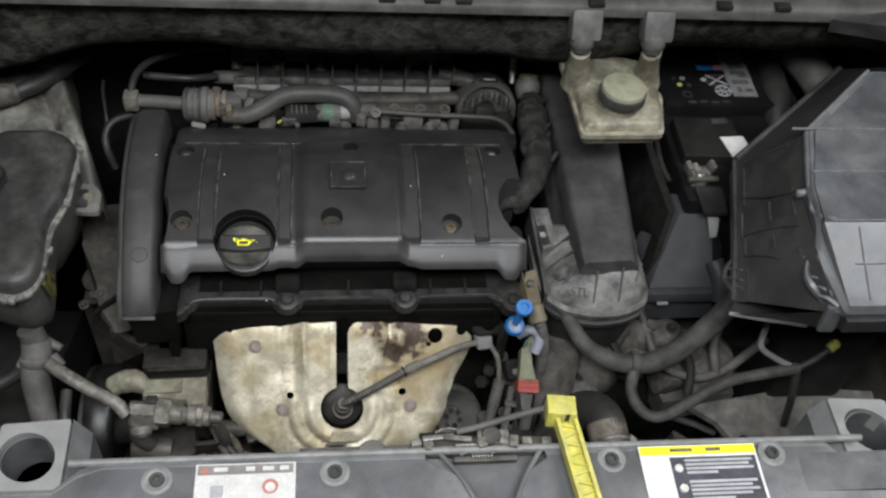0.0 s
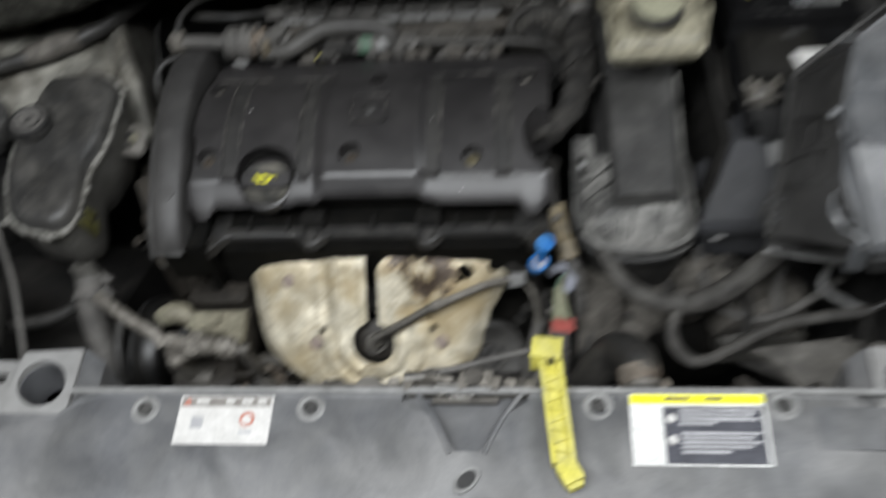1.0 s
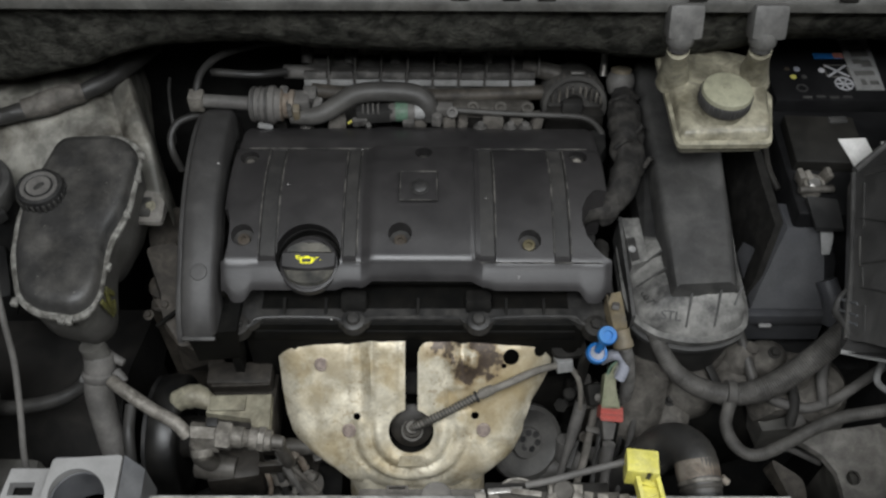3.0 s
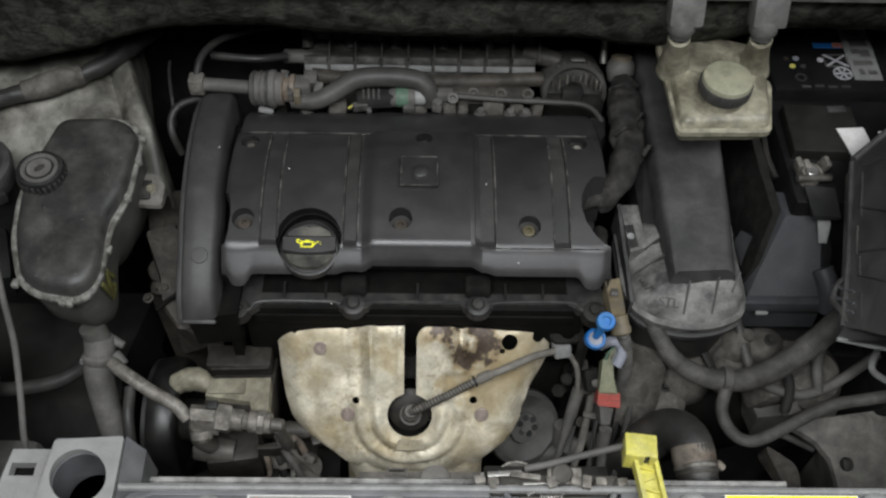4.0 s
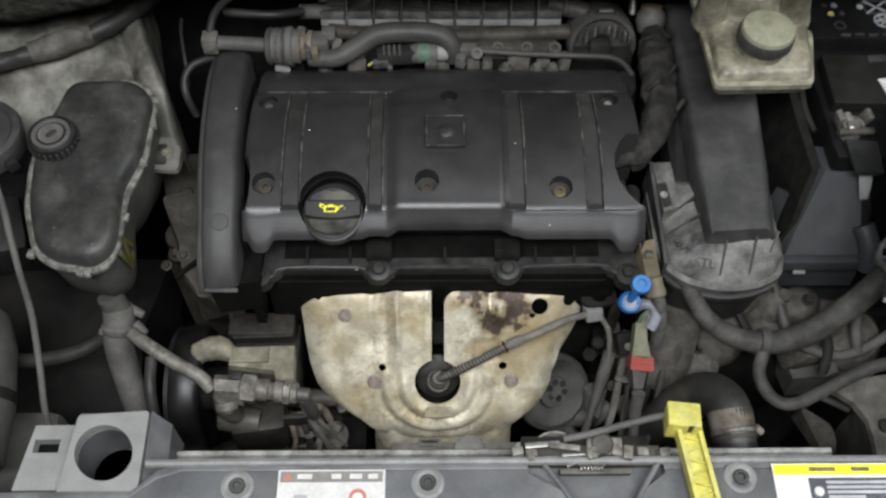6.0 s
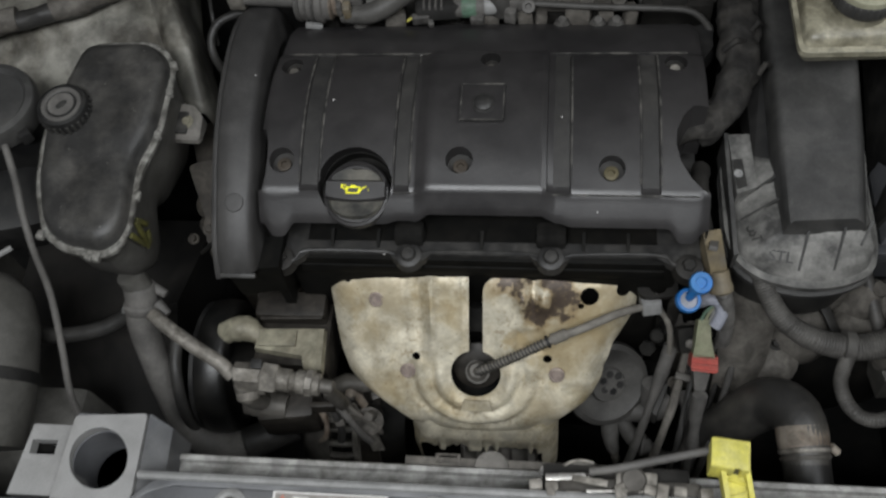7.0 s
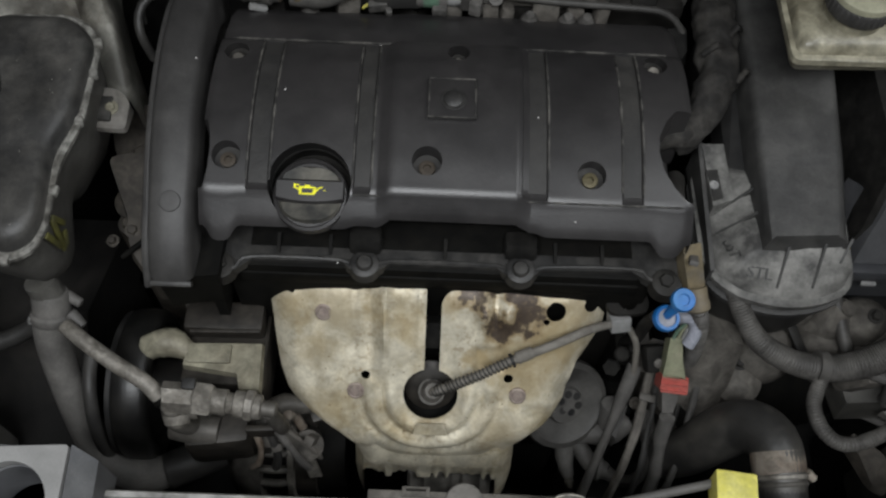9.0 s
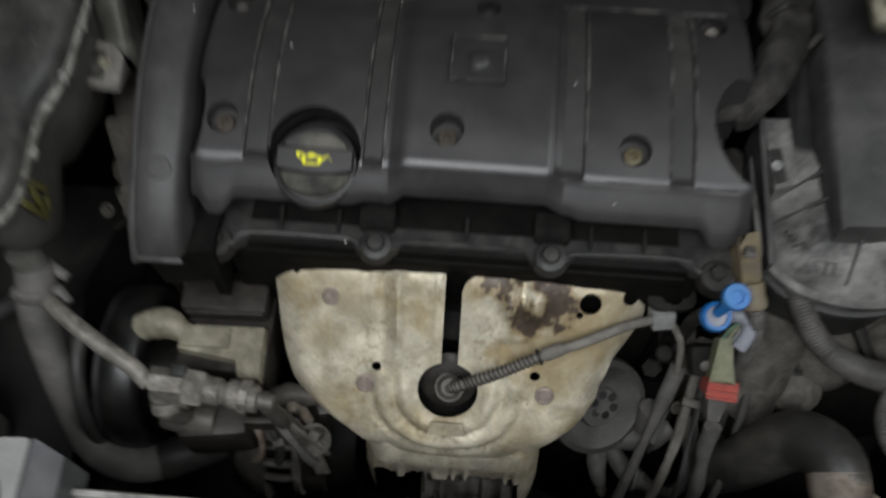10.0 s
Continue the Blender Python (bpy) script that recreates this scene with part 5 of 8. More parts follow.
part("hose", hose([(-0.52, -0.03, 0.70), (-0.47, -0.055, 0.70), (-0.41, -0.050, 0.705), (-0.375, -0.035, 0.715), (-0.362, -0.020, 0.735)], 0.0085), M_HOSED, thin)

acp = thing("refrigerant_pipe", (-0.28, -0.08, 0.70), "dusty aluminium refrigerant pipe with a hexagonal valve joint", "pipe")
part("pipe", hose([(-0.330, -0.050, 0.752), (-0.310, -0.064, 0.750), (-0.280, -0.082, 0.745), (-0.255, -0.095, 0.741), (-0.243, -0.104, 0.730)], 0.0072, seg=16), M_ALU, acp)
body = part("joint_body", rings(bmesh.new(), [[(-0.236, -0.121, 0.727), (-0.238, -0.098, 0.730), (-0.238, -0.094, 0.742), (-0.236, -0.104, 0.752), (-0.234, -0.116, 0.750)], [(-0.208, -0.121, 0.724), (-0.208, -0.098, 0.727), (-0.208, -0.094, 0.739), (-0.208, -0.104, 0.748), (-0.208, -0.116, 0.746)]]), M_ALU, acp)
part("hex_nut", lathe(bmesh.new(), (-0.211, -0.107, 0.737), (1, -0.06, -0.06), [(0, 0.0135), (0.002, 0.0155), (0.015, 0.0155), (0.017, 0.0135)], 6), M_ALU, acp)
part("coupling_ring", lathe(bmesh.new(), (-0.166, -0.110, 0.735), (1, -0.09, -0.06), [(0, 0.0125), (0.001, 0.0138), (0.007, 0.0138), (0.008, 0.0125)], 8), M_ALU, acp)
part("coupling", lathe(bmesh.new(), (-0.196, -0.108, 0.736), (1, -0.08, -0.06), [(0, 0.0115), (0.014, 0.0115), (0.015, 0.0095), (0.020, 0.0095), (0.021, 0.0120), (0.031, 0.0120), (0.032, 0.010), (0.036, 0.010), (0.037, 0.0115), (0.044, 0.0110), (0.045, 0.008)], 20), M_ALU, acp)
part("coupling_cap", lathe(bmesh.new(), (-0.152, -0.112, 0.733), (1, -0.10, -0.06), [(0, 0.0075), (0.012, 0.007), (0.014, 0.004)], 16), M_ALUD, acp)
part("lump", lathe(bmesh.new(), (-0.226, -0.118, 0.726), (0.1, -0.7, -0.4), [(0, 0.012), (0.008, 0.011), (0.012, 0.006)], 14), M_ALU, acp)
part("ring", lathe(bmesh.new(), (-0.150, -0.108, 0.722), (0.2, -0.6, 0.7), [(0, 0.0075), (0.004, 0.0075), (0.004, 0.004), (0.001, 0.004)], 16), M_ALU, acp)
part("clip", box((-0.214, -0.098, 0.748), (0.012, 0.010, 0.008), (10, 0, 0), 0.002), M_BLACK, acp)
part("drop_pipe", hose([(-0.230, -0.112, 0.73), (-0.232, -0.116, 0.705), (-0.225, -0.112, 0.68)], 0.010), M_ALUD, acp)
part("stem", hose([(-0.146, -0.114, 0.728), (-0.142, -0.114, 0.705), (-0.140, -0.112, 0.68)], [0.006, 0.0075, 0.007], seg=14), M_ALUD, acp)

comp = thing("compressor", (-0.21, -0.04, 0.56), "grimy cast compressor body with a pale machined front", "compressor")
part("body", box((-0.200, -0.042, 0.660), (0.078, 0.078, 0.060), (-6, 0, 0), 0.006), M_OILY, comp)
part("face", rings(bmesh.new(), [[(-0.234, -0.041, 0.694), (-0.164, -0.038, 0.692), (-0.161, -0.086, 0.692), (-0.182, -0.086, 0.691), (-0.186, -0.070, 0.692), (-0.236, -0.064, 0.694)], [(-0.233, -0.042, 0.704), (-0.165, -0.039, 0.702), (-0.163, -0.084, 0.701), (-0.181, -0.084, 0.700), (-0.185, -0.069, 0.701), (-0.235, -0.063, 0.703)]]), M_CREAM, comp, "pale machined face")
part("raised_pad", box((-0.212, -0.052, 0.704), (0.040, 0.018, 0.004), (0, 0, 1), 0.0015), M_CREAM, comp)
part("rear_block", box((-0.203, -0.014, 0.692), (0.075, 0.030, 0.034), (0, 0, 0), 0.006), M_OILY, comp)
part("rear_ear", box((-0.232, 0.000, 0.703), (0.020, 0.014, 0.010), (0, 0, 10), 0.003), M_OILY, comp)
part("snout", hose([(-0.230, -0.050, 0.694), (-0.244, -0.044, 0.699), (-0.256, -0.041, 0.700), (-0.268, -0.044, 0.695), (-0.277, -0.052, 0.684)], [0.009, 0.012, 0.0145, 0.0125, 0.007], seg=20, crinkle=0.0035), M_CREAM, comp)
part("lower_casting", box((-0.205, -0.105, 0.640), (0.062, 0.045, 0.060), (0, 0, 8), 0.010), M_OILY, comp)
part("lower_lug", lathe(bmesh.new(), (-0.245, -0.108, 0.665), (1, -0.1, 0), [(0, 0.014), (0.025, 0.016), (0.045, 0.013)], 18), M_ALUD, comp)
part("support_leg", box((-0.20, -0.05, 0.40), (0.05, 0.05, 0.48), bevel=0.006), M_DARK, comp)
part("casting_rib", box((-0.200, -0.030, 0.706), (0.066, 0.004, 0.006), (0, 0, 2), 0.0015), M_OILY, comp)
part("dark_plate", box((-0.160, -0.112, 0.668), (0.030, 0.006, 0.020), (0, 0, 4), 0.002), M_OILY, comp)

pul = thing("drive_pulley", (-0.285, -0.06, 0.55), "black drive pulley with a ribbed belt", "pulley")
part("wheel", lathe(bmesh.new(), (-0.302, -0.055, 0.628), (1, 0, 0), [(0, 0.040), (0.001, 0.070), (0.004, 0.073), (0.016, 0.0745), (0.028, 0.073), (0.032, 0.070), (0.034, 0.066), (0.034, 0.060), (0.026, 0.058), (0.026, 0.030)], 64), M_GLOSS, pul)
part("belt", lathe(bmesh.new(), (-0.306, -0.055, 0.628), (1, 0, 0), [(0, 0.0700), (0.0005, 0.0715), (0.005, 0.0715), (0.0055, 0.0700)], 56), M_BLACK, pul)
part("guard", hose([(-0.322, -0.052, 0.700), (-0.320, -0.085, 0.690), (-0.316, -0.115, 0.660), (-0.312, -0.128, 0.62)], 0.0065), M_HOSED, pul)
part("hub", rod((-0.30, -0.055, 0.628), (-0.20, -0.055, 0.628), 0.025), M_DARK, pul)

alt = thing("alternator", (-0.15, -0.08, 0.45), "grey cast alternator with cooling slots and wiring", "alternator")
# core coloured near black as the shade between the vent bars
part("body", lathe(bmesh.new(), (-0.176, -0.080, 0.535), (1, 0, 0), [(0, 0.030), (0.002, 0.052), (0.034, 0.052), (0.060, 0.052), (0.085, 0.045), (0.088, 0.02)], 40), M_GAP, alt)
part("smooth_end", lathe(bmesh.new(), (-0.215, -0.088, 0.530), (1, 0.0, 0), [(0, 0.020), (0.004, 0.038), (0.014, 0.050), (0.028, 0.055), (0.040, 0.057), (0.041, 0.050)], 40), M_ALUD, alt)
for k in range(6):
    a = math.radians(26 + 17 * k)
    part("vent_bar", hose([(-0.174, -0.080 - 0.0575 * math.cos(a), 0.535 + 0.0575 * math.sin(a)), (-0.158, -0.080 - 0.0585 * math.cos(a), 0.535 + 0.0585 * math.sin(a)), (-0.148, -0.080 - 0.056 * math.cos(a), 0.535 + 0.056 * math.sin(a))], 0.0042, seg=8), M_ALUD, alt)
part("vent_rim", lathe(bmesh.new(), (-0.150, -0.080, 0.535), (1, 0, 0), [(0, 0.050), (0.002, 0.0595), (0.008, 0.0595), (0.010, 0.054)], 40), M_ALU, alt)
part("casing", lathe(bmesh.new(), (-0.142, -0.080, 0.535), (1, 0, 0), [(0, 0.050), (0.002, 0.056), (0.022, 0.055), (0.030, 0.040)], 36), M_OILY, alt)
part("left_lug", rings(bmesh.new(), [[(-0.186, -0.098, 0.62), (-0.160, -0.098, 0.625), (-0.160, -0.085, 0.63), (-0.186, -0.085, 0.625)], [(-0.180, -0.112, 0.59), (-0.162, -0.112, 0.595), (-0.162, -0.095, 0.59), (-0.180, -0.095, 0.585)]]), M_ALUD, alt)
part("lug_block", box((-0.158, -0.100, 0.618), (0.032, 0.022, 0.022), (30, 0, 4), 0.004), M_CASTD, alt)
part("upper_arm", hose([(-0.160, -0.085, 0.650), (-0.145, -0.078, 0.652), (-0.128, -0.078, 0.648), (-0.112, -0.076, 0.642)], [0.009, 0.010, 0.009, 0.006], seg=12, crinkle=0.002), M_ALUD, alt)
part("strut", rings(bmesh.new(), [[(-0.149, -0.099, 0.640), (-0.138, -0.097, 0.640), (-0.138, -0.095, 0.634), (-0.149, -0.097, 0.634)], [(-0.132, -0.117, 0.600), (-0.120, -0.115, 0.600), (-0.120, -0.112, 0.595), (-0.132, -0.114, 0.595)], [(-0.124, -0.129, 0.572), (-0.112, -0.127, 0.572), (-0.112, -0.124, 0.568), (-0.124, -0.126, 0.568)]]), M_ALU, alt, "pale metal strut")
term = part("terminal_cover", lathe(bmesh.new(), (-0.128, -0.092, 0.588), (0.12, -0.52, 0.84), [(0, 0.011), (0.004, 0.014), (0.016, 0.0130), (0.028, 0.0140), (0.031, 0.0130), (0.033, 0.009), (0.033, 0.0)], 28), M_CASTD, alt, "round grey terminal cap")
part("terminal_ring", lathe(bmesh.new(), (-0.1245, -0.1065, 0.612), (0.12, -0.52, 0.84), [(0, 0.0138), (0.001, 0.0155), (0.004, 0.0155), (0.005, 0.0138)], 28), M_CASTD, term)
part("cable", hose([(-0.141, -0.092, 0.655), (-0.138, -0.085, 0.640), (-0.134, -0.088, 0.628), (-0.130, -0.092, 0.62)], 0.0048), M_RUST, alt)
part("plug", box((-0.112, -0.082, 0.636), (0.020, 0.016, 0.014), (10, 0, 20), 0.003), M_OILY, alt)
part("bracket_leg", box((-0.14, -0.06, 0.35), (0.05, 0.05, 0.34), bevel=0.006), M_DARK, alt)
for pts, r, mm in ((((-0.152, -0.104, 0.690), (-0.146, -0.112, 0.668), (-0.138, -0.118, 0.648), (-0.130, -0.124, 0.622), (-0.122, -0.126, 0.60)), 0.0038, M_HOSE), (((-0.152, -0.100, 0.682), (-0.144, -0.104, 0.662), (-0.134, -0.108, 0.643), (-0.120, -0.112, 0.620), (-0.112, -0.116, 0.60)), 0.0032, M_CASTD),
                   (((-0.158, -0.106, 0.664), (-0.152, -0.116, 0.646), (-0.150, -0.124, 0.626), (-0.154, -0.128, 0.606)), 0.0042, M_HOSED), (((-0.170, -0.108, 0.655), (-0.166, -0.118, 0.634), (-0.170, -0.126, 0.612), (-0.178, -0.128, 0.60)), 0.0028, M_RUST)):
    part("lead", hose(pts, r, seg=8, crinkle=0.0012), mm, alt)
for c, sz, rot, mm in (((-0.142, -0.106, 0.668), (0.012, 0.010, 0.014), (20, 10, 30), M_GREASE), ((-0.118, -0.110, 0.640), (0.010, 0.009, 0.016), (30, 0, -25), M_CASTD), ((-0.150, -0.118, 0.640), (0.010, 0.008, 0.012), (35, 0, 15), M_ALUD)):
    part("terminal_block", box(c, sz, rot, 0.0022), mm, alt)

mount = thing("engine_mount", (-0.29, 0.13, 0.52), "dark greasy cast engine mount with bolts", "engine mount")
part("arm", prism(round_outline([(-0.340, 0.190), (-0.255, 0.200), (-0.245, 0.060), (-0.270, 0.030), (-0.330, 0.100)], 0.012), 0.66, lambda x, y: 0.70 + 0.15 * (y - 0.1), 0.008), M_GREASE, mount)
part("upper_arm", prism(round_outline([(-0.343, 0.178), (-0.305, 0.200), (-0.258, 0.200), (-0.254, 0.100), (-0.296, 0.088), (-0.326, 0.112)], 0.012), 0.69, lambda x, y: 0.735 + 0.3 * (y - 0.12), 0.008), M_GREASE, mount)
part("lug", lathe(bmesh.new(), (-0.310, 0.105, 0.70), (0, -0.3, 1), [(0, 0.018), (0.02, 0.016), (0.022, 0.010)], 20), M_GREASE, mount)
part("bolt", bolt((-0.279, 0.075, 0.701), (0, -0.2, 1), 0.007, 0.008), M_GREASE, mount)
part("bolt", bolt((-0.312, 0.082, 0.705), (0.1, -0.2, 1), 0.007, 0.008), M_GREASE, mount)
part("bolt", bolt((-0.300, 0.140, 0.742), (0.1, -0.2, 1), 0.008, 0.008), M_GREASE, mount)
part("wing_plate", prism(round_outline([(-0.322, 0.118), (-0.296, 0.128), (-0.250, 0.120), (-0.246, 0.010), (-0.268, 0.002), (-0.292, 0.030), (-0.300, 0.062)], 0.008), 0.735, lambda x, y: 0.748 + 0.25 * (y - 0.05) - 0.2 * (x + 0.27), 0.004), M_GREASE, mount)
part("bolt", bolt((-0.290, 0.050, 0.750), (0, -0.3, 1), 0.005, 0.005), M_GREASE, mount)
part("stud", bolt((-0.312, 0.046, 0.735), (0, -0.3, 1), 0.004, 0.006), M_GREASE, mount)
part("edge_cable", hose([(-0.296, 0.024, 0.745), (-0.275, 0.036, 0.756), (-0.250, 0.048, 0.765)], 0.0028, seg=8), M_GAP, mount)
part("gusset", rings(bmesh.new(), [[(-0.300, 0.05, 0.60), (-0.240, 0.05, 0.60), (-0.240, 0.16, 0.60)], [(-0.290, 0.04, 0.69), (-0.240, 0.01, 0.69), (-0.240, 0.14, 0.69)]]), M_GREASE, mount)
part("stand", box((-0.29, 0.13, 0.43), (0.09, 0.08, 0.50), bevel=0.01), M_GREASE, mount)

# ---- rear of the engine ----
intake = thing("intake_manifold", (0.0, 0.37, 0.70), "dusty ribbed plastic intake manifold under the cowl", "intake manifold")
part("plenum", box((0.0, 0.365, 0.805), (0.285, 0.085, 0.085), (-12, 0, 0), 0.008), M_INTAKE, intake)
for k in range(9):
    x = -0.126 + 0.0325 * k
    part("ledge", box((x - 0.004, 0.3355 + 0.0008 * (k % 3), 0.8500), (0.0295, 0.026, 0.010), (-20, 0, random.uniform(-1.5, 1.5)), 0.003), M_INTAKE, intake)
    part("ledge_lip", box((x - 0.004, 0.3235, 0.8440), (0.029, 0.004, 0.008), (-10, 0, 0), 0.0015), M_CLIPGREY, intake)
for k in range(9):
    x = -0.112 + 0.0325 * k
    part("rib", box((x, 0.347, 0.860), (0.0020, 0.046, 0.022), (-24, 0, 0), 0.0008), M_INTAKE, intake)
for x in (-0.142, -0.088, -0.030, 0.028, 0.085, 0.139):
    part("post", hose([(x, 0.349, 0.852), (x, 0.368, 0.866), (x, 0.40, 0.878)], [0.007, 0.0085, 0.0085], seg=12), M_INTAKE, intake)
part("back_wall", box((0.0, 0.376, 0.866), (0.285, 0.012, 0.034), (-20, 0, 0), 0.003), M_CASTD, intake)
part("end_pipe", hose([(-0.170, 0.338, 0.848), (-0.150, 0.336, 0.850), (-0.128, 0.336, 0.846)], 0.009, seg=14), M_HOSE, intake)
part("front_rail", hose([(-0.135, 0.318, 0.836), (-0.06, 0.312, 0.832), (0.05, 0.313, 0.832), (0.155, 0.318, 0.834)], 0.0095, seg=14), M_GREASE, intake)
for x in (-0.12, -0.04, 0.04, 0.12):
    part("runner", hose([(x, 0.35, 0.80), (x, 0.30, 0.79), (x, 0.25, 0.76)], 0.020, seg=18), M_DARK, intake)
part("leg", box((0, 0.36, 0.50), (0.2, 0.05, 0.62), bevel=0.01), M_DARK, intake)

rail = thing("fuel_rail", (0.08, 0.275, 0.80), "grey cast fuel rail with injectors behind the cover", "fuel rail")
part("rail", box((0.080, 0.268, 0.853), (0.110, 0.018, 0.018), (-10, 0, 0), 0.005), M_ALUD, rail)
for x in (-0.135, 0.074, 0.110, 0.128):
    part("injector", lathe(bmesh.new(), (x, 0.248, 0.832), (0, -0.2, 1), [(0, 0.008), (0.010, 0.009), (0.014, 0.007), (0.02, 0.004)], 18), M_INTAKE, rail)
for x, sx, sy, sz in ((-0.100, 0.022, 0.018, 0.020), (0.0, 0.018, 0.012, 0.016), (0.036, 0.016, 0.018, 0.024), (0.052, 0.012, 0.020, 0.016), (0.090, 0.026, 0.012, 0.026), (0.118, 0.016, 0.014, 0.018), (0.142, 0.012, 0.016, 0.026)):
    part("plug", box((x, 0.256, 0.842), (sx, sy, sz), (-10, random.uniform(-10, 10), random.uniform(-14, 14)), 0.003), M_CASTD, rail)
for x in (0.065, 0.098, 0.130):
    part("boss", lathe(bmesh.new(), (x, 0.262, 0.858), (0, -0.4, 1), [(0, 0.008), (0.006, 0.0075), (0.006, 0.004), (0.002, 0.003)], 16), M_ALUD, rail)
part("support", box((0.08, 0.27, 0.79), (0.08, 0.012, 0.10), bevel=0.003), M_DARK, rail)

fconn = thing("sensor_connector", (-0.03, 0.255, 0.83), "green and grey wiring connector behind the cover", "connector")
part("shell", box((-0.052, 0.252, 0.860), (0.046, 0.018, 0.018), (-8, 0, 4), 0.004), M_HOSED, fconn)
part("green_body", lathe(bmesh.new(), (-0.036, 0.254, 0.860), (1, 0.05, 0), [(0, 0.009), (0.003, 0.0110), (0.028, 0.0110), (0.031, 0.010)], 20), M_HOSE, fconn)
part("green_band", lathe(bmesh.new(), (-0.028, 0.2545, 0.860), (1, 0.05, 0), [(0, 0.0110), (0.001, 0.0116), (0.014, 0.0116), (0.015, 0.0110)], 20), M_GREEN, fconn, "green band")
part("collar", lathe(bmesh.new(), (-0.005, 0.255, 0.860), (1, 0.05, 0), [(0, 0.009), (0.004, 0.010), (0.010, 0.009), (0.016, 0.006)], 20), M_CLIPGREY, fconn)
part("fine_wire", hose([(-0.075, 0.2445, 0.858), (-0.080, 0.243, 0.856), (-0.084, 0.242, 0.853)], 0.0014, seg=8), M_YELLOW, fconn, "yellow wire end")
for k, (x, y, z, sx, sy, sz) in enumerate(((0.022, 0.246, 0.856, 0.012, 0.010, 0.016), (-0.012, 0.243, 0.853, 0.014, 0.008, 0.010), (-0.070, 0.243, 0.855, 0.018, 0.007, 0.012), (-0.060, 0.241, 0.850, 0.006, 0.008, 0.010))):
    part("latch", box((x, y, z), (sx, sy, sz), (5 * k, 0, 12 * k - 15), 0.002), M_INTAKE, fconn)
for k in range(4):
    part("grip_rib", box((-0.066 + 0.006 * k, 0.2515, 0.868), (0.0022, 0.016, 0.005), (-8, 0, 4), 0.0008), M_HOSE, fconn)

reg = thing("purge_valve", (-0.20, 0.255, 0.84), "dusty cylindrical valve with brass bands on a pipe", "valve")
part("elbow", box((-0.262, 0.258, 0.874), (0.018, 0.018, 0.022), (0, 0, 0), 0.003), M_ALU, reg)
part("pipe", rod((-0.258, 0.258, 0.874), (-0.195, 0.254, 0.873), 0.0082, 0.0082, 18), M_HOSE, reg)
part("body", lathe(bmesh.new(), (-0.199, 0.254, 0.872), (1, -0.02, 0), [(0, 0.015), (0.002, 0.0195), (0.022, 0.0205), (0.024, 0.0225), (0.030, 0.0225), (0.032, 0.0195), (0.038, 0.0195)], 32), M_HOSE, reg)
for k in range(4):
    part("body_groove", lathe(bmesh.new(), (-0.1955 + 0.0075 * k, 0.254, 0.872), (1, -0.02, 0), [(0, 0.0195), (0.0008, 0.0212), (0.0034, 0.0214), (0.0042, 0.0195)], 30), M_INTAKE if k % 2 else M_HOSEM, reg)
part("brass_band", lathe(bmesh.new(), (-0.164, 0.253, 0.872), (1, -0.02, 0), [(0, 0.0185), (0.004, 0.0195), (0.006, 0.0150), (0.012, 0.0150), (0.013, 0.0185), (0.018, 0.0185), (0.020, 0.013)], 28), M_RUST, reg, "brown-stained band")
for k, (x, y, z, sx, sy, sz) in enumerate(((-0.150, 0.238, 0.880, 0.006, 0.016, 0.012), (-0.142, 0.236, 0.876, 0.008, 0.012, 0.018), (-0.128, 0.262, 0.880, 0.016, 0.018, 0.014), (-0.158, 0.264, 0.884, 0.010, 0.010, 0.010), (-0.118, 0.250, 0.878, 0.010, 0.014, 0.006))):
    part("fitting", box((x, y, z), (sx, sy, sz), (8 * k, 0, 10 - 6 * k), 0.002), M_INTAKE if k != 1 else M_TAN, reg)
part("tail", box((-0.138, 0.254, 0.876), (0.022, 0.022, 0.020), (0, 0, 0), 0.004), M_HOSE, reg)
part("tap", box((-0.182, 0.238, 0.852), (0.018, 0.006, 0.006), (0, 25, 15), 0.002), M_CLIPGREY, reg)
part("upper_hose", hose([(-0.263, 0.262, 0.880), (-0.258, 0.285, 0.892), (-0.240, 0.315, 0.893), (-0.20, 0.345, 0.885), (-0.16, 0.37, 0.87)], 0.0046), M_HOSED, reg)
part("rear_hose", hose([(-0.255, 0.315, 0.868), (-0.20, 0.31, 0.868), (-0.165, 0.325, 0.86)], 0.005), M_HOSED, reg)
part("foot", box((-0.175, 0.262, 0.82), (0.03, 0.02, 0.09), bevel=0.003), M_DARK, reg)

fhose = thing("breather_hose", (-0.07, 0.26, 0.84), "thick dusty grey breather hose bending over the connector", "hose")
part("hose", hose([(-0.150, 0.240, 0.866), (-0.125, 0.239, 0.867), (-0.108, 0.242, 0.872), (-0.092, 0.253, 0.876), (-0.070, 0.265, 0.880), (-0.030, 0.268, 0.880), (0.000, 0.266, 0.876), (0.012, 0.259, 0.866), (0.014, 0.256, 0.850)], [0.0085, 0.0105, 0.0115, 0.012, 0.012, 0.012, 0.012, 0.011], seg=20), M_HOSEM, fhose)

pipe = thing("fuel_line", (0.12, 0.25, 0.84), "thin bent fuel line with a connector running behind the cover", "pipe")
part("line", hose([(0.045, 0.256, 0.862), (0.10, 0.252, 0.861), (0.16, 0.250, 0.860), (0.195, 0.249, 0.858), (0.212, 0.245, 0.850), (0.222, 0.238, 0.838)], 0.0034, seg=10), M_HOSEM, pipe)
part("connector", box((0.026, 0.258, 0.862), (0.030, 0.014, 0.013), (-6, 0, -3), 0.003), M_HOSE, pipe)
part("connector_ring", lathe(bmesh.new(), (0.040, 0.249, 0.864), (0, -0.6, 0.8), [(0, 0.0065), (0.006, 0.0065), (0.006, 0.0035), (0.002, 0.003)], 16), M_HOSE, pipe)

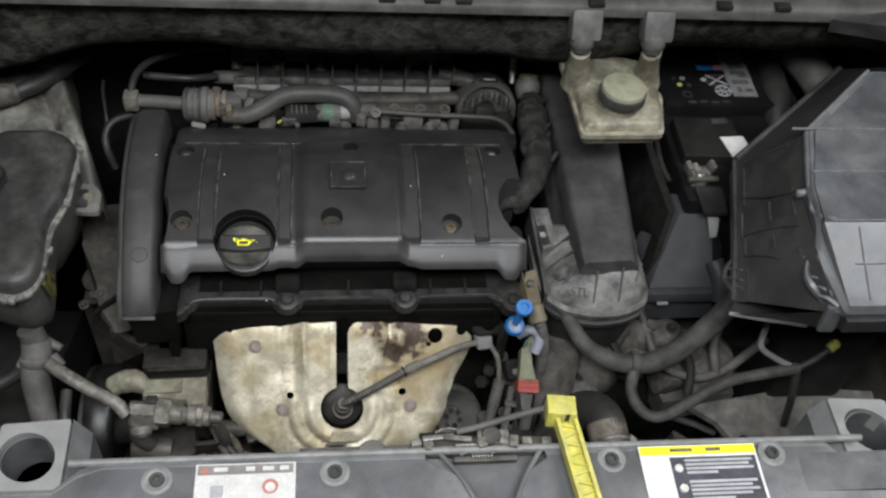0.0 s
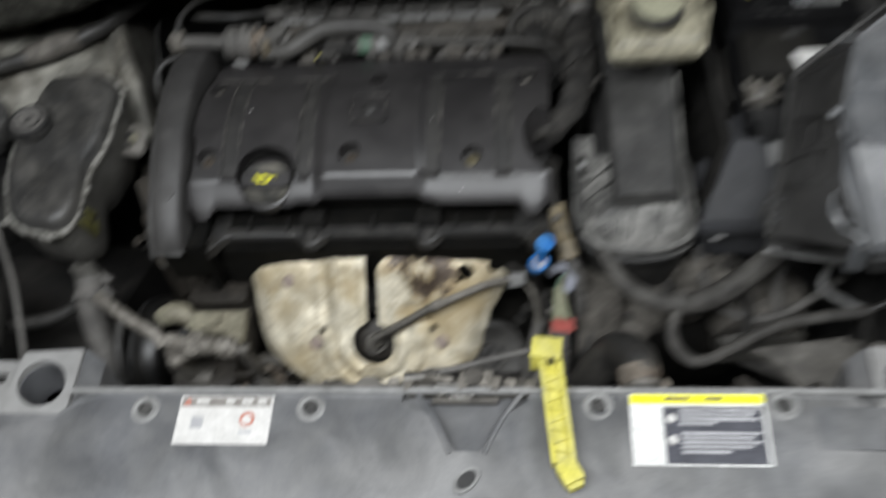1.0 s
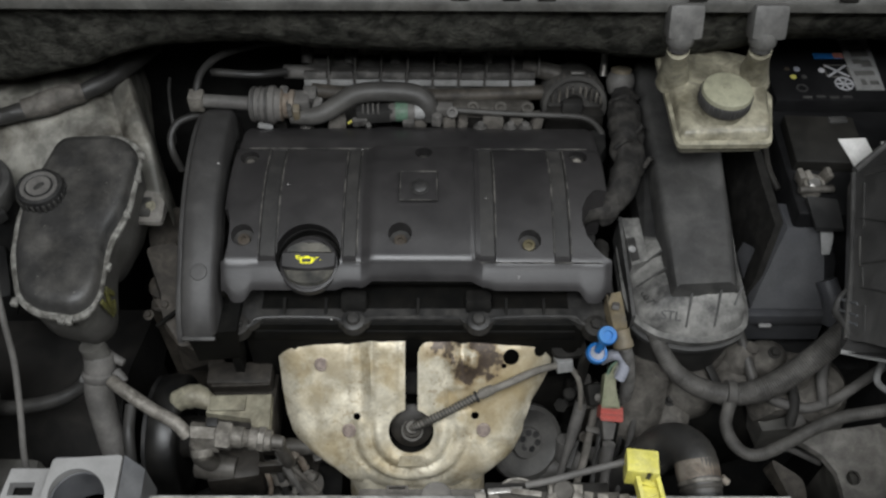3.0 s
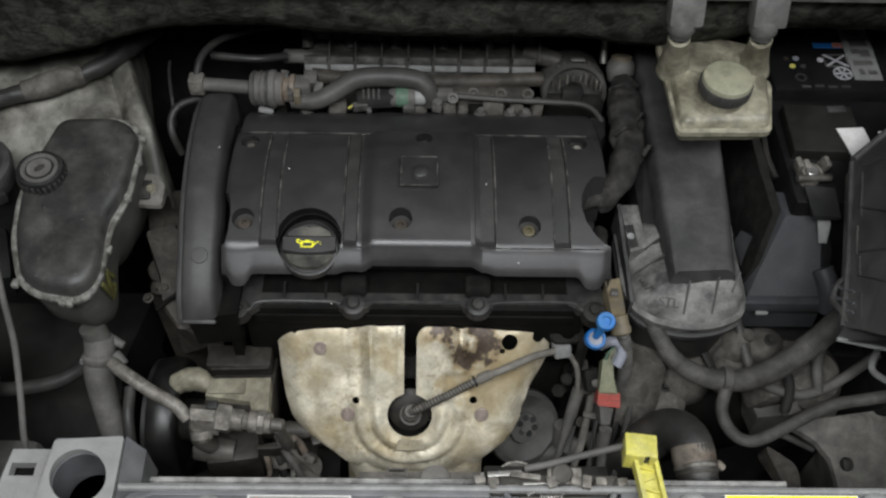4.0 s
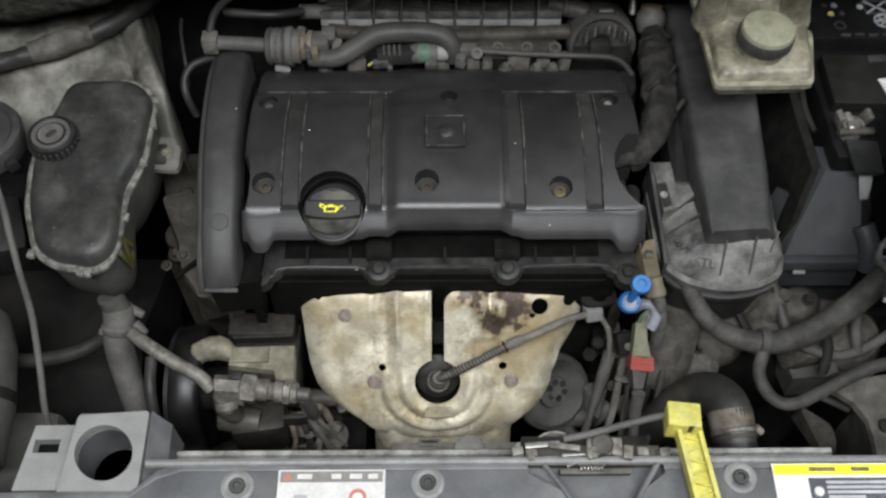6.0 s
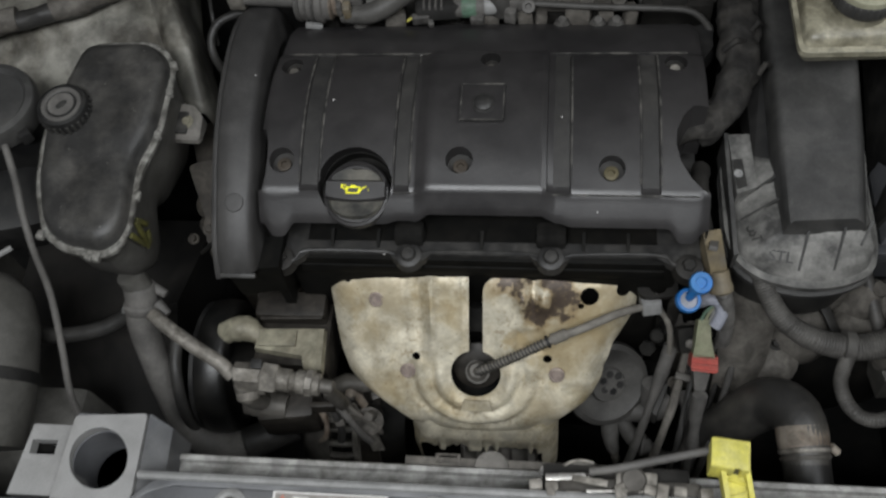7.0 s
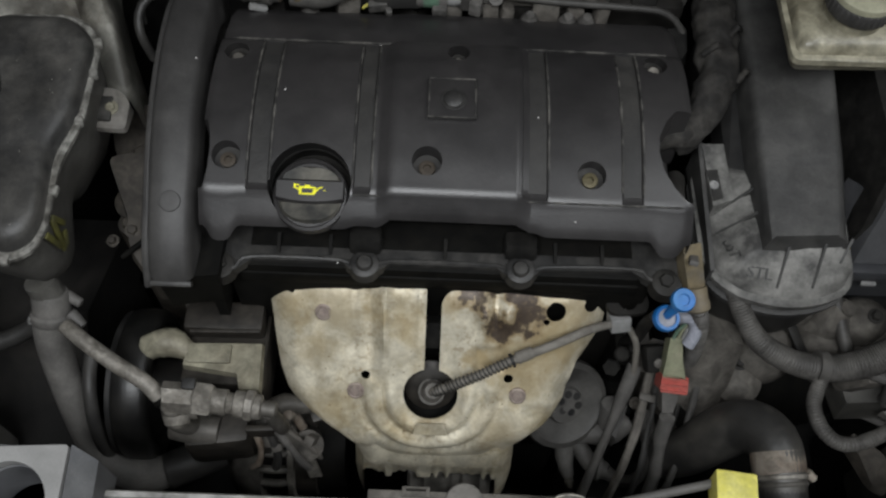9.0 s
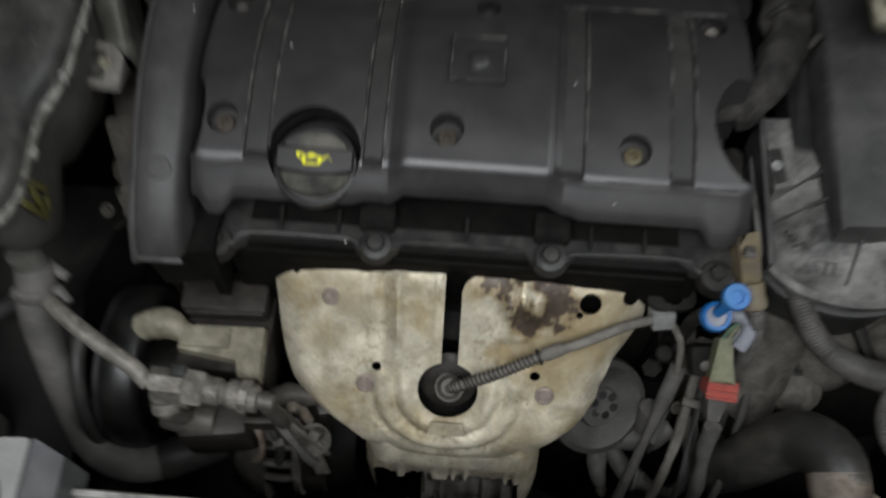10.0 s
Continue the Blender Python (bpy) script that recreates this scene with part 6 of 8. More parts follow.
thr = thing("throttle_body", (0.195, 0.32, 0.78), "dark ribbed throttle housing with a metal clip on top", "throttle")
part("housing", lathe(bmesh.new(), (0.194, 0.345, 0.812), (0, -1, 0.35), [(0, 0.040), (0.045, 0.042), (0.050, 0.040), (0.050, 0.035), (0.040, 0.033), (0.040, 0.0)], 40), M_HOSEM, thr)
part("hood_edge", hose([(0.194 + 0.0365 * math.cos(a), 0.300 + 0.012 * math.sin(a), 0.827 + 0.0345 * math.sin(a)) for a in [math.radians(8 + 16.4 * k) for k in range(11)]], 0.0017, seg=8), M_ALU, thr)
for k in range(15):
    a = math.radians(10 + 11.4 * k)
    part("tooth", box((0.194 + 0.0395 * math.cos(a), 0.304 + 0.014 * math.sin(a), 0.828 + 0.0372 * math.sin(a)), (0.0034, 0.008, 0.0034), (0, -math.degrees(a), 0), 0.0008, 1), M_ALUD, thr)
for k, (dx, h) in enumerate(((-0.029, 0.010), (-0.021, 0.016), (-0.012, 0.012), (-0.005, 0.008), (0.004, 0.008), (0.011, 0.013), (0.018, 0.017), (0.025, 0.013), (0.031, 0.009))):
    zt = 0.827 + 0.93 * math.sqrt(0.0355 ** 2 - dx * dx)
    part("fin", box((0.194 + dx, 0.299, zt - h / 2), (0.0022, 0.008, h), (-14, 0, 2 * (k % 3) - 2), 0.0006, 1), M_ALU if k % 3 else M_ALUD, thr)
part("actuator_box", box((0.190, 0.294, 0.832), (0.026, 0.014, 0.018), (-10, 0, 0), 0.004), M_HOSED, thr)
part("hub", lathe(bmesh.new(), (0.194, 0.306, 0.826), (0, -1, 0.35), [(0, 0.012), (0.010, 0.011), (0.011, 0.006)], 20), M_DARK, thr)
part("metal_clip", box((0.194, 0.312, 0.872), (0.017, 0.006, 0.003), (-20, 0, 0), 0.001), M_STEEL, thr, "bright metal clip")
part("side_stub", hose([(0.13, 0.345, 0.853), (0.155, 0.34, 0.852), (0.175, 0.335, 0.848)], 0.012), M_ALUD, thr)
part("lower_box", box((0.194, 0.295, 0.800), (0.075, 0.02, 0.050), bevel=0.006), M_DARK, thr)
part("bright_pin", rod((0.228, 0.322, 0.858), (0.229, 0.342, 0.885), 0.0045, 0.0045, 12), M_STEEL, thr, "bright steel pin")

bell = thing("intake_duct", (0.24, 0.2, 0.78), "crinkled dark rubber intake duct beside the air box", "duct")
part("duct", hose([(0.246, 0.300, 0.858), (0.246, 0.275, 0.862), (0.242, 0.245, 0.864), (0.243, 0.205, 0.862), (0.240, 0.170, 0.855), (0.230, 0.142, 0.846), (0.214, 0.126, 0.840), (0.200, 0.120, 0.832)], [0.012, 0.0155, 0.0185, 0.0195, 0.0195, 0.0175, 0.0155, 0.0145], seg=36, step=0.003, crinkle=0.0055), M_DUCT, bell, angle=60)
for k in range(5):
    part("collar_rib", box((0.188 + 0.006 * k, 0.113 + 0.0012 * k, 0.838 + 0.0012 * k), (0.0028, 0.010, 0.014), (-20, 0, -20 + 4 * k), 0.001), M_HOSEM, bell)
part("collar", hose([(0.182, 0.112, 0.830), (0.192, 0.118, 0.838), (0.206, 0.121, 0.842), (0.222, 0.126, 0.842)], [0.008, 0.0125, 0.014, 0.011], seg=14, crinkle=0.003), M_DUCT, bell)
part("cap", lathe(bmesh.new(), (0.246, 0.296, 0.854), (0, 0.5, 0.85), [(0, 0.014), (0.010, 0.017), (0.014, 0.0175), (0.022, 0.016), (0.026, 0.013), (0.030, 0.010)], 24), M_HOSE, bell)
part("cap_top", lathe(bmesh.new(), (0.246, 0.306, 0.874), (0, 0.5, 0.85), [(0, 0.012), (0.008, 0.013), (0.010, 0.009)], 20), M_TAN, bell)
for k, (x, y, z, w) in enumerate(((0.246, 0.262, 0.868, 0.036), (0.262, 0.165, 0.862, 0.010), (0.256, 0.205, 0.874, 0.012), (0.236, 0.185, 0.872, 0.022))):
    part("fold", hose([(x - w / 2, y, z), (x, y + 0.004, z + 0.009), (x + w / 2, y + 0.010, z)], 0.0030, seg=8), M_DUCT, bell)
part("flap", prism(round_outline([(0.200, 0.245), (0.226, 0.250), (0.226, 0.215), (0.208, 0.190)], 0.006), 0.825, 0.842, 0.004), M_BLACK, bell)

part("prop", box((0.245, 0.22, 0.80), (0.012, 0.06, 0.08), bevel=0.003), M_BLACK, bell)

# ---- right of the engine ----
res = thing("brake_fluid_reservoir", (0.318, 0.15, 0.84), "yellowed translucent brake fluid reservoir with an olive screw cap", "fluid reservoir")
RO = [(0.268, 0.262), (0.271, 0.120), (0.369, 0.122), (0.384, 0.195), (0.376, 0.208), (0.384, 0.250), (0.350, 0.262), (0.315, 0.268)]
ro = round_outline(RO, 0.008, 4)
part("tub", shell(ro, [(0.008, 0.926), (0.005, 0.934), (0.004, 0.941)]), M_RES, res, angle=50)
part("flange", shell(ro, [(0.003, 0.9385), (-0.001, 0.9395), (-0.001, 0.9455), (0.003, 0.9470)]), M_RES, res, angle=30)
part("lid", shell(ro, [(0.004, 0.9460), (0.007, 0.953), (0.011, 0.9565), (0.030, 0.958)]), M_RES, res, angle=50)
CR = 0.0262
rcap = part("cap", lathe(bmesh.new(), (0.3205, 0.160, 0.966), (0, -0.02, 1), [(0, CR - 0.001), (0.004, CR), (0.017, CR), (0.0195, CR - 0.001), (0.0205, CR - 0.003), (0.0212, 0.0)], 44), M_RESCAP, res, "olive plastic screw cap")
part("skirt", lathe(bmesh.new(), (0.3205, 0.160, 0.967), (0, -0.02, 1), [(0, CR), (0.001, CR + 0.0006), (0.013, CR + 0.0006), (0.014, CR)], 44), M_TIMING, rcap, "dark ribbed skirt")
for i in range(36):
    a = 2 * math.pi * i / 36
    part("rib", box((0.3205 + (CR + 0.0006) * math.cos(a), 0.160 + (CR + 0.0006) * math.sin(a), 0.974), (0.0014, 0.0022, 0.012), (0, 0, math.degrees(a)), 0.0004, 1), M_AIR, rcap)
part("cap_pip", lathe(bmesh.new(), (0.3200, 0.163, 0.9865), (0, -0.02, 1), [(0, 0.0050), (0.0015, 0.0045), (0.002, 0.002)], 16), M_RESCAP, rcap)
part("cap_neck", lathe(bmesh.new(), (0.3205, 0.160, 0.948), (0, -0.02, 1), [(0, 0.024), (0.020, 0.0235)], 30), M_RES, res)
for x, e in ((0.279, -0.008), (0.366, -0.010)):
    part("fixing_horn", hose([(x, 0.212, 0.948), (x + e * 0.4, 0.208, 0.968), (x + e, 0.196, 0.998), (x + e * 1.3, 0.190, 1.012)], [0.0185, 0.0150, 0.0120, 0.0115], seg=18), M_RES, res)
part("gusset", prism([(0.330, 0.225), (0.356, 0.200), (0.362, 0.225), (0.350, 0.235)], 0.952, lambda x, y: 0.960 + 0.5 * max(0, x - 0.335), 0.002), M_RES, res)
part("stem", rod((0.33, 0.24, 0.84), (0.33, 0.22, 0.93), 0.02), M_DARK, res)
part("pedal_cylinder", rod((0.33, 0.23, 0.83), (0.33, 0.47, 0.86), 0.022), M_DARK, res)

for x in (0.268, 0.352):
    clip = thing("cowl_clip", (x, 0.19, 1.0), "grey plastic clip post hanging from the cowl edge", "clip", group="cowl clips")
    part("post", box((x + 0.002, 0.200, 1.041), (0.036, 0.026, 0.036), (-28, 0, 0), 0.006), M_POST, clip)
    part("nose", lathe(bmesh.new(), (x, 0.194, 1.034), (0, -0.25, -1), [(0, 0.0125), (0.006, 0.0145), (0.014, 0.0140), (0.018, 0.0105)], 22), M_POST, clip)
    part("bush", lathe(bmesh.new(), (x, 0.190, 1.018), (0, -0.2, -1), [(0, 0.011), (0.005, 0.011)], 22), M_TIMING, clip)

air = thing("air_box", (0.30, 0.08, 0.66), "dusty black air filter box with finned bowl and flat duct", "air box")
DZ = [(-0.02, 0.0), (0.022, 0.828), (0.24, 0.868)]
part("duct", rings(bmesh.new(), [
    [(0.276, 0.0215, 0.792), (0.276, 0.020, 0.820), (0.280, 0.023, 0.8275), (0.284, 0.026, 0.8285), (0.338, 0.030, 0.8275), (0.343, 0.026, 0.8265), (0.3475, 0.024, 0.819), (0.348, 0.0255, 0.792)],
    [(0.2735, 0.10, 0.800), (0.2735, 0.10, 0.836), (0.277, 0.10, 0.8425), (0.281, 0.10, 0.8435), (0.341, 0.10, 0.8435), (0.346, 0.10, 0.8425), (0.351, 0.10, 0.836), (0.3515, 0.10, 0.80)],
    [(0.271, 0.20, 0.810), (0.271, 0.20, 0.853), (0.275, 0.20, 0.8605), (0.279, 0.20, 0.8615), (0.344, 0.20, 0.8615), (0.349, 0.20, 0.8605), (0.353, 0.20, 0.853), (0.3535, 0.20, 0.81)],
    [(0.266, 0.33, 0.82), (0.266, 0.33, 0.868), (0.270, 0.33, 0.876), (0.275, 0.33, 0.877), (0.347, 0.33, 0.877), (0.352, 0.33, 0.876), (0.356, 0.33, 0.868), (0.3565, 0.33, 0.82)]]), M_AIR, air, angle=50)
part("side_channel", rings(bmesh.new(), [[(0.352, 0.03, 0.78), (0.361, 0.03, 0.78), (0.359, 0.03, 0.800), (0.352, 0.03, 0.800)], [(0.355, 0.22, 0.80), (0.364, 0.22, 0.80), (0.362, 0.22, 0.825), (0.355, 0.22, 0.825)]]), M_AIRB, air)
part("left_shoulder", rings(bmesh.new(), [[(0.258, 0.100, 0.775), (0.276, 0.100, 0.785), (0.276, 0.24, 0.80), (0.252, 0.24, 0.79)], [(0.260, 0.104, 0.800), (0.276, 0.100, 0.806), (0.274, 0.24, 0.83), (0.255, 0.24, 0.815)]]), M_BLACK, air)
BO = [(0.2335, 0.125), (0.2345, 0.040), (0.241, 0.012), (0.262, -0.006), (0.300, -0.0155), (0.335, -0.011), (0.362, 0.002), (0.369, 0.030), (0.369, 0.125)]
bo = round_outline(BO, 0.016, 4)
part("bowl", shell(bo, [(0.012, 0.690), (0.006, 0.735), (0.006, 0.758)]), M_HOSED, air)
part("lower_rim", shell(bo, [(0.006, 0.754), (-0.002, 0.755), (-0.003, 0.763), (0.002, 0.765)]), M_AIR, air)
part("rim_gap", shell(bo, [(0.004, 0.762), (0.004, 0.772)]), M_GAP, air)
part("rim", shell(bo, [(0.004, 0.769), (-0.0015, 0.770), (-0.0025, 0.778), (0.002, 0.7815)]), M_AIRB, air)


def ramp_z(x, y):
    """The bowl's top, rising from its rim to the duct."""
    e = min(max(0.0, (y + 0.012) / 0.034), 1.0)
    f = min(max(0.0, (x - 0.236) / 0.034), 1.0)
    g = min(max(0.0, (0.368 - x) / 0.016), 1.0)
    return 0.780 + 0.034 * min(e, max(f, 0.10), g) ** 0.9


part("bowl_top", shell(bo, [(0.001, 0.7785), (0.003, 0.7815), (0.007, ramp_z), (0.014, ramp_z), (0.022, ramp_z), (0.032, ramp_z), (0.045, ramp_z)]), M_AIRB, air, angle=60)
for a, b in (((0.278, 0.082), (0.243, 0.068)), ((0.278, 0.056), (0.245, 0.048)), ((0.299, 0.026), (0.293, -0.004)), ((0.330, 0.026), (0.324, -0.003)), ((0.353, 0.030), (0.345, 0.014))):
    a, b = Vector((*a, 0)), Vector((*b, 0))
    w = Vector((-(b - a).y, (b - a).x, 0)).normalized() * 0.0011
    part("fin", rings(bmesh.new(), [[a + s * w * 1.6 + Vector((0, 0, 0.785)), a + s * w + Vector((0, 0, 0.822)), b + s * w + Vector((0, 0, ramp_z(b.x, b.y) + 0.001)), b + s * w * 1.6 + Vector((0, 0, 0.775))] for s in (1, -1)]), M_AIR, air)
part("latch_plate", prism([(0.2355, 0.135), (0.257, 0.136), (0.261, 0.074), (0.2405, 0.066)], 0.790, lambda x, y: 0.806 + 0.06 * (y - 0.08), 0.002), M_AIRB, air, "dust-whitened latch plate")
part("latch_patch", prism([(0.238, 0.106), (0.248, 0.107), (0.251, 0.076), (0.241, 0.072)], 0.804, lambda x, y: 0.8072 + 0.06 * (y - 0.08), 0.0015), M_HOSED, air)
part("latch_screw", lathe(bmesh.new(), (0.243, 0.089, 0.8075), (0, -0.1, 1), [(0, 0.0042), (0.0015, 0.0042), (0.0015, 0.0022), (0.0005, 0.002)], 16), M_CLIPGREY, air)
part("outer_wall", prism([(0.2325, 0.135), (0.2365, 0.135), (0.2405, 0.012), (0.2365, 0.010)], 0.765, lambda x, y: 0.790 + 0.17 * max(0.0, y - 0.02), 0.0), M_AIR, air)


def moulded(text, at, size, turn):
    """Raised moulded letters as a mesh."""
    curve = bpy.data.curves.new("letters", "FONT")
    curve.body, curve.size, curve.extrude = text, size, 0.0006
    curve.align_x, curve.align_y = "CENTER", "CENTER"
    ob = bpy.data.objects.new("letters", curve)
    scene.collection.objects.link(ob)
    bpy.context.view_layer.update()
    mesh = bpy.data.meshes.new_from_object(ob.evaluated_get(bpy.context.evaluated_depsgraph_get()))
    bm = bmesh.new()
    bm.from_mesh(mesh)
    bpy.data.objects.remove(ob)
    bmesh.ops.transform(bm, verts=bm.verts, matrix=pose(*at, *turn))
    return bm


part("moulded_letters", moulded("STL", (0.276, 0.0045, ramp_z(0.276, 0.0045) + 0.0016), 0.0145, (32, 0, -8)), M_AIR, air, "moulded letters STL")
part("moulded_letters", moulded("UST", (0.2535, 0.028, ramp_z(0.2535, 0.028) + 0.0018), 0.0140, (10, -24, -82)), M_AIR, air, "moulded letters UST")
part("stand", box((0.30, 0.10, 0.45), (0.06, 0.06, 0.52), bevel=0.006), M_DARK, air)

bat = thing("car_battery", (0.52, 0.23, 0.64), "black car battery with warning stickers and white label", "battery")
part("case", box((0.525, 0.247, 0.745), (0.205, 0.285, 0.215), (0, 0, 0), 0.006), M_BATT, bat)
part("lid", box((0.522, 0.325, 0.862), (0.190, 0.120, 0.020), (0, 0, 0), 0.004), M_BATT, bat)
part("hold_down", box((0.472, 0.206, 0.858), (0.082, 0.076, 0.020), (0, 0, -2), 0.004), M_BATTOP, bat)
part("white_label", prism([(0.486, 0.204), (0.518, 0.206), (0.524, 0.150), (0.494, 0.158)], 0.8675, 0.8690), M_WHITE, bat, "white paper label")
part("silver_sticker", prism([(0.529, 0.380), (0.566, 0.380), (0.562, 0.283), (0.528, 0.283)], 0.872, 0.8732), M_CLIPGREY, bat, "silver sticker with dark print")
for x, y, w, h in ((0.545, 0.368, 0.020, 0.010), (0.548, 0.350, 0.022, 0.014), (0.541, 0.333, 0.010, 0.008), (0.552, 0.330, 0.012, 0.012), (0.545, 0.312, 0.024, 0.008), (0.540, 0.296, 0.006, 0.010), (0.553, 0.295, 0.010, 0.006)):
    part("sticker_bar", box((x, y, 0.8735), (w, h, 0.0006), (0, 0, 3), 0), M_POST, bat)
part("blue_sticker", prism([(0.491, 0.349), (0.526, 0.349), (0.526, 0.340), (0.491, 0.340)], 0.872, 0.8730), M_BLUE, bat, "blue sticker")
part("orange_mark", prism([(0.515, 0.349), (0.527, 0.349), (0.527, 0.340), (0.515, 0.340)], 0.8731, 0.8737), M_REDINK, bat)
for x, y, r, mm in ((0.464, 0.320, 0.0040, M_BLUEPALE), (0.457, 0.306, 0.0038, M_YELLOW), (0.452, 0.320, 0.0032, M_RUSTD), (0.470, 0.306, 0.0034, M_AIR), (0.494, 0.318, 0.0040, M_INKGREY)):
    part("round_mark", lathe(bmesh.new(), (x, y, 0.8720), (0, 0, 1), [(0, r), (0.0008, r)], 16), mm, bat)
part("ring_mark", lathe(bmesh.new(), (0.463, 0.286, 0.8719), (0, 0, 1), [(0, 0.0072), (0.0010, 0.0072), (0.0010, 0.0045), (0, 0.0045)], 22), M_AIR, bat)
for r in (38, -38):
    part("symbol_bar", box((0.513, 0.317, 0.8725), (0.034, 0.0026, 0.0007), (0, 0, r), 0), M_INKGREY, bat)
for dx, dy, sx, sy in ((0, 0.0105, 0.030, 0.0018), (0, -0.0105, 0.030, 0.0018), (0.0140, 0, 0.0018, 0.021), (-0.0140, 0, 0.0018, 0.021)):
    part("symbol_frame", box((0.513 + dx, 0.317 + dy, 0.8724), (sx, sy, 0.0006), (0, 0, 0), 0), M_HOSE, bat)
part("round_symbol", lathe(bmesh.new(), (0.516, 0.294, 0.8719), (0, 0, 1), [(0, 0.0115), (0.0010, 0.0115), (0.0010, 0.0095), (0, 0.0095)], 24), M_INKGREY, bat)
for r in (0, 60, 120):
    part("symbol_bar", box((0.516, 0.294, 0.8723), (0.019, 0.0024, 0.0007), (0, 0, r), 0), M_INKGREY, bat)
for k in range(4):
    part("text_bar", box((0.466 + 0.016 * k, 0.2705 + 0.001 * (k % 2), 0.8722), (0.011, 0.004, 0.0006), bevel=0), M_AIR, bat)
for k in range(4):
    part("text_bar", box((0.545 + 0.011 * k, 0.205, 0.8540), (0.0045, 0.020, 0.0006), (0, 0, -8), 0), M_WHITE, bat)
part("cover_tab", box((0.494, 0.236, 0.868), (0.022, 0.010, 0.004), (0, 0, 4), 0.0015), M_AIR, bat)
part("side_strap", hose([(0.415, 0.24, 0.84), (0.412, 0.19, 0.835), (0.418, 0.16, 0.83)], 0.004, seg=8), M_DARK, bat)

clamp = thing("battery_clamp", (0.45, 0.15, 0.853), "tarnished battery terminal clamp on the battery", "battery clamp")
part("ring", lathe(bmesh.new(), (0.452, 0.150, 0.853), (0, -0.1, 1), [(0, 0.0120), (0.016, 0.0115), (0.016, 0.0085), (0.004, 0.008)], 22), M_ALU, clamp)
part("post", lathe(bmesh.new(), (0.452, 0.150, 0.853), (0, -0.1, 1), [(0, 0.008), (0.017, 0.0072), (0.018, 0.006)], 18), M_STEEL, clamp)
for dx, h in ((-0.013, 0.020), (0.014, 0.022), (-0.004, 0.014)):
    part("jaw", box((0.452 + dx, 0.158, 0.862 + h / 4), (0.007, 0.014, h), (8, dx * 900, 10), 0.0025), M_ALU, clamp)
part("bolt", rod((0.434, 0.140, 0.866), (0.472, 0.142, 0.866), 0.0042, None, 12), M_ALUD, clamp)
part("strap", rings(bmesh.new(), [[(0.442, 0.135, 0.862), (0.475, 0.130, 0.862), (0.475, 0.128, 0.856), (0.442, 0.132, 0.856)], [(0.448, 0.100, 0.850), (0.478, 0.098, 0.850), (0.478, 0.097, 0.846), (0.448, 0.098, 0.846)]]), M_BLACK, clamp)
part("cable_lug", rings(bmesh.new(), [[(0.456, 0.128, 0.856), (0.470, 0.126, 0.856), (0.470, 0.124, 0.852), (0.456, 0.126, 0.852)], [(0.459, 0.104, 0.834), (0.473, 0.104, 0.834), (0.473, 0.100, 0.832), (0.459, 0.100, 0.832)], [(0.462, 0.092, 0.818), (0.471, 0.092, 0.818), (0.471, 0.088, 0.816), (0.462, 0.088, 0.816)]]), M_CLIPGREY, clamp)

clamp.location += Vector((-0.010, -0.012, 0.0))

tray = thing("battery_tray", (0.43, 0.10, 0.60), "grey-black plastic battery tray with a sloping front", "battery tray")
part("front_wall", rings(bmesh.new(), [[(0.380, 0.038, 0.700), (0.475, 0.038, 0.700), (0.50, 0.12, 0.700), (0.380, 0.12, 0.70)], [(0.380, 0.040, 0.762), (0.470, 0.040, 0.762), (0.50, 0.12, 0.762), (0.380, 0.12, 0.762)], [(0.392, 0.062, 0.785), (0.462, 0.064, 0.785), (0.49, 0.12, 0.785), (0.390, 0.13, 0.785)], [(0.417, 0.104, 0.829), (0.458, 0.104, 0.829), (0.48, 0.13, 0.829), (0.414, 0.14, 0.829)]]), M_TRAY, tray, angle=25)
stations = [((0.371, 0.052, 0.750), (0.383, 0.064, 0.786)), ((0.380, 0.105, 0.745), (0.4035, 0.108, 0.829)), ((0.383, 0.160, 0.760), (0.398, 0.165, 0.838)), ((0.386, 0.240, 0.775), (0.394, 0.245, 0.846)), ((0.390, 0.36, 0.78), (0.396, 0.36, 0.850))]
# side wall darker than the front: the gap's shade is in its colour
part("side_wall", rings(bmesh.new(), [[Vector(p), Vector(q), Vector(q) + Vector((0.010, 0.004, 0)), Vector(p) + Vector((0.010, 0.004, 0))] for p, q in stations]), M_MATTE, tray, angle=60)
part("ledge", box((0.42, 0.036, 0.752), (0.106, 0.012, 0.018), bevel=0.003), M_TRAY, tray)
part("bright_clip", box((0.398, 0.027, 0.746), (0.014, 0.004, 0.004), bevel=0.001), M_CLIPGREY, tray, "bright clip edge")
part("ear", hose([(0.462, 0.060, 0.79), (0.470, 0.040, 0.775), (0.474, 0.028, 0.752)], 0.012), M_TRAY, tray)
part("base", box((0.49, 0.17, 0.60), (0.24, 0.30, 0.12), bevel=0.01), M_BLACK, tray)
part("stand", box((0.49, 0.17, 0.37), (0.10, 0.10, 0.36), bevel=0.01), M_BLACK, tray)

# fuse and control unit box
fuse = thing("fuse_box", (0.53, 0.03, 0.74), "tall smoky plastic fuse box with a scuffed shiny ribbed lid", "fuse box")
FT = [(0.488, 0.047), (0.600, 0.150), (0.70, 0.150), (0.70, -0.170), (0.515, -0.165), (0.462, -0.166), (0.447, -0.115), (0.4585, -0.040)]
FB = [(0.461, 0.106), (0.640, 0.255), (0.70, 0.26), (0.70, -0.10), (0.515, -0.10), (0.414, -0.080), (0.428, -0.030), (0.436, 0.000)]


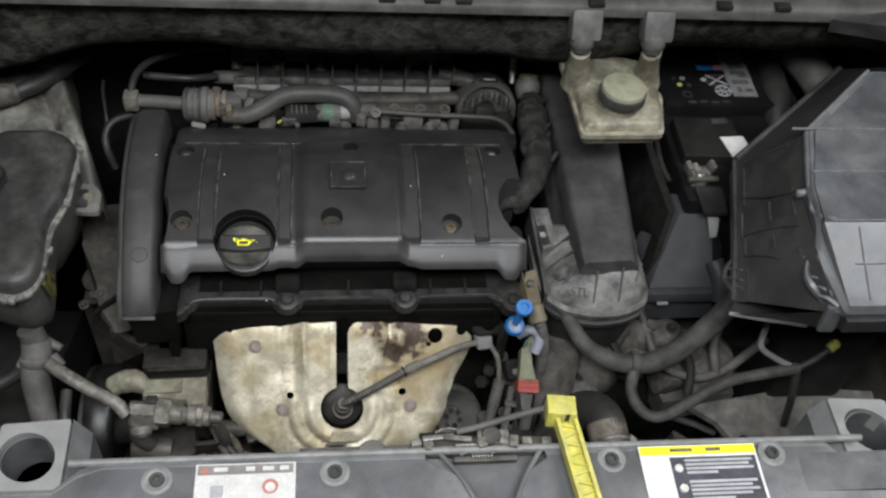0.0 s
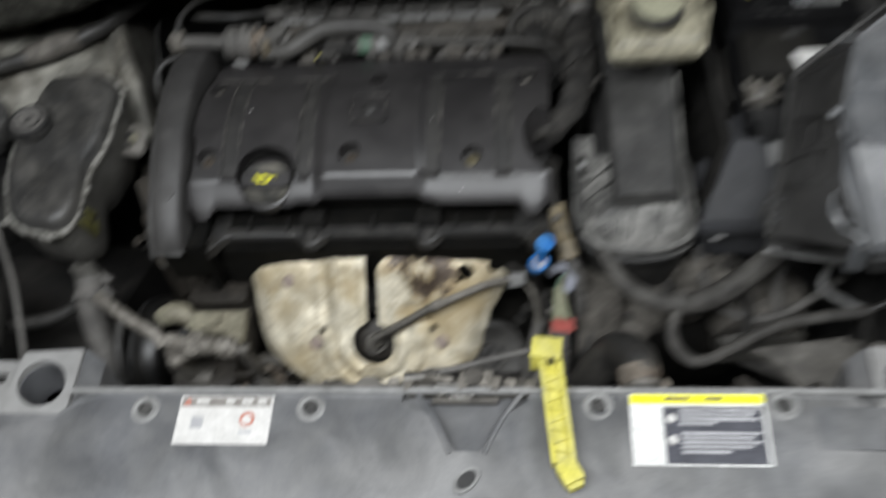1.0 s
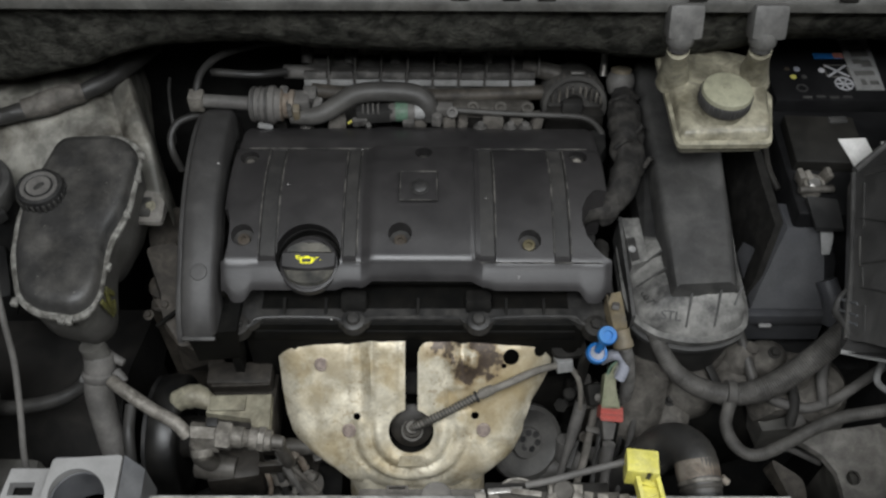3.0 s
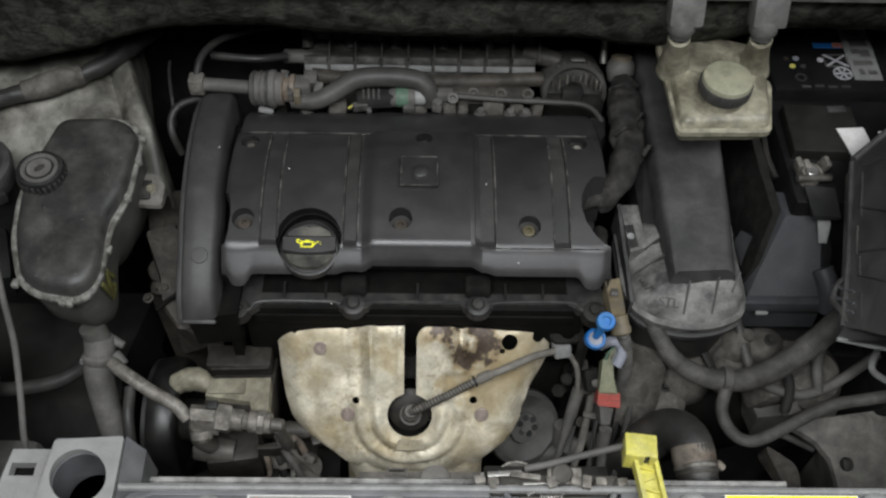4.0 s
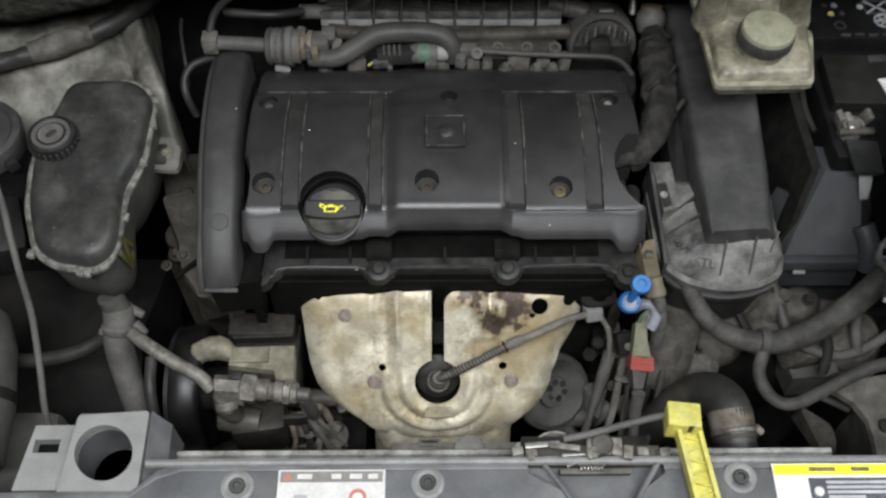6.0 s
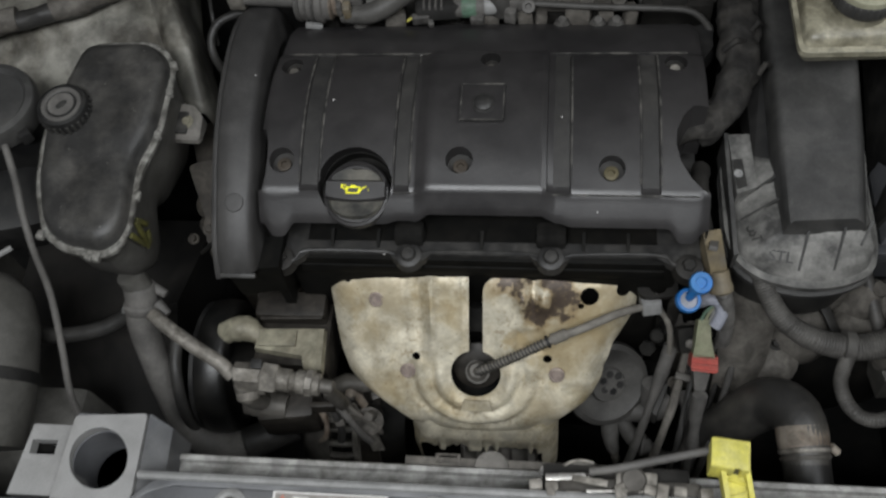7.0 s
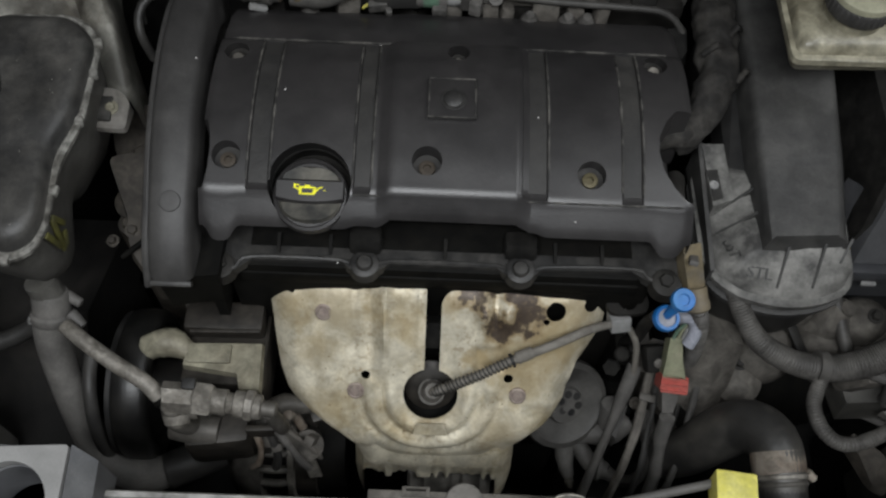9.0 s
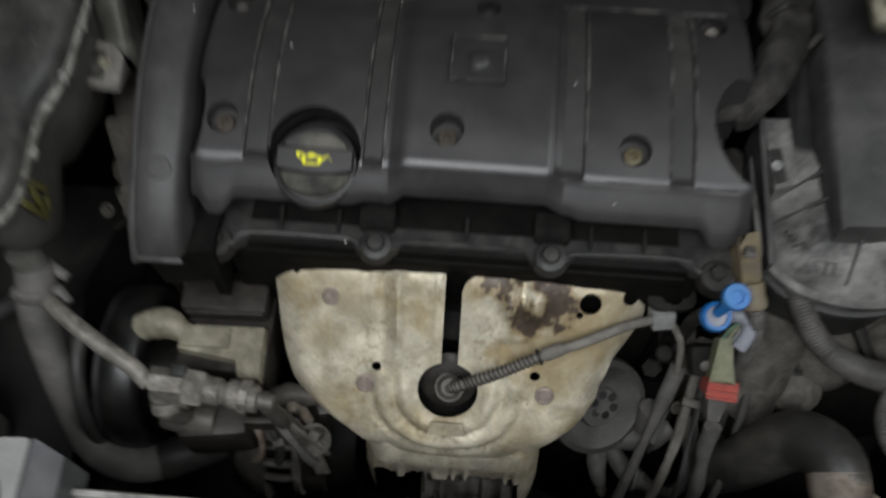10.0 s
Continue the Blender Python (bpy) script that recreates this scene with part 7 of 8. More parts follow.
def slanted(k, dz=0.0):
    return [(a[0] + (b[0] - a[0]) * k, a[1] + (b[1] - a[1]) * k, (0.885 + 0.16 * (a[1] + 0.1)) * (1 - k) + k * (1.012 if b[1] > -0.14 else 0.978) + dz) for a, b in zip(FB, FT)]


part("lower_wall", rings(bmesh.new(), [[(x, y, z - 0.022) for x, y, z in slanted(0.0)], slanted(0.0)]), M_FUSED, fuse, angle=30)
part("side_wall", rings(bmesh.new(), [slanted(0.0), slanted(0.10), slanted(0.12, 0.002), slanted(0.97)]), M_FUSED, fuse, angle=30)
BL = [Vector(p) for p in ((0.461, 0.106, 0.918), (0.436, 0.0, 0.901), (0.428, -0.030, 0.8962), (0.414, -0.080, 0.8882))]
TL = [Vector(p) for p in ((0.488, 0.047, 1.012), (0.4585, -0.040, 1.012), (0.447, -0.115, 1.012), (0.462, -0.166, 0.978))]


def on_wall(s, k):
    """A place on the inner side wall: s from its rear to its front, k from its foot to the lid."""
    f = s * 3
    i = min(int(f), 2)
    f -= i
    return BL[i].lerp(BL[i + 1], f).lerp(TL[i].lerp(TL[i + 1], f), k) + Vector((-0.0012, -0.0004, 0.0006))


for (s0, k0), (s1, k1) in (((0.38, 0.14), (0.50, 0.86)), ((0.43, 0.14), (0.62, 0.14)), ((0.05, 0.14), (0.22, 0.14)), ((0.26, 0.84), (0.43, 0.84)), ((0.64, 0.80), (0.76, 0.80)), ((0.76, 0.16), (0.93, 0.16)), ((0.02, 0.14), (0.02, 0.8)), ((0.18, 0.10), (0.30, 0.92)), ((0.62, 0.12), (0.72, 0.74)), ((0.27, 0.52), (0.38, 0.52)), ((0.50, 0.52), (0.62, 0.52)), ((0.25, 0.10), (0.40, 0.10))):
    part("wall_rib", hose([on_wall(s0, k0), on_wall((s0 + s1) / 2, (k0 + k1) / 2), on_wall(s1, k1)], 0.0011, seg=6), M_AIR, fuse)


def lid_z(y):
    return 1.022 if y > -0.088 else 1.022 - 0.50 * (-0.088 - y)


def lid_loop(d, dz, ym=None):
    out = []
    for x, y in FT2:
        v = Vector((x - 0.58, y + 0.0)).normalized() * d
        out.append((x - v.x, y - v.y, lid_z(y - v.y) + dz))
    return out


FT2 = round_outline([(0.488, 0.047), (0.600, 0.150), (0.70, 0.150), (0.70, -0.088), (0.70, -0.170), (0.515, -0.166), (0.468, -0.166), (0.458, -0.140), (0.447, -0.112), (0.452, -0.088), (0.459, -0.040)], 0.005, 2)
lid = thing("ribbed_cover", (0.58, 0.0, 1.0), "scuffed shiny smoky plastic cover on the fuse box", "cover")
part("rim", rings(bmesh.new(), [lid_loop(0.002, -0.016), lid_loop(-0.002, -0.012), lid_loop(-0.002, -0.004), lid_loop(0.003, 0.0)]), M_FUSE, lid, angle=30)
LT = [(0.494, 0.042), (0.602, 0.142), (0.696, 0.142), (0.696, -0.088), (0.457, -0.088), (0.464, -0.040)]
part("top_face", prism(LT, 1.016, 1.0235, 0.001), M_FUSE, lid)
part("front_face", rings(bmesh.new(), [[(0.457, -0.0885, 1.0225), (0.696, -0.0885, 1.0225), (0.696, -0.0885, 1.015), (0.457, -0.0885, 1.015)], [(0.470, -0.163, 0.9855), (0.696, -0.166, 0.9855), (0.696, -0.166, 0.978), (0.470, -0.163, 0.978)]]), M_FUSE, lid)
for y in (0.045, -0.020, -0.088):
    part("lid_rib", box((0.582, y, 1.0238), (0.225, 0.0022, 0.0025), bevel=0.0008), M_LIDRIB, lid)
part("lid_rib", box((0.585, -0.126, 1.0042), (0.205, 0.0024, 0.003), (26, 0, 0), 0.0008), M_LIDRIB, lid)
for x in (0.492, 0.522, 0.565):
    part("lid_rib", box((x, -0.126, 1.0042), (0.0022, 0.072, 0.0025), (26.5, 0, 0), 0.0008), M_LIDRIB, lid)
for pts in (((0.490, 0.048, 1.020), (0.545, 0.099, 1.020), (0.600, 0.150, 1.020)), ((0.490, 0.048, 1.018), (0.476, 0.006, 1.018), (0.461, -0.038, 1.018)), ((0.459, -0.050, 1.017), (0.455, -0.072, 1.017), (0.470, -0.088, 1.024))):
    part("pale_edge", hose(pts, 0.0026, seg=8), M_LIDRIB, lid)
part("notch_tab", box((0.456, -0.041, 1.014), (0.016, 0.006, 0.006), (0, 0, 10), 0.0015), M_LIDRIB, lid)
part("front_edge", box((0.58, -0.172, 0.970), (0.23, 0.010, 0.018), (0, 0, 0), 0.003), M_BLACK, lid)
catch = part("catch", hose([(0.452, -0.104, 0.998), (0.444, -0.112, 0.990), (0.442, -0.124, 0.982), (0.449, -0.138, 0.976), (0.458, -0.150, 0.968)], [0.002, 0.0026, 0.0032, 0.0034, 0.003], seg=8, crinkle=0.002), M_FUSE, lid, "broken smoky catch")
for k in range(5):
    y = -0.106 - 0.0095 * k
    part("catch_finger", hose([(0.442 + 0.0015 * k, y, 0.990 - 0.003 * k), (0.451 + 0.001 * k, y - 0.006, 0.993 - 0.003 * k), (0.463, y - 0.014, 0.991 - 0.003 * k)], [0.0008, 0.0022, 0.0026], seg=6), M_FUSE if k % 2 else M_LIDRIB, catch)
part("catch_leg", box((0.461, -0.160, 0.962), (0.017, 0.006, 0.032), (-8, 2, 0), 0.002), M_FUSE, catch)
catch2 = part("catch", hose([on_wall(0.64, -0.02), on_wall(0.72, -0.12), on_wall(0.82, -0.14), on_wall(0.90, -0.04), on_wall(0.97, 0.02)], [0.002, 0.0035, 0.0045, 0.004, 0.002], seg=10, crinkle=0.002), M_AIR, fuse, "broken side catch")
for s in (0.72, 0.80, 0.86):
    part("catch_finger", hose([on_wall(s, -0.16), on_wall(s + 0.02, -0.02), on_wall(s + 0.03, 0.08)], [0.0012, 0.002, 0.0012], seg=8), M_FUSE, catch2)
part("corner_seam", hose([on_wall(0.0, -0.01), on_wall(0.33, -0.01), on_wall(0.66, -0.01), on_wall(1.0, -0.01)], 0.0026, seg=8), M_AIR, fuse)
part("rear_seam", hose([(0.461, 0.108, 0.920), (0.55, 0.180, 0.932), (0.64, 0.256, 0.942)], 0.004, seg=8), M_AIR, fuse)
part("foot_lip", hose([(0.4135, -0.0815, 0.868), (0.445, -0.090, 0.869), (0.495, -0.101, 0.870)], 0.0024, seg=8), M_CLIPGREY, fuse)
part("front_wall", rings(bmesh.new(), [[(0.415, -0.081, 0.866), (0.52, -0.103, 0.866), (0.70, -0.103, 0.866), (0.70, -0.07, 0.866)], [(0.462, -0.160, 0.972), (0.52, -0.160, 0.972), (0.70, -0.160, 0.972), (0.70, -0.12, 0.972)]]), M_FUSED, fuse)
part("stand", box((0.60, 0.0, 0.48), (0.10, 0.10, 0.58), bevel=0.01), M_BLACK, fuse)

rear_hose = thing("heater_hose", (0.62, 0.33, 0.75), "thick grey hoses behind the battery", "hose")
part("hose", hose([(0.585, 0.20, 0.80), (0.592, 0.28, 0.86), (0.60, 0.36, 0.865), (0.60, 0.46, 0.85)], 0.019, seg=20), M_HOSED, rear_hose)
part("hose", hose([(0.70, 0.28, 0.83), (0.65, 0.32, 0.885), (0.63, 0.38, 0.885), (0.63, 0.46, 0.86)], 0.024, seg=20), M_HOSE, rear_hose)

corner = thing("wing_bracket", (0.62, 0.22, 1.0), "grey body bracket at the cowl's corner", "bracket")
part("bracket", rings(bmesh.new(), [[(0.56, 0.20, 1.055), (0.70, 0.12, 1.09), (0.74, 0.22, 1.075)], [(0.565, 0.205, 1.035), (0.70, 0.13, 1.06), (0.74, 0.24, 1.05)]]), M_AIR, corner)

# ---- dipstick, connector and looms ----
dip = thing("dipstick", (0.192, -0.037, 0.74), "blue plastic dipstick handle with two discs", "dipstick")
part("upper_disc", lathe(bmesh.new(), (0.1985, -0.0345, 0.818), (0.05, -0.30, 0.95), [(0, 0.006), (0.003, 0.0098), (0.008, 0.0102), (0.010, 0.0092), (0.010, 0.005), (0.0085, 0.0045)], 30), M_BLUE, dip)
part("stem", rod((0.1925, -0.037, 0.795), (0.1985, -0.036, 0.819), 0.0042, 0.0046, 14), M_BLUE, dip)
part("lower_disc", lathe(bmesh.new(), (0.1915, -0.038, 0.790), (0.1, -0.30, 0.95), [(0, 0.009), (0.002, 0.0116), (0.006, 0.0116), (0.008, 0.0105), (0.008, 0.008), (0.005, 0.0078)], 30), M_BLUE, dip)
part("pale_insert", lathe(bmesh.new(), (0.1915, -0.038, 0.7915), (0.1, -0.30, 0.95), [(0, 0.0082), (0.0045, 0.0082), (0.005, 0.006)], 24), M_BLUEPALE, dip)
part("tube", hose([(0.186, -0.034, 0.785), (0.186, -0.024, 0.75), (0.19, -0.01, 0.68), (0.19, 0.02, 0.60)], 0.006), M_DARK, dip)

tan = thing("coil_connector", (0.222, 0.005, 0.74), "tan plastic plug beside the dipstick, dusty", "connector")
part("body", rings(bmesh.new(), [[(0.204, 0.016, 0.800), (0.221, 0.020, 0.800), (0.226, -0.008, 0.775), (0.212, -0.012, 0.775)], [(0.203, 0.014, 0.826), (0.219, 0.018, 0.826), (0.228, -0.006, 0.796), (0.213, -0.010, 0.796)]]), M_TAN, tan)
part("collar", lathe(bmesh.new(), (0.2215, -0.006, 0.790), (0.18, -0.75, -0.65), [(0, 0.0095), (0.012, 0.0100), (0.014, 0.0112), (0.020, 0.0112), (0.022, 0.009)], 20), M_TAN, tan)
part("latch", box((0.2135, 0.006, 0.818), (0.008, 0.022, 0.005), (-38, 0, -14), 0.0015), M_HOSE, tan)
part("lead", hose([(0.226, -0.020, 0.778), (0.233, -0.026, 0.755), (0.238, -0.030, 0.72), (0.240, -0.032, 0.68), (0.240, -0.02, 0.62), (0.24, 0.0, 0.58)], 0.0072, ribs=0.0010, pitch=0.0034), M_LOOM, tan)

con = thing("loom_connector", (0.218, -0.05, 0.64), "olive loom connector with a red locking clip", "connector")
part("shell", rings(bmesh.new(), [[(0.209, -0.034, 0.742), (0.220, -0.034, 0.742), (0.221, -0.028, 0.728), (0.208, -0.028, 0.728)], [(0.208, -0.046, 0.728), (0.222, -0.048, 0.728), (0.223, -0.040, 0.712), (0.208, -0.038, 0.712)], [(0.206, -0.062, 0.712), (0.228, -0.064, 0.710), (0.229, -0.054, 0.694), (0.206, -0.052, 0.696)]]), M_OLIVE, con)
part("red_clip", rings(bmesh.new(), [[(0.206, -0.059, 0.715), (0.230, -0.061, 0.713), (0.231, -0.048, 0.692), (0.206, -0.046, 0.694)], [(0.205, -0.069, 0.704), (0.231, -0.072, 0.702), (0.232, -0.059, 0.683), (0.205, -0.057, 0.685)]]), M_RED, con, "faded red locking clip")
for k in range(3):
    part("clip_rib", box((0.2175, -0.0625 - 0.0045 * k, 0.7125 - 0.0045 * k), (0.0245, 0.0018, 0.003), (45, 0, -5), 0.0005), M_RED, con)
part("tail", rings(bmesh.new(), [[(0.208, -0.070, 0.700), (0.224, -0.072, 0.698), (0.224, -0.062, 0.682), (0.208, -0.060, 0.684)], [(0.211, -0.084, 0.682), (0.221, -0.084, 0.682), (0.221, -0.076, 0.670), (0.211, -0.076, 0.670)]]), M_HOSE, con)
for k, (dx, mm) in enumerate(((-0.005, M_GREEN), (-0.001, M_OLIVE), (0.003, M_CLIPGREY), (0.006, M_OLIVE), (0.009, M_GREEN))):
    part("wire", hose([(0.216 + dx, -0.036, 0.736), (0.219 + dx, -0.030, 0.748), (0.224 + dx * 0.5, -0.024, 0.752)], 0.0016, seg=6), mm, con)
part("lilac_sleeve", hose([(0.205, -0.022, 0.752), (0.216, -0.022, 0.762), (0.226, -0.024, 0.760), (0.229, -0.032, 0.750), (0.224, -0.040, 0.740)], 0.0062, seg=14), M_BLUEPALE, con, "pale lilac sleeve")
part("taped_loom", hose([(0.217, -0.086, 0.675), (0.216, -0.100, 0.650), (0.215, -0.118, 0.630), (0.212, -0.14, 0.60), (0.205, -0.17, 0.56)], [0.0075, 0.006, 0.0065, 0.006, 0.006], seg=12, crinkle=0.002), M_HOSE, con)

sens = thing("lambda_sensor", (-0.006, -0.07, 0.66), "lambda sensor with sprung cable, set in the heat shield", "sensor")
part("body", lathe(bmesh.new(), (-0.0055, -0.066, 0.664), (0.04, -0.32, 0.95), [(0, 0.0125), (0.010, 0.0125), (0.010, 0.0095), (0.018, 0.0095), (0.020, 0.0105), (0.026, 0.0100), (0.028, 0.0075), (0.036, 0.007)], 22), M_ALUD, sens)
part("hex", lathe(bmesh.new(), (-0.0055, -0.067, 0.666), (0.04, -0.32, 0.95), [(0, 0.0125), (0.007, 0.0125)], 6), M_GREASE, sens)
CAB = [(-0.0045, -0.077, 0.692), (-0.0030, -0.079, 0.701), (0.010, -0.077, 0.709), (0.036, -0.070, 0.722), (0.064, -0.060, 0.734), (0.102, -0.046, 0.742), (0.135, -0.029, 0.740), (0.164, -0.016, 0.731)]
part("cable_sleeve", hose(CAB, [0.0040, 0.0040, 0.0040, 0.0040, 0.0042, 0.0044, 0.0040, 0.0038], seg=14), M_BRAID, sens)
sp = smooth_path(CAB[1:5], 0.0012)
bm = bmesh.new()
loops = []
uu = Vector((0, 0, 1))
for i, p in enumerate(sp):
    d = (sp[min(i + 1, len(sp) - 1)] - sp[max(i - 1, 0)]).normalized()
    uu = (uu - d * uu.dot(d)).normalized()
    ww = d.cross(uu)
    a = i * 2 * math.pi / 3.0
    r = 0.0068
    loops.append((p, uu.copy(), ww, d))
hel = []
for i in range((len(sp) - 1) * 4):
    k, f = divmod(i, 4)
    f /= 4
    p0, u0, w0, d0 = loops[k]
    p1, u1, w1, d1 = loops[k + 1]
    c = p0.lerp(p1, f)
    a = (k + f) * 2 * math.pi / 3.0
    hel.append(c + (u0.lerp(u1, f) * math.cos(a) + w0.lerp(w1, f) * math.sin(a)) * 0.0048)
sl = []
for i, c in enumerate(hel):
    t = (hel[min(i + 1, len(hel) - 1)] - hel[max(i - 1, 0)]).normalized()
    a1 = t.orthogonal().normalized() if i == 0 else (a1 - t * a1.dot(t)).normalized()
    b1 = t.cross(a1)
    sl.append([c + a1 * (0.0007 * math.cos(q)) + b1 * (0.0007 * math.sin(q)) for q in (0, 1.257, 2.513, 3.77, 5.027)])
part("spring", rings(bm, sl), M_HOSED, sens, "dark steel coil spring")
part("spring_end", lathe(bmesh.new(), (0.065, -0.0597, 0.7343), (0.9, 0.35, 0.25), [(0, 0.0066), (0.0025, 0.0066), (0.003, 0.005)], 18), M_BLACK, sens)
part("sleeve_end", lathe(bmesh.new(), (0.070, -0.0575, 0.7358), (0.9, 0.35, 0.2), [(0, 0.0058), (0.014, 0.0056), (0.016, 0.0046)], 18), M_BRAID, sens)
part("clip", box((0.1655, -0.014, 0.730), (0.019, 0.018, 0.015), (-30, 0, 10), 0.002), M_CLIPGREY, sens, "pale cable clip")
part("tail", hose([(0.172, -0.014, 0.726), (0.182, -0.022, 0.715), (0.188, -0.030, 0.695), (0.190, -0.045, 0.66)], 0.0032), M_BRAID, sens)

eye = thing("lifting_eye", (0.172, 0.0, 0.70), "dark steel lifting eye beside the heat shield", "bracket")
ey = part("plate", prism(round_outline([(0.152, 0.014), (0.190, 0.014), (0.192, -0.012), (0.152, -0.014)], 0.012), 0.738, 0.744), M_DARK, eye)
cut(ey, lathe(bmesh.new(), (0.172, 0.000, 0.70), (0, 0, 1), [(0, 0.009), (0.1, 0.009)], 24))
part("stem", box((0.175, 0.015, 0.70), (0.03, 0.008, 0.09), bevel=0.002), M_DARK, eye)

idl = thing("idler_pulley", (0.135, -0.05, 0.55), "dusty grey disc wheel with slotted hub, behind the shield", "pulley")
IN = Vector((0.35, -0.62, 0.70))
part("disc", lathe(bmesh.new(), (0.126, -0.050, 0.610), IN, [(0, 0.046), (0.008, 0.048), (0.014, 0.046), (0.016, 0.040), (0.013, 0.036), (0.011, 0.020), (0.016, 0.018), (0.017, 0.0)], 44), M_HOSEM, idl)
iu, iw, idd = axis_frame(IN)
for k in range(6):
    a = k * math.pi / 3
    c = Vector((0.128, -0.046, 0.610)) + idd * 0.0165 + (iu * math.cos(a) + iw * math.sin(a)) * 0.010
    part("slot", lathe(bmesh.new(), c, IN, [(0, 0.0042), (0.002, 0.0042)], 10), M_BLACK, idl)
part("axle", rod((0.128, -0.046, 0.61), (0.10, 0.04, 0.55), 0.02), M_DARK, idl)

# lower hoses and metal brackets beside the shield
low = thing("water_outlet", (0.16, -0.09, 0.50), "dusty cast water outlet with branching stubs", "pipe")
part("casting", hose([(0.200, -0.060, 0.582), (0.178, -0.072, 0.580), (0.155, -0.072, 0.578), (0.138, -0.082, 0.568), (0.137, -0.100, 0.560), (0.141, -0.112, 0.554)], [0.010, 0.014, 0.013, 0.011, 0.010, 0.006], seg=18, crinkle=0.0015), M_HOSE, low)
part("nipple", lathe(bmesh.new(), (0.141, -0.110, 0.555), (0.15, -0.9, -0.5), [(0, 0.0050), (0.006, 0.0045), (0.007, 0.0055), (0.010, 0.0050), (0.014, 0.003)], 12), M_ALU, low)
part("arm", hose([(0.148, -0.080, 0.572), (0.156, -0.094, 0.570), (0.164, -0.104, 0.568), (0.173, -0.108, 0.568)], [0.008, 0.009, 0.009, 0.010], seg=16), M_HOSE, low)
part("collar", lathe(bmesh.new(), (0.168, -0.107, 0.569), (0.8, -0.2, 0.0), [(0, 0.009), (0.001, 0.0125), (0.004, 0.0125), (0.005, 0.010), (0.010, 0.009)], 18), M_HOSE, low)
part("loop", hose([(0.176, -0.108, 0.568), (0.186, -0.114, 0.563), (0.198, -0.117, 0.560), (0.210, -0.114, 0.563), (0.219, -0.105, 0.568), (0.222, -0.092, 0.574), (0.222, -0.075, 0.582), (0.216, -0.05, 0.59)], [0.0075, 0.0065, 0.0062, 0.0065, 0.0075, 0.009, 0.010, 0.010], seg=14), M_HOSE, low)
part("stub", lathe(bmesh.new(), (0.177, -0.067, 0.596), (-0.05, 0.30, 0.9), [(0, 0.0105), (0.030, 0.0100), (0.032, 0.0095), (0.033, 0.0)], 20), M_HOSE, low)
part("tapered_web", prism([(0.172, -0.052), (0.196, -0.052), (0.182, -0.088), (0.174, -0.084)], 0.585, lambda x, y: 0.615 + 0.3 * (y + 0.06), 0.002), M_HOSEM, low)
# foot in the near-black that stands for deep shade
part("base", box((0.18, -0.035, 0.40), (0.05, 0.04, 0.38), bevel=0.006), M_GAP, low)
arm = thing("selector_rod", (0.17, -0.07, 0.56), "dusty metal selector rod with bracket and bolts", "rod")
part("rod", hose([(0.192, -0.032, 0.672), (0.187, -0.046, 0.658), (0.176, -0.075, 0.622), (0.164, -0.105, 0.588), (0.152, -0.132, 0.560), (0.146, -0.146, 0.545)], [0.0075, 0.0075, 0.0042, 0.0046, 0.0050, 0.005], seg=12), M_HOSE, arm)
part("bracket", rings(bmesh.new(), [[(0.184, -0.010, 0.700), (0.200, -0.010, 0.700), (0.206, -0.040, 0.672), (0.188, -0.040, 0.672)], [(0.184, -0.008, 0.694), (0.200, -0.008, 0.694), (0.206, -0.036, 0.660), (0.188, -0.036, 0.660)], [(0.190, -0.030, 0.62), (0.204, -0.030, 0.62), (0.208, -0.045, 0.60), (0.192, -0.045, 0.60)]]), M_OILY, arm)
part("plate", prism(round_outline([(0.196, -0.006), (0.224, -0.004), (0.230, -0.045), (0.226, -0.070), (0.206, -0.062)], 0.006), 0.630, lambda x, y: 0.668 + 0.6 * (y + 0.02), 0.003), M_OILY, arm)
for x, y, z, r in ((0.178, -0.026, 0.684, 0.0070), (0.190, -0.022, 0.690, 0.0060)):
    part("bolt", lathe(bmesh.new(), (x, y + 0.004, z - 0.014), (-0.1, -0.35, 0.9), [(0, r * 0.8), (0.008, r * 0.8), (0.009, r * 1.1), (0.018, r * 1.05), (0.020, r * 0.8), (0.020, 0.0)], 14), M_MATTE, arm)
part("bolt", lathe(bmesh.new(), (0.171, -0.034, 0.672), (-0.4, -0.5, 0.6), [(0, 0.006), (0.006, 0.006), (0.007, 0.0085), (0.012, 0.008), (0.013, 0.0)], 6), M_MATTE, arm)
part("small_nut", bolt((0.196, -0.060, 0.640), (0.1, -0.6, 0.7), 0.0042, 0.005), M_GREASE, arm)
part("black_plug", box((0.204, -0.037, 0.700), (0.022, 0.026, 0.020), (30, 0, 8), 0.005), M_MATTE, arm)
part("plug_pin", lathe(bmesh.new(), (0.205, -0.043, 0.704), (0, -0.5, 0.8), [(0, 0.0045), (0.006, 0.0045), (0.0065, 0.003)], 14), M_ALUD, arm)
# post in the same painted shade
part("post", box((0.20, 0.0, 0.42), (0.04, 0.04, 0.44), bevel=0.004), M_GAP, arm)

cast = thing("gearbox_housing", (0.33, 0.03, 0.30), "dusty cast gearbox housing with ribs below the air box", "gearbox")
# bell near black: shade below the dusty castings, put into its colour
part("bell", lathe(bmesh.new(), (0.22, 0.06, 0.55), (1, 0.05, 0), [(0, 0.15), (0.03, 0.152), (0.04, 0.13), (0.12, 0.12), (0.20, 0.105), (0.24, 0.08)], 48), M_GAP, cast)
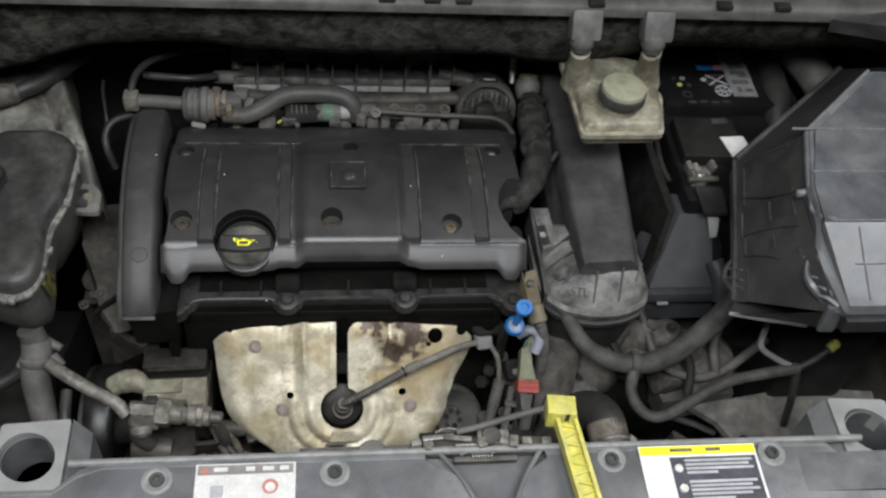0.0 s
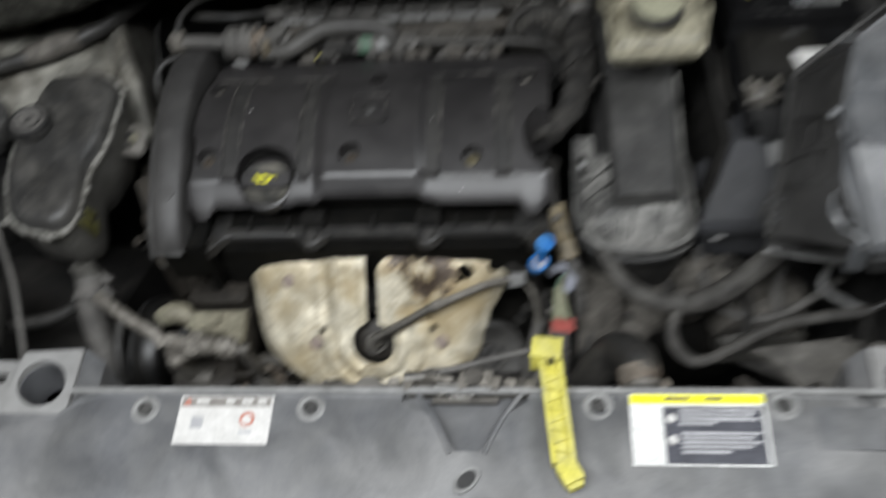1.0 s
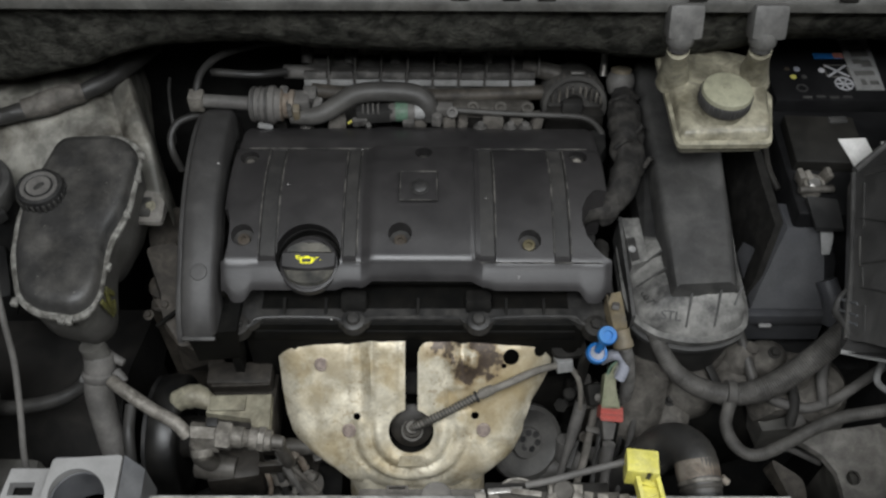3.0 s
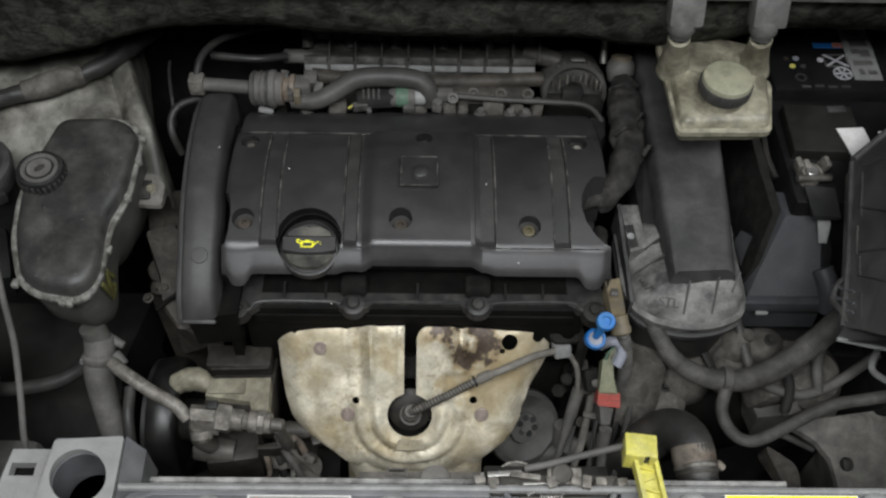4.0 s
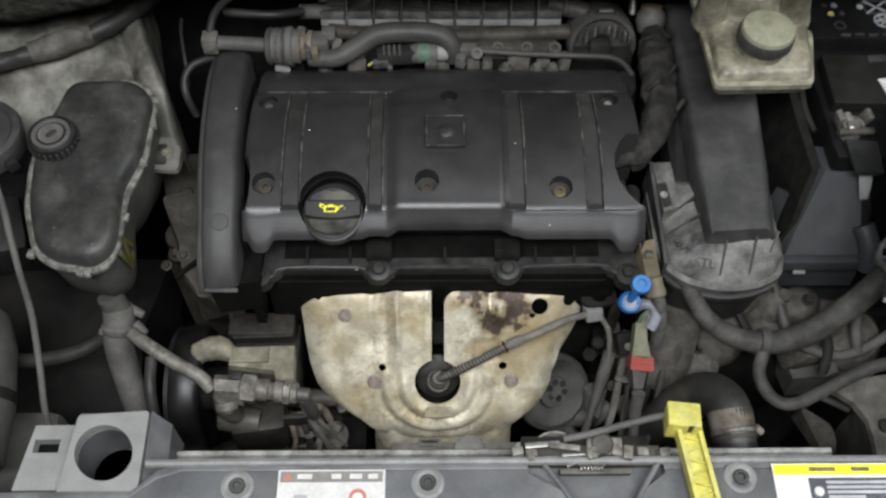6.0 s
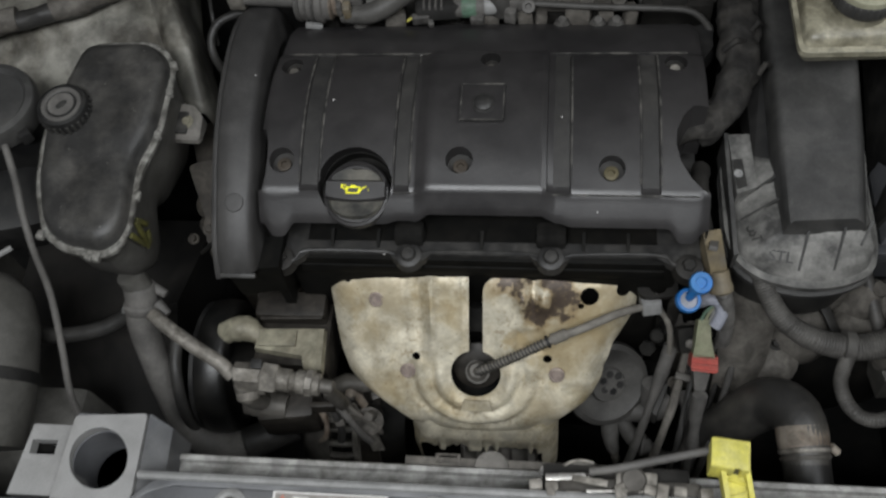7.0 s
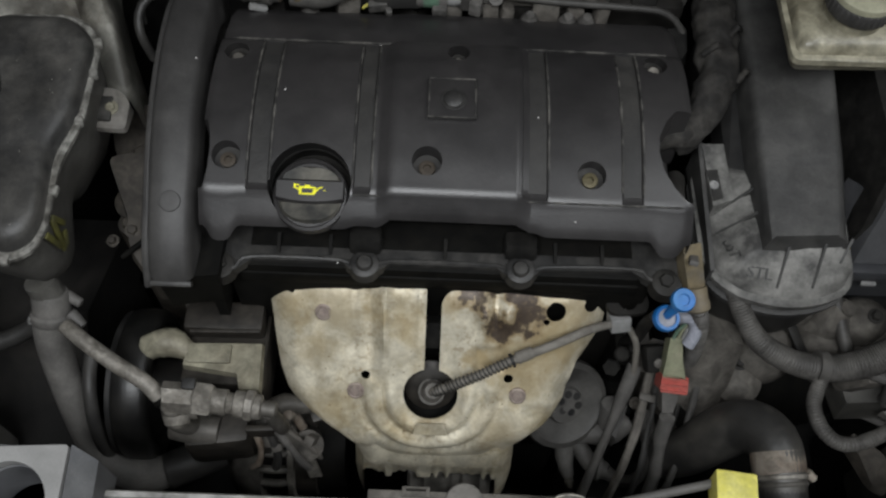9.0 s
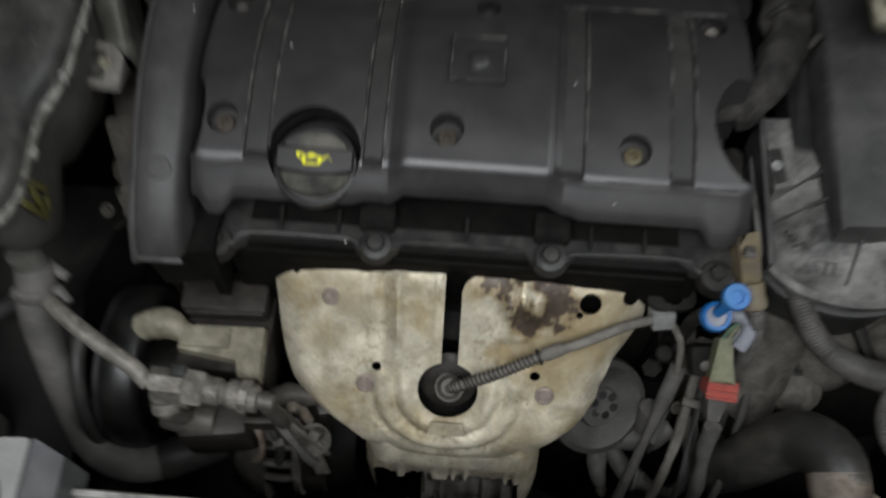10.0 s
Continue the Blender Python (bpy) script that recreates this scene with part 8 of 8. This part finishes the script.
part("tall_web", rings(bmesh.new(), [[(0.236, -0.030, 0.70), (0.262, -0.022, 0.72), (0.290, -0.020, 0.70), (0.286, 0.02, 0.70), (0.240, 0.02, 0.70)], [(0.236, -0.052, 0.655), (0.262, -0.050, 0.665), (0.288, -0.040, 0.655), (0.286, 0.02, 0.65), (0.238, 0.02, 0.65)], [(0.232, -0.085, 0.600), (0.252, -0.080, 0.605), (0.280, -0.065, 0.60), (0.285, 0.01, 0.60), (0.235, 0.01, 0.60)]]), M_CASTD, cast, angle=60)
part("top_web", prism(round_outline([(0.245, 0.030), (0.300, 0.030), (0.296, -0.040), (0.262, -0.060), (0.240, -0.020)], 0.014), 0.60, lambda x, y: 0.648 + 0.25 * (y + 0.02), 0.008), M_CASTD, cast)
part("dome", lathe(bmesh.new(), (0.325, 0.005, 0.640), (0, -0.3, 1), [(0, 0.038), (0.015, 0.036), (0.034, 0.028), (0.042, 0.014), (0.044, 0.0)], 32), M_CASTD, cast)
part("boss", lathe(bmesh.new(), (0.300, -0.030, 0.632), (0, -0.3, 1), [(0, 0.026), (0.012, 0.024), (0.02, 0.012)], 26), M_CASTD, cast)
part("boss", lathe(bmesh.new(), (0.372, 0.000, 0.650), (0.1, -0.3, 1), [(0, 0.024), (0.03, 0.021), (0.04, 0.012)], 26), M_CASTD, cast)
part("vent_tube", rod((0.335, 0.020, 0.66), (0.322, 0.022, 0.735), 0.0075, 0.0065, 16), M_CASTD, cast)
part("cable_end", rod((0.376, 0.030, 0.724), (0.389, -0.022, 0.698), 0.0055, 0.0065, 14), M_LOOM, cast)
part("sensor", lathe(bmesh.new(), (0.385, 0.018, 0.67), (0.05, -0.1, 1), [(0, 0.012), (0.030, 0.012), (0.031, 0.015), (0.040, 0.015), (0.041, 0.008), (0.052, 0.0075)], 18), M_CASTD, cast)
for c, r, h in (((0.378, 0.022, 0.672), 0.024, 0.050), ((0.408, 0.018, 0.668), 0.026, 0.058), ((0.436, 0.004, 0.664), 0.028, 0.050), ((0.345, 0.030, 0.670), 0.020, 0.056)):
    part("lump", lathe(bmesh.new(), c, (0.05, -0.25, 1), [(0, r), (h * 0.5, r * 0.96), (h * 0.8, r * 0.72), (h, r * 0.25), (h, 0.0)], 22), M_CASTD, cast)
part("lever", box((0.345, -0.004, 0.690), (0.010, 0.050, 0.006), (20, 0, 25), 0.002), M_DARK, cast)
for x, y, z in ((0.410, 0.004, 0.724), (0.30, -0.02, 0.655)):
    part("bolt", bolt((x, y, z), (0, -0.2, 1), 0.005, 0.006), M_DARK, cast)
part("cover", box((0.43, -0.005, 0.66), (0.07, 0.07, 0.06), (15, 10, 15), 0.014), M_CASTD, cast)
part("round_cover", lathe(bmesh.new(), (0.465, -0.01, 0.66), (0.2, -0.4, 1), [(0, 0.040), (0.02, 0.040), (0.03, 0.030), (0.032, 0.0)], 32), M_CASTD, cast)

ELB = [(0.228, -0.106, 0.612), (0.244, -0.107, 0.642), (0.259, -0.103, 0.672), (0.274, -0.100, 0.698), (0.288, -0.108, 0.715), (0.2975, -0.128, 0.7235), (0.3010, -0.166, 0.714)]
elb = thing("intake_elbow", (0.31, -0.08, 0.48), "black rubber elbow hose with a rusty clamp sleeve", "hose")
part("elbow", hose(ELB, [0.021, 0.0225, 0.0240, 0.0245, 0.0240, 0.0222, 0.0208], seg=32), M_ELBOW, elb)
EN = (Vector(ELB[-1]) - Vector(ELB[-2])).normalized()
EP = Vector(ELB[-2])
part("sleeve", lathe(bmesh.new(), EP + EN * 0.002, EN, [(-0.002, 0.0214), (0.000, 0.0230), (0.010, 0.0232), (0.018, 0.0226), (0.020, 0.0212)], 36), M_RUST, elb, "rust-flecked sleeve")
part("band", lathe(bmesh.new(), EP + EN * 0.0215, EN, [(0, 0.0220), (0.001, 0.0232), (0.0035, 0.0232), (0.0045, 0.0220)], 36), M_ALU, elb, "metal hose clamp")
part("band", lathe(bmesh.new(), EP + EN * 0.028, EN, [(0, 0.0218), (0.001, 0.0228), (0.003, 0.0228), (0.004, 0.0218)], 36), M_ALUD, elb)
part("pipe_end", lathe(bmesh.new(), EP + EN * 0.015, EN, [(0, 0.0210), (0.10, 0.0210)], 32), M_HOSED, elb)
part("clamp_screw", rod(EP + EN * 0.020 + Vector((0.0225, 0, 0.004)), EP + EN * 0.020 + Vector((0.029, -0.004, 0.000)), 0.0040, None, 10), M_RUST, elb)

big = thing("corrugated_loom", (0.36, -0.02, 0.66), "thick dusty corrugated loom looping below the air box", "wiring loom")
part("conduit", hose([(0.260, 0.012, 0.772), (0.271, -0.012, 0.758), (0.287, -0.033, 0.744), (0.311, -0.046, 0.735), (0.335, -0.052, 0.731), (0.360, -0.053, 0.731), (0.387, -0.049, 0.739), (0.414, -0.039, 0.755), (0.442, -0.025, 0.777), (0.468, -0.008, 0.80)], [0.0085, 0.0092, 0.0100, 0.0112, 0.0122, 0.0132, 0.0135, 0.0135, 0.0135, 0.0135], seg=18, ribs=0.0007, pitch=0.0028), M_LOOM, big)
part("branch", hose([(0.350, -0.056, 0.735), (0.343, -0.068, 0.729), (0.338, -0.086, 0.722), (0.343, -0.105, 0.718), (0.356, -0.117, 0.716), (0.374, -0.118, 0.718), (0.404, -0.107, 0.728), (0.432, -0.095, 0.736), (0.460, -0.086, 0.741), (0.495, -0.083, 0.748), (0.545, -0.072, 0.742)], 0.0068, seg=14, ribs=0.0006, pitch=0.0026), M_LOOM, big)
part("tape", rod((0.341, -0.052, 0.731), (0.350, -0.053, 0.730), 0.0155), M_LOOM, big)
for pts, r, mm in (([(0.262, 0.004, 0.676), (0.255, -0.040, 0.662), (0.241, -0.086, 0.655), (0.228, -0.127, 0.640), (0.218, -0.150, 0.60), (0.21, -0.165, 0.54)], 0.0034, M_HOSEM), ([(0.214, -0.004, 0.668), (0.206, -0.043, 0.660), (0.194, -0.086, 0.655), (0.181, -0.121, 0.642), (0.172, -0.142, 0.61), (0.166, -0.156, 0.55)], 0.0042, M_CASTD),
                   ([(0.254, -0.006, 0.650), (0.243, -0.050, 0.640), (0.229, -0.090, 0.632), (0.218, -0.122, 0.616), (0.21, -0.14, 0.58), (0.205, -0.15, 0.53)], 0.0028, M_HOSED), ([(0.224, -0.020, 0.672), (0.216, -0.048, 0.650), (0.206, -0.090, 0.640), (0.199, -0.124, 0.624), (0.192, -0.144, 0.59), (0.188, -0.155, 0.54)], 0.0030, M_HOSED)):
    part("branch_wire", hose(pts, r, seg=8, crinkle=0.001), mm, con)
part("wire_clip", box((0.2035, -0.062, 0.660), (0.016, 0.008, 0.010), (15, 0, -15), 0.002), M_ALUD, con)
loom2 = thing("thin_loom", (0.42, -0.03, 0.64), "thin grey wires running below the corrugated loom", "wiring loom")
part("wire", hose([(0.318, -0.004, 0.572), (0.335, -0.004, 0.572), (0.379, -0.006, 0.571), (0.424, -0.026, 0.570), (0.467, -0.043, 0.570), (0.50, -0.058, 0.565)], 0.0048, seg=10), M_HOSE, loom2)
part("clip", box((0.322, -0.004, 0.573), (0.018, 0.016, 0.014), (20, 0, 5), 0.004), M_HOSE, loom2)
part("wire", hose([(0.395, -0.028, 0.698), (0.411, -0.039, 0.690), (0.446, -0.048, 0.689), (0.480, -0.038, 0.692), (0.507, -0.024, 0.700), (0.540, -0.004, 0.708)], 0.0060, seg=10), M_HOSE, loom2)
part("wire", hose([(0.418, -0.020, 0.725), (0.430, -0.042, 0.700), (0.428, -0.062, 0.675)], 0.0060, seg=10), M_HOSED, loom2)
part("wire", hose([(0.470, 0.000, 0.735), (0.462, -0.020, 0.715), (0.466, -0.045, 0.69)], 0.0060, seg=10), M_HOSE, loom2)
part("plug", box((0.436, -0.058, 0.672), (0.020, 0.014, 0.014), (10, 0, 20), 0.004), M_HOSE, loom2)
ylead = thing("lamp_lead", (0.545, -0.06, 0.70), "thin forked lamp lead with a small yellow tip", "wire")
part("lead", hose([(0.505, -0.030, 0.790), (0.502, -0.038, 0.780), (0.493, -0.058, 0.770), (0.512, -0.066, 0.757), (0.536, -0.071, 0.745)], 0.0038, seg=8), M_CLIPGREY, ylead)
part("lead", hose([(0.545, -0.072, 0.742), (0.565, -0.066, 0.750), (0.586, -0.056, 0.760)], 0.0045, seg=8), M_HOSED, ylead)
part("tip", rod((0.584, -0.057, 0.759), (0.596, -0.050, 0.764), 0.006, None, 12, 0.001), M_YELLOW, ylead, "yellow tip")
part("tail", hose([(0.545, -0.072, 0.742), (0.55, -0.085, 0.70), (0.56, -0.09, 0.64)], 0.005, seg=8), M_HOSED, ylead)

brk2 = thing("side_member", (0.5, -0.10, 0.45), "dusty pressed-steel side member with a round hole", "body panel")
SMO = [(0.440, -0.060, 0.642), (0.60, -0.035, 0.640), (0.70, -0.045, 0.64), (0.70, -0.22, 0.580), (0.506, -0.20, 0.585), (0.498, -0.150, 0.602), (0.496, -0.115, 0.613), (0.492, -0.096, 0.620), (0.476, -0.078, 0.630)]
sm = part("plate", rings(bmesh.new(), [SMO, [(x, y, z - 0.010) for x, y, z in SMO]]), M_PLATE, brk2)
part("flap", prism(round_outline([(0.425, -0.060), (0.470, -0.082), (0.476, -0.105), (0.466, -0.124), (0.450, -0.116)], 0.012), 0.560, lambda x, y: 0.578 + 0.5 * (y + 0.09), 0.004), M_GREASE, brk2)
cut(sm, lathe(bmesh.new(), (0.511, -0.081, 0.55), (0, -0.3, 1), [(0, 0.0085), (0.12, 0.0085)], 20))
part("rail", box((0.60, -0.12, 0.47), (0.16, 0.16, 0.24), bevel=0.01), M_BODYD, brk2)
part("crossmember", rings(bmesh.new(), [[(0.40, 0.00, 0.60), (0.50, 0.00, 0.61), (0.50, -0.055, 0.62), (0.41, -0.055, 0.60)], [(0.40, 0.00, 0.64), (0.50, 0.00, 0.65), (0.50, -0.05, 0.655), (0.41, -0.05, 0.635)]]), M_BODYD, brk2)

# ---- lock, handle and labels on the front panel ----
lock = thing("bonnet_lock", (0.125, -0.23, 0.866), "grey metal bonnet lock with levers, springs and bolts", "lock")
part("base", box((0.126, -0.234, 0.866), (0.112, 0.018, 0.008), (0, 0, 0), 0.002), M_ALUD, lock)
part("catch_drum", lathe(bmesh.new(), (0.094, -0.227, 0.838), (0, -0.05, 1), [(0, 0.021), (0.018, 0.021), (0.020, 0.019), (0.021, 0.0)], 30), M_ALUD, lock)
part("drum_hoop", hose([(0.078, -0.217, 0.8605), (0.086, -0.211, 0.8615), (0.096, -0.2095, 0.8615), (0.104, -0.211, 0.8605)], 0.0010, seg=8), M_ALU, lock)
part("drum_bar", box((0.096, -0.221, 0.862), (0.016, 0.0025, 0.003), (0, 0, 4), 0.0008), M_STEEL, lock)
part("drum_hub", lathe(bmesh.new(), (0.094, -0.228, 0.856), (0, -0.05, 1), [(0, 0.009), (0.006, 0.009), (0.007, 0.007), (0.007, 0.0)], 22), M_ALU, lock)
for k, (x, y, z, sx, sy, sz, r, m) in enumerate(((0.082, -0.226, 0.874, 0.030, 0.005, 0.003, 4, M_STEEL), (0.100, -0.229, 0.876, 0.026, 0.005, 0.004, -6, M_ALU), (0.108, -0.236, 0.876, 0.022, 0.0025, 0.003, 3, M_STEEL), (0.088, -0.240, 0.874, 0.012, 0.006, 0.006, 0, M_ALU), (0.134, -0.228, 0.872, 0.030, 0.016, 0.008, -3, M_ALU), (0.136, -0.238, 0.874, 0.024, 0.004, 0.006, 0, M_DARK), (0.122, -0.236, 0.876, 0.008, 0.010, 0.010, 12, M_ALU), (0.152, -0.236, 0.876, 0.008, 0.012, 0.012, -8, M_ALU), (0.071, -0.238, 0.874, 0.006, 0.008, 0.010, 8, M_ALU), (0.105, -0.243, 0.874, 0.010, 0.004, 0.004, 25, M_STEEL))):
    part("lever_plate", box((x, y, z), (sx, sy, sz), (4 - k, 2 * (k % 3), r), 0.0008), m, lock)
for x, h in ((0.060, 0.016), (0.072, 0.012), (0.144, 0.014), (0.165, 0.013), (0.184, 0.012)):
    part("stud", box((x, -0.234, 0.866 + h / 2), (0.010, 0.008, h), (0, random.uniform(-6, 6), random.uniform(-14, 14)), 0.0022), M_ALU, lock)
part("pawl", lathe(bmesh.new(), (0.132, -0.226, 0.868), (0, -0.1, 1), [(0, 0.010), (0.008, 0.010), (0.010, 0.008), (0.010, 0.0)], 22), M_ALUD, lock)
part("spring", helix((0.112, -0.247, 0.874), (0.132, -0.247, 0.874), 0.0026, 0.0007, 7), M_STEEL, lock)
part("rod", hose([(0.100, -0.222, 0.876), (0.118, -0.220, 0.880), (0.150, -0.213, 0.884), (0.185, -0.205, 0.886), (0.196, -0.203, 0.888)], 0.0032, seg=10), M_HOSE, lock)
part("catch_plate", box((0.125, -0.248, 0.868), (0.060, 0.005, 0.010), (10, 0, 0), 0.001), M_ALUD, lock)
part("under_plate", box((0.120, -0.228, 0.856), (0.11, 0.03, 0.012), bevel=0.002), M_DARK, lock)

han = thing("release_handle", (0.21, -0.25, 0.876), "bright yellow ribbed plastic bonnet release handle", "handle")
HX, HY, HZ = 0.1985, -0.2120, 0.8915
hm = pose(HX, HY, HZ, -6, 0, -6)


def head_piece(c, s):
    bm = box(c, s, bevel=0.0008)
    bmesh.ops.transform(bm, verts=bm.verts, matrix=hm)
    return bm


part("head_face", head_piece((-0.005, -0.0100, 0.0), (0.0165, 0.0025, 0.021)), M_YELLOW, han)
part("head_face", head_piece((0.0105, -0.0100, 0.0), (0.0060, 0.0025, 0.021)), M_YELLOW, han)
part("head_side", head_piece((-0.0125, 0.0, 0.0), (0.0022, 0.022, 0.021)), M_YELLOW, han)
part("head_side", head_piece((0.0125, 0.0, 0.0), (0.0022, 0.022, 0.021)), M_YELLOW, han)
part("head_back", head_piece((0.0, 0.0100, 0.0), (0.026, 0.0025, 0.021)), M_YELLOW, han)
part("head_top", head_piece((0.0, 0.0, 0.0095), (0.0255, 0.021, 0.0022)), M_YELLOW, han)
part("head_slot", head_piece((0.0055, -0.0085, -0.001), (0.0045, 0.0015, 0.018)), M_INK, han)
AX = [(0.2015, -0.216), (0.205, -0.25), (0.2085, -0.285), (0.212, -0.318)]
for s in (-1, 1):
    part("rail", rings(bmesh.new(), [[(x + s * 0.0085 - 0.0018, y, 0.884), (x + s * 0.0085 + 0.0018, y, 0.884), (x + s * 0.0085 + 0.0018, y, 0.8965 - 0.02 * (-0.216 - y)), (x + s * 0.0085 - 0.0018, y, 0.8965 - 0.02 * (-0.216 - y))] for x, y in AX]), M_YELLOW, han)
part("web", rings(bmesh.new(), [[(x - 0.008, y, 0.886), (x + 0.008, y, 0.886), (x + 0.008, y, 0.889), (x - 0.008, y, 0.889)] for x, y in AX]), M_YELLOW, han)
for k in range(9):
    y = -0.228 - 0.0098 * k
    x = 0.2015 + (-0.216 - y) * 0.103
    part("rib", box((x, y, 0.8895), (0.015, 0.0016, 0.0050), (0, 0, 20 if k % 2 else -14), 0.0004, 1), M_YELLOW, han)
part("tip", box((0.2165, -0.325, 0.889), (0.019, 0.020, 0.012), (0, 0, 28), 0.003), M_YELLOW, han)
part("tip_hook", box((0.221, -0.335, 0.887), (0.014, 0.006, 0.009), (0, 0, 28), 0.002), M_YELLOW, han)
part("hinge", rod((0.190, -0.214, 0.880), (0.212, -0.214, 0.880), 0.004, None, 12), M_ALU, han)

lab = thing("warning_label", (-0.094, -0.285, 0.876), "white warning label with a dark header strip", "label")
LZ = 0.8785


def tag(x0, x1, y0, y1, z, th=0.0006, slope=-0.12):
    """A thin flat tag on the panel's top, which falls to the front."""
    pz = (lambda x, y: z - 0.0 + (0.06 * (y + 0.262) if y < -0.262 else 0))
    return prism([(x0, y0), (x1, y0), (x1, y1), (x0, y1)], lambda x, y: pz(x, y), lambda x, y: pz(x, y) + th)


part("paper", tag(-0.138, -0.050, -0.296, -0.249, LZ), M_WHITE, lab)
part("header", tag(-0.136, -0.052, -0.2595, -0.2505, LZ + 0.0007), M_HEADER, lab, "dark header strip")
part("triangle", prism([(-0.134, -0.2585), (-0.126, -0.2585), (-0.130, -0.2515)], LZ + 0.0015, LZ + 0.0020), M_REDINK, lab)
for x, w in ((-0.116, 0.012), (-0.090, 0.008), (-0.074, 0.010), (-0.060, 0.008)):
    part("header_mark", tag(x - w / 2, x + w / 2, -0.2570, -0.2530, LZ + 0.0015, 0.0004), M_WHITE, lab)
part("pictogram", tag(-0.124, -0.113, -0.281, -0.270, LZ + 0.0008, 0.0004), M_INKGREY, lab)
part("pictogram", prism([(-0.072 + 0.007 * math.cos(i * math.pi / 8), -0.272 + 0.007 * math.sin(i * math.pi / 8)) for i in range(16)], LZ - 0.0002, LZ + 0.0008), M_REDINK, lab, "red round pictogram")
part("pictogram_core", prism([(-0.072 + 0.0045 * math.cos(i * math.pi / 8), -0.273 + 0.0045 * math.sin(i * math.pi / 8)) for i in range(16)], LZ + 0.0005, LZ + 0.0013), M_WHITE, lab)
part("text_bar", tag(-0.078, -0.066, -0.286, -0.283, LZ + 0.0006, 0.0004), M_INKGREY, lab)

stk = thing("service_sticker", (0.328, -0.285, 0.876), "glossy sticker with yellow band, white column and dark text", "label")
SZ = 0.8788
part("paper", tag(0.270, 0.385, -0.312, -0.246, SZ), mat("glossy_paper", (0.74, 0.74, 0.72), (0.62, 0.62, 0.6), 0.12, scale=30, amount=0.3, bump=0.01, coat=1.0), stk)
part("yellow_band", tag(0.271, 0.384, -0.2555, -0.247, SZ + 0.0007), M_YELINK, stk, "yellow band")
for x0, x1 in ((0.300, 0.322), (0.335, 0.350)):
    part("band_text", tag(x0, x1, -0.2530, -0.2495, SZ + 0.0015, 0.0003), M_TAN, stk)
block = part("dark_block", tag(0.298, 0.382, -0.3105, -0.2585, SZ + 0.0007), mat("glossy_dark_print", (0.075, 0.077, 0.090), (0.12, 0.12, 0.135), 0.12, bump=0.01, coat=1.0), stk, "dark printed block")
for y in (-0.268, -0.288):
    part("dot", prism([(0.3045 + 0.004 * math.cos(i * math.pi / 6), y - 0.002 + 0.004 * math.sin(i * math.pi / 6)) for i in range(12)], SZ - 0.0006 , SZ + 0.0020), M_WHITE, block)
for k, (y, w) in enumerate(((-0.2625, 0.066), (-0.2665, 0.062), (-0.2705, 0.066), (-0.2745, 0.030), (-0.2835, 0.066), (-0.2875, 0.060), (-0.2915, 0.066), (-0.2955, 0.058), (-0.3000, 0.040))):
    part("text_line", tag(0.3115, 0.3115 + w, y - 0.0012, y + 0.0012, SZ + 0.0016, 0.0004), M_INKGREY, block)
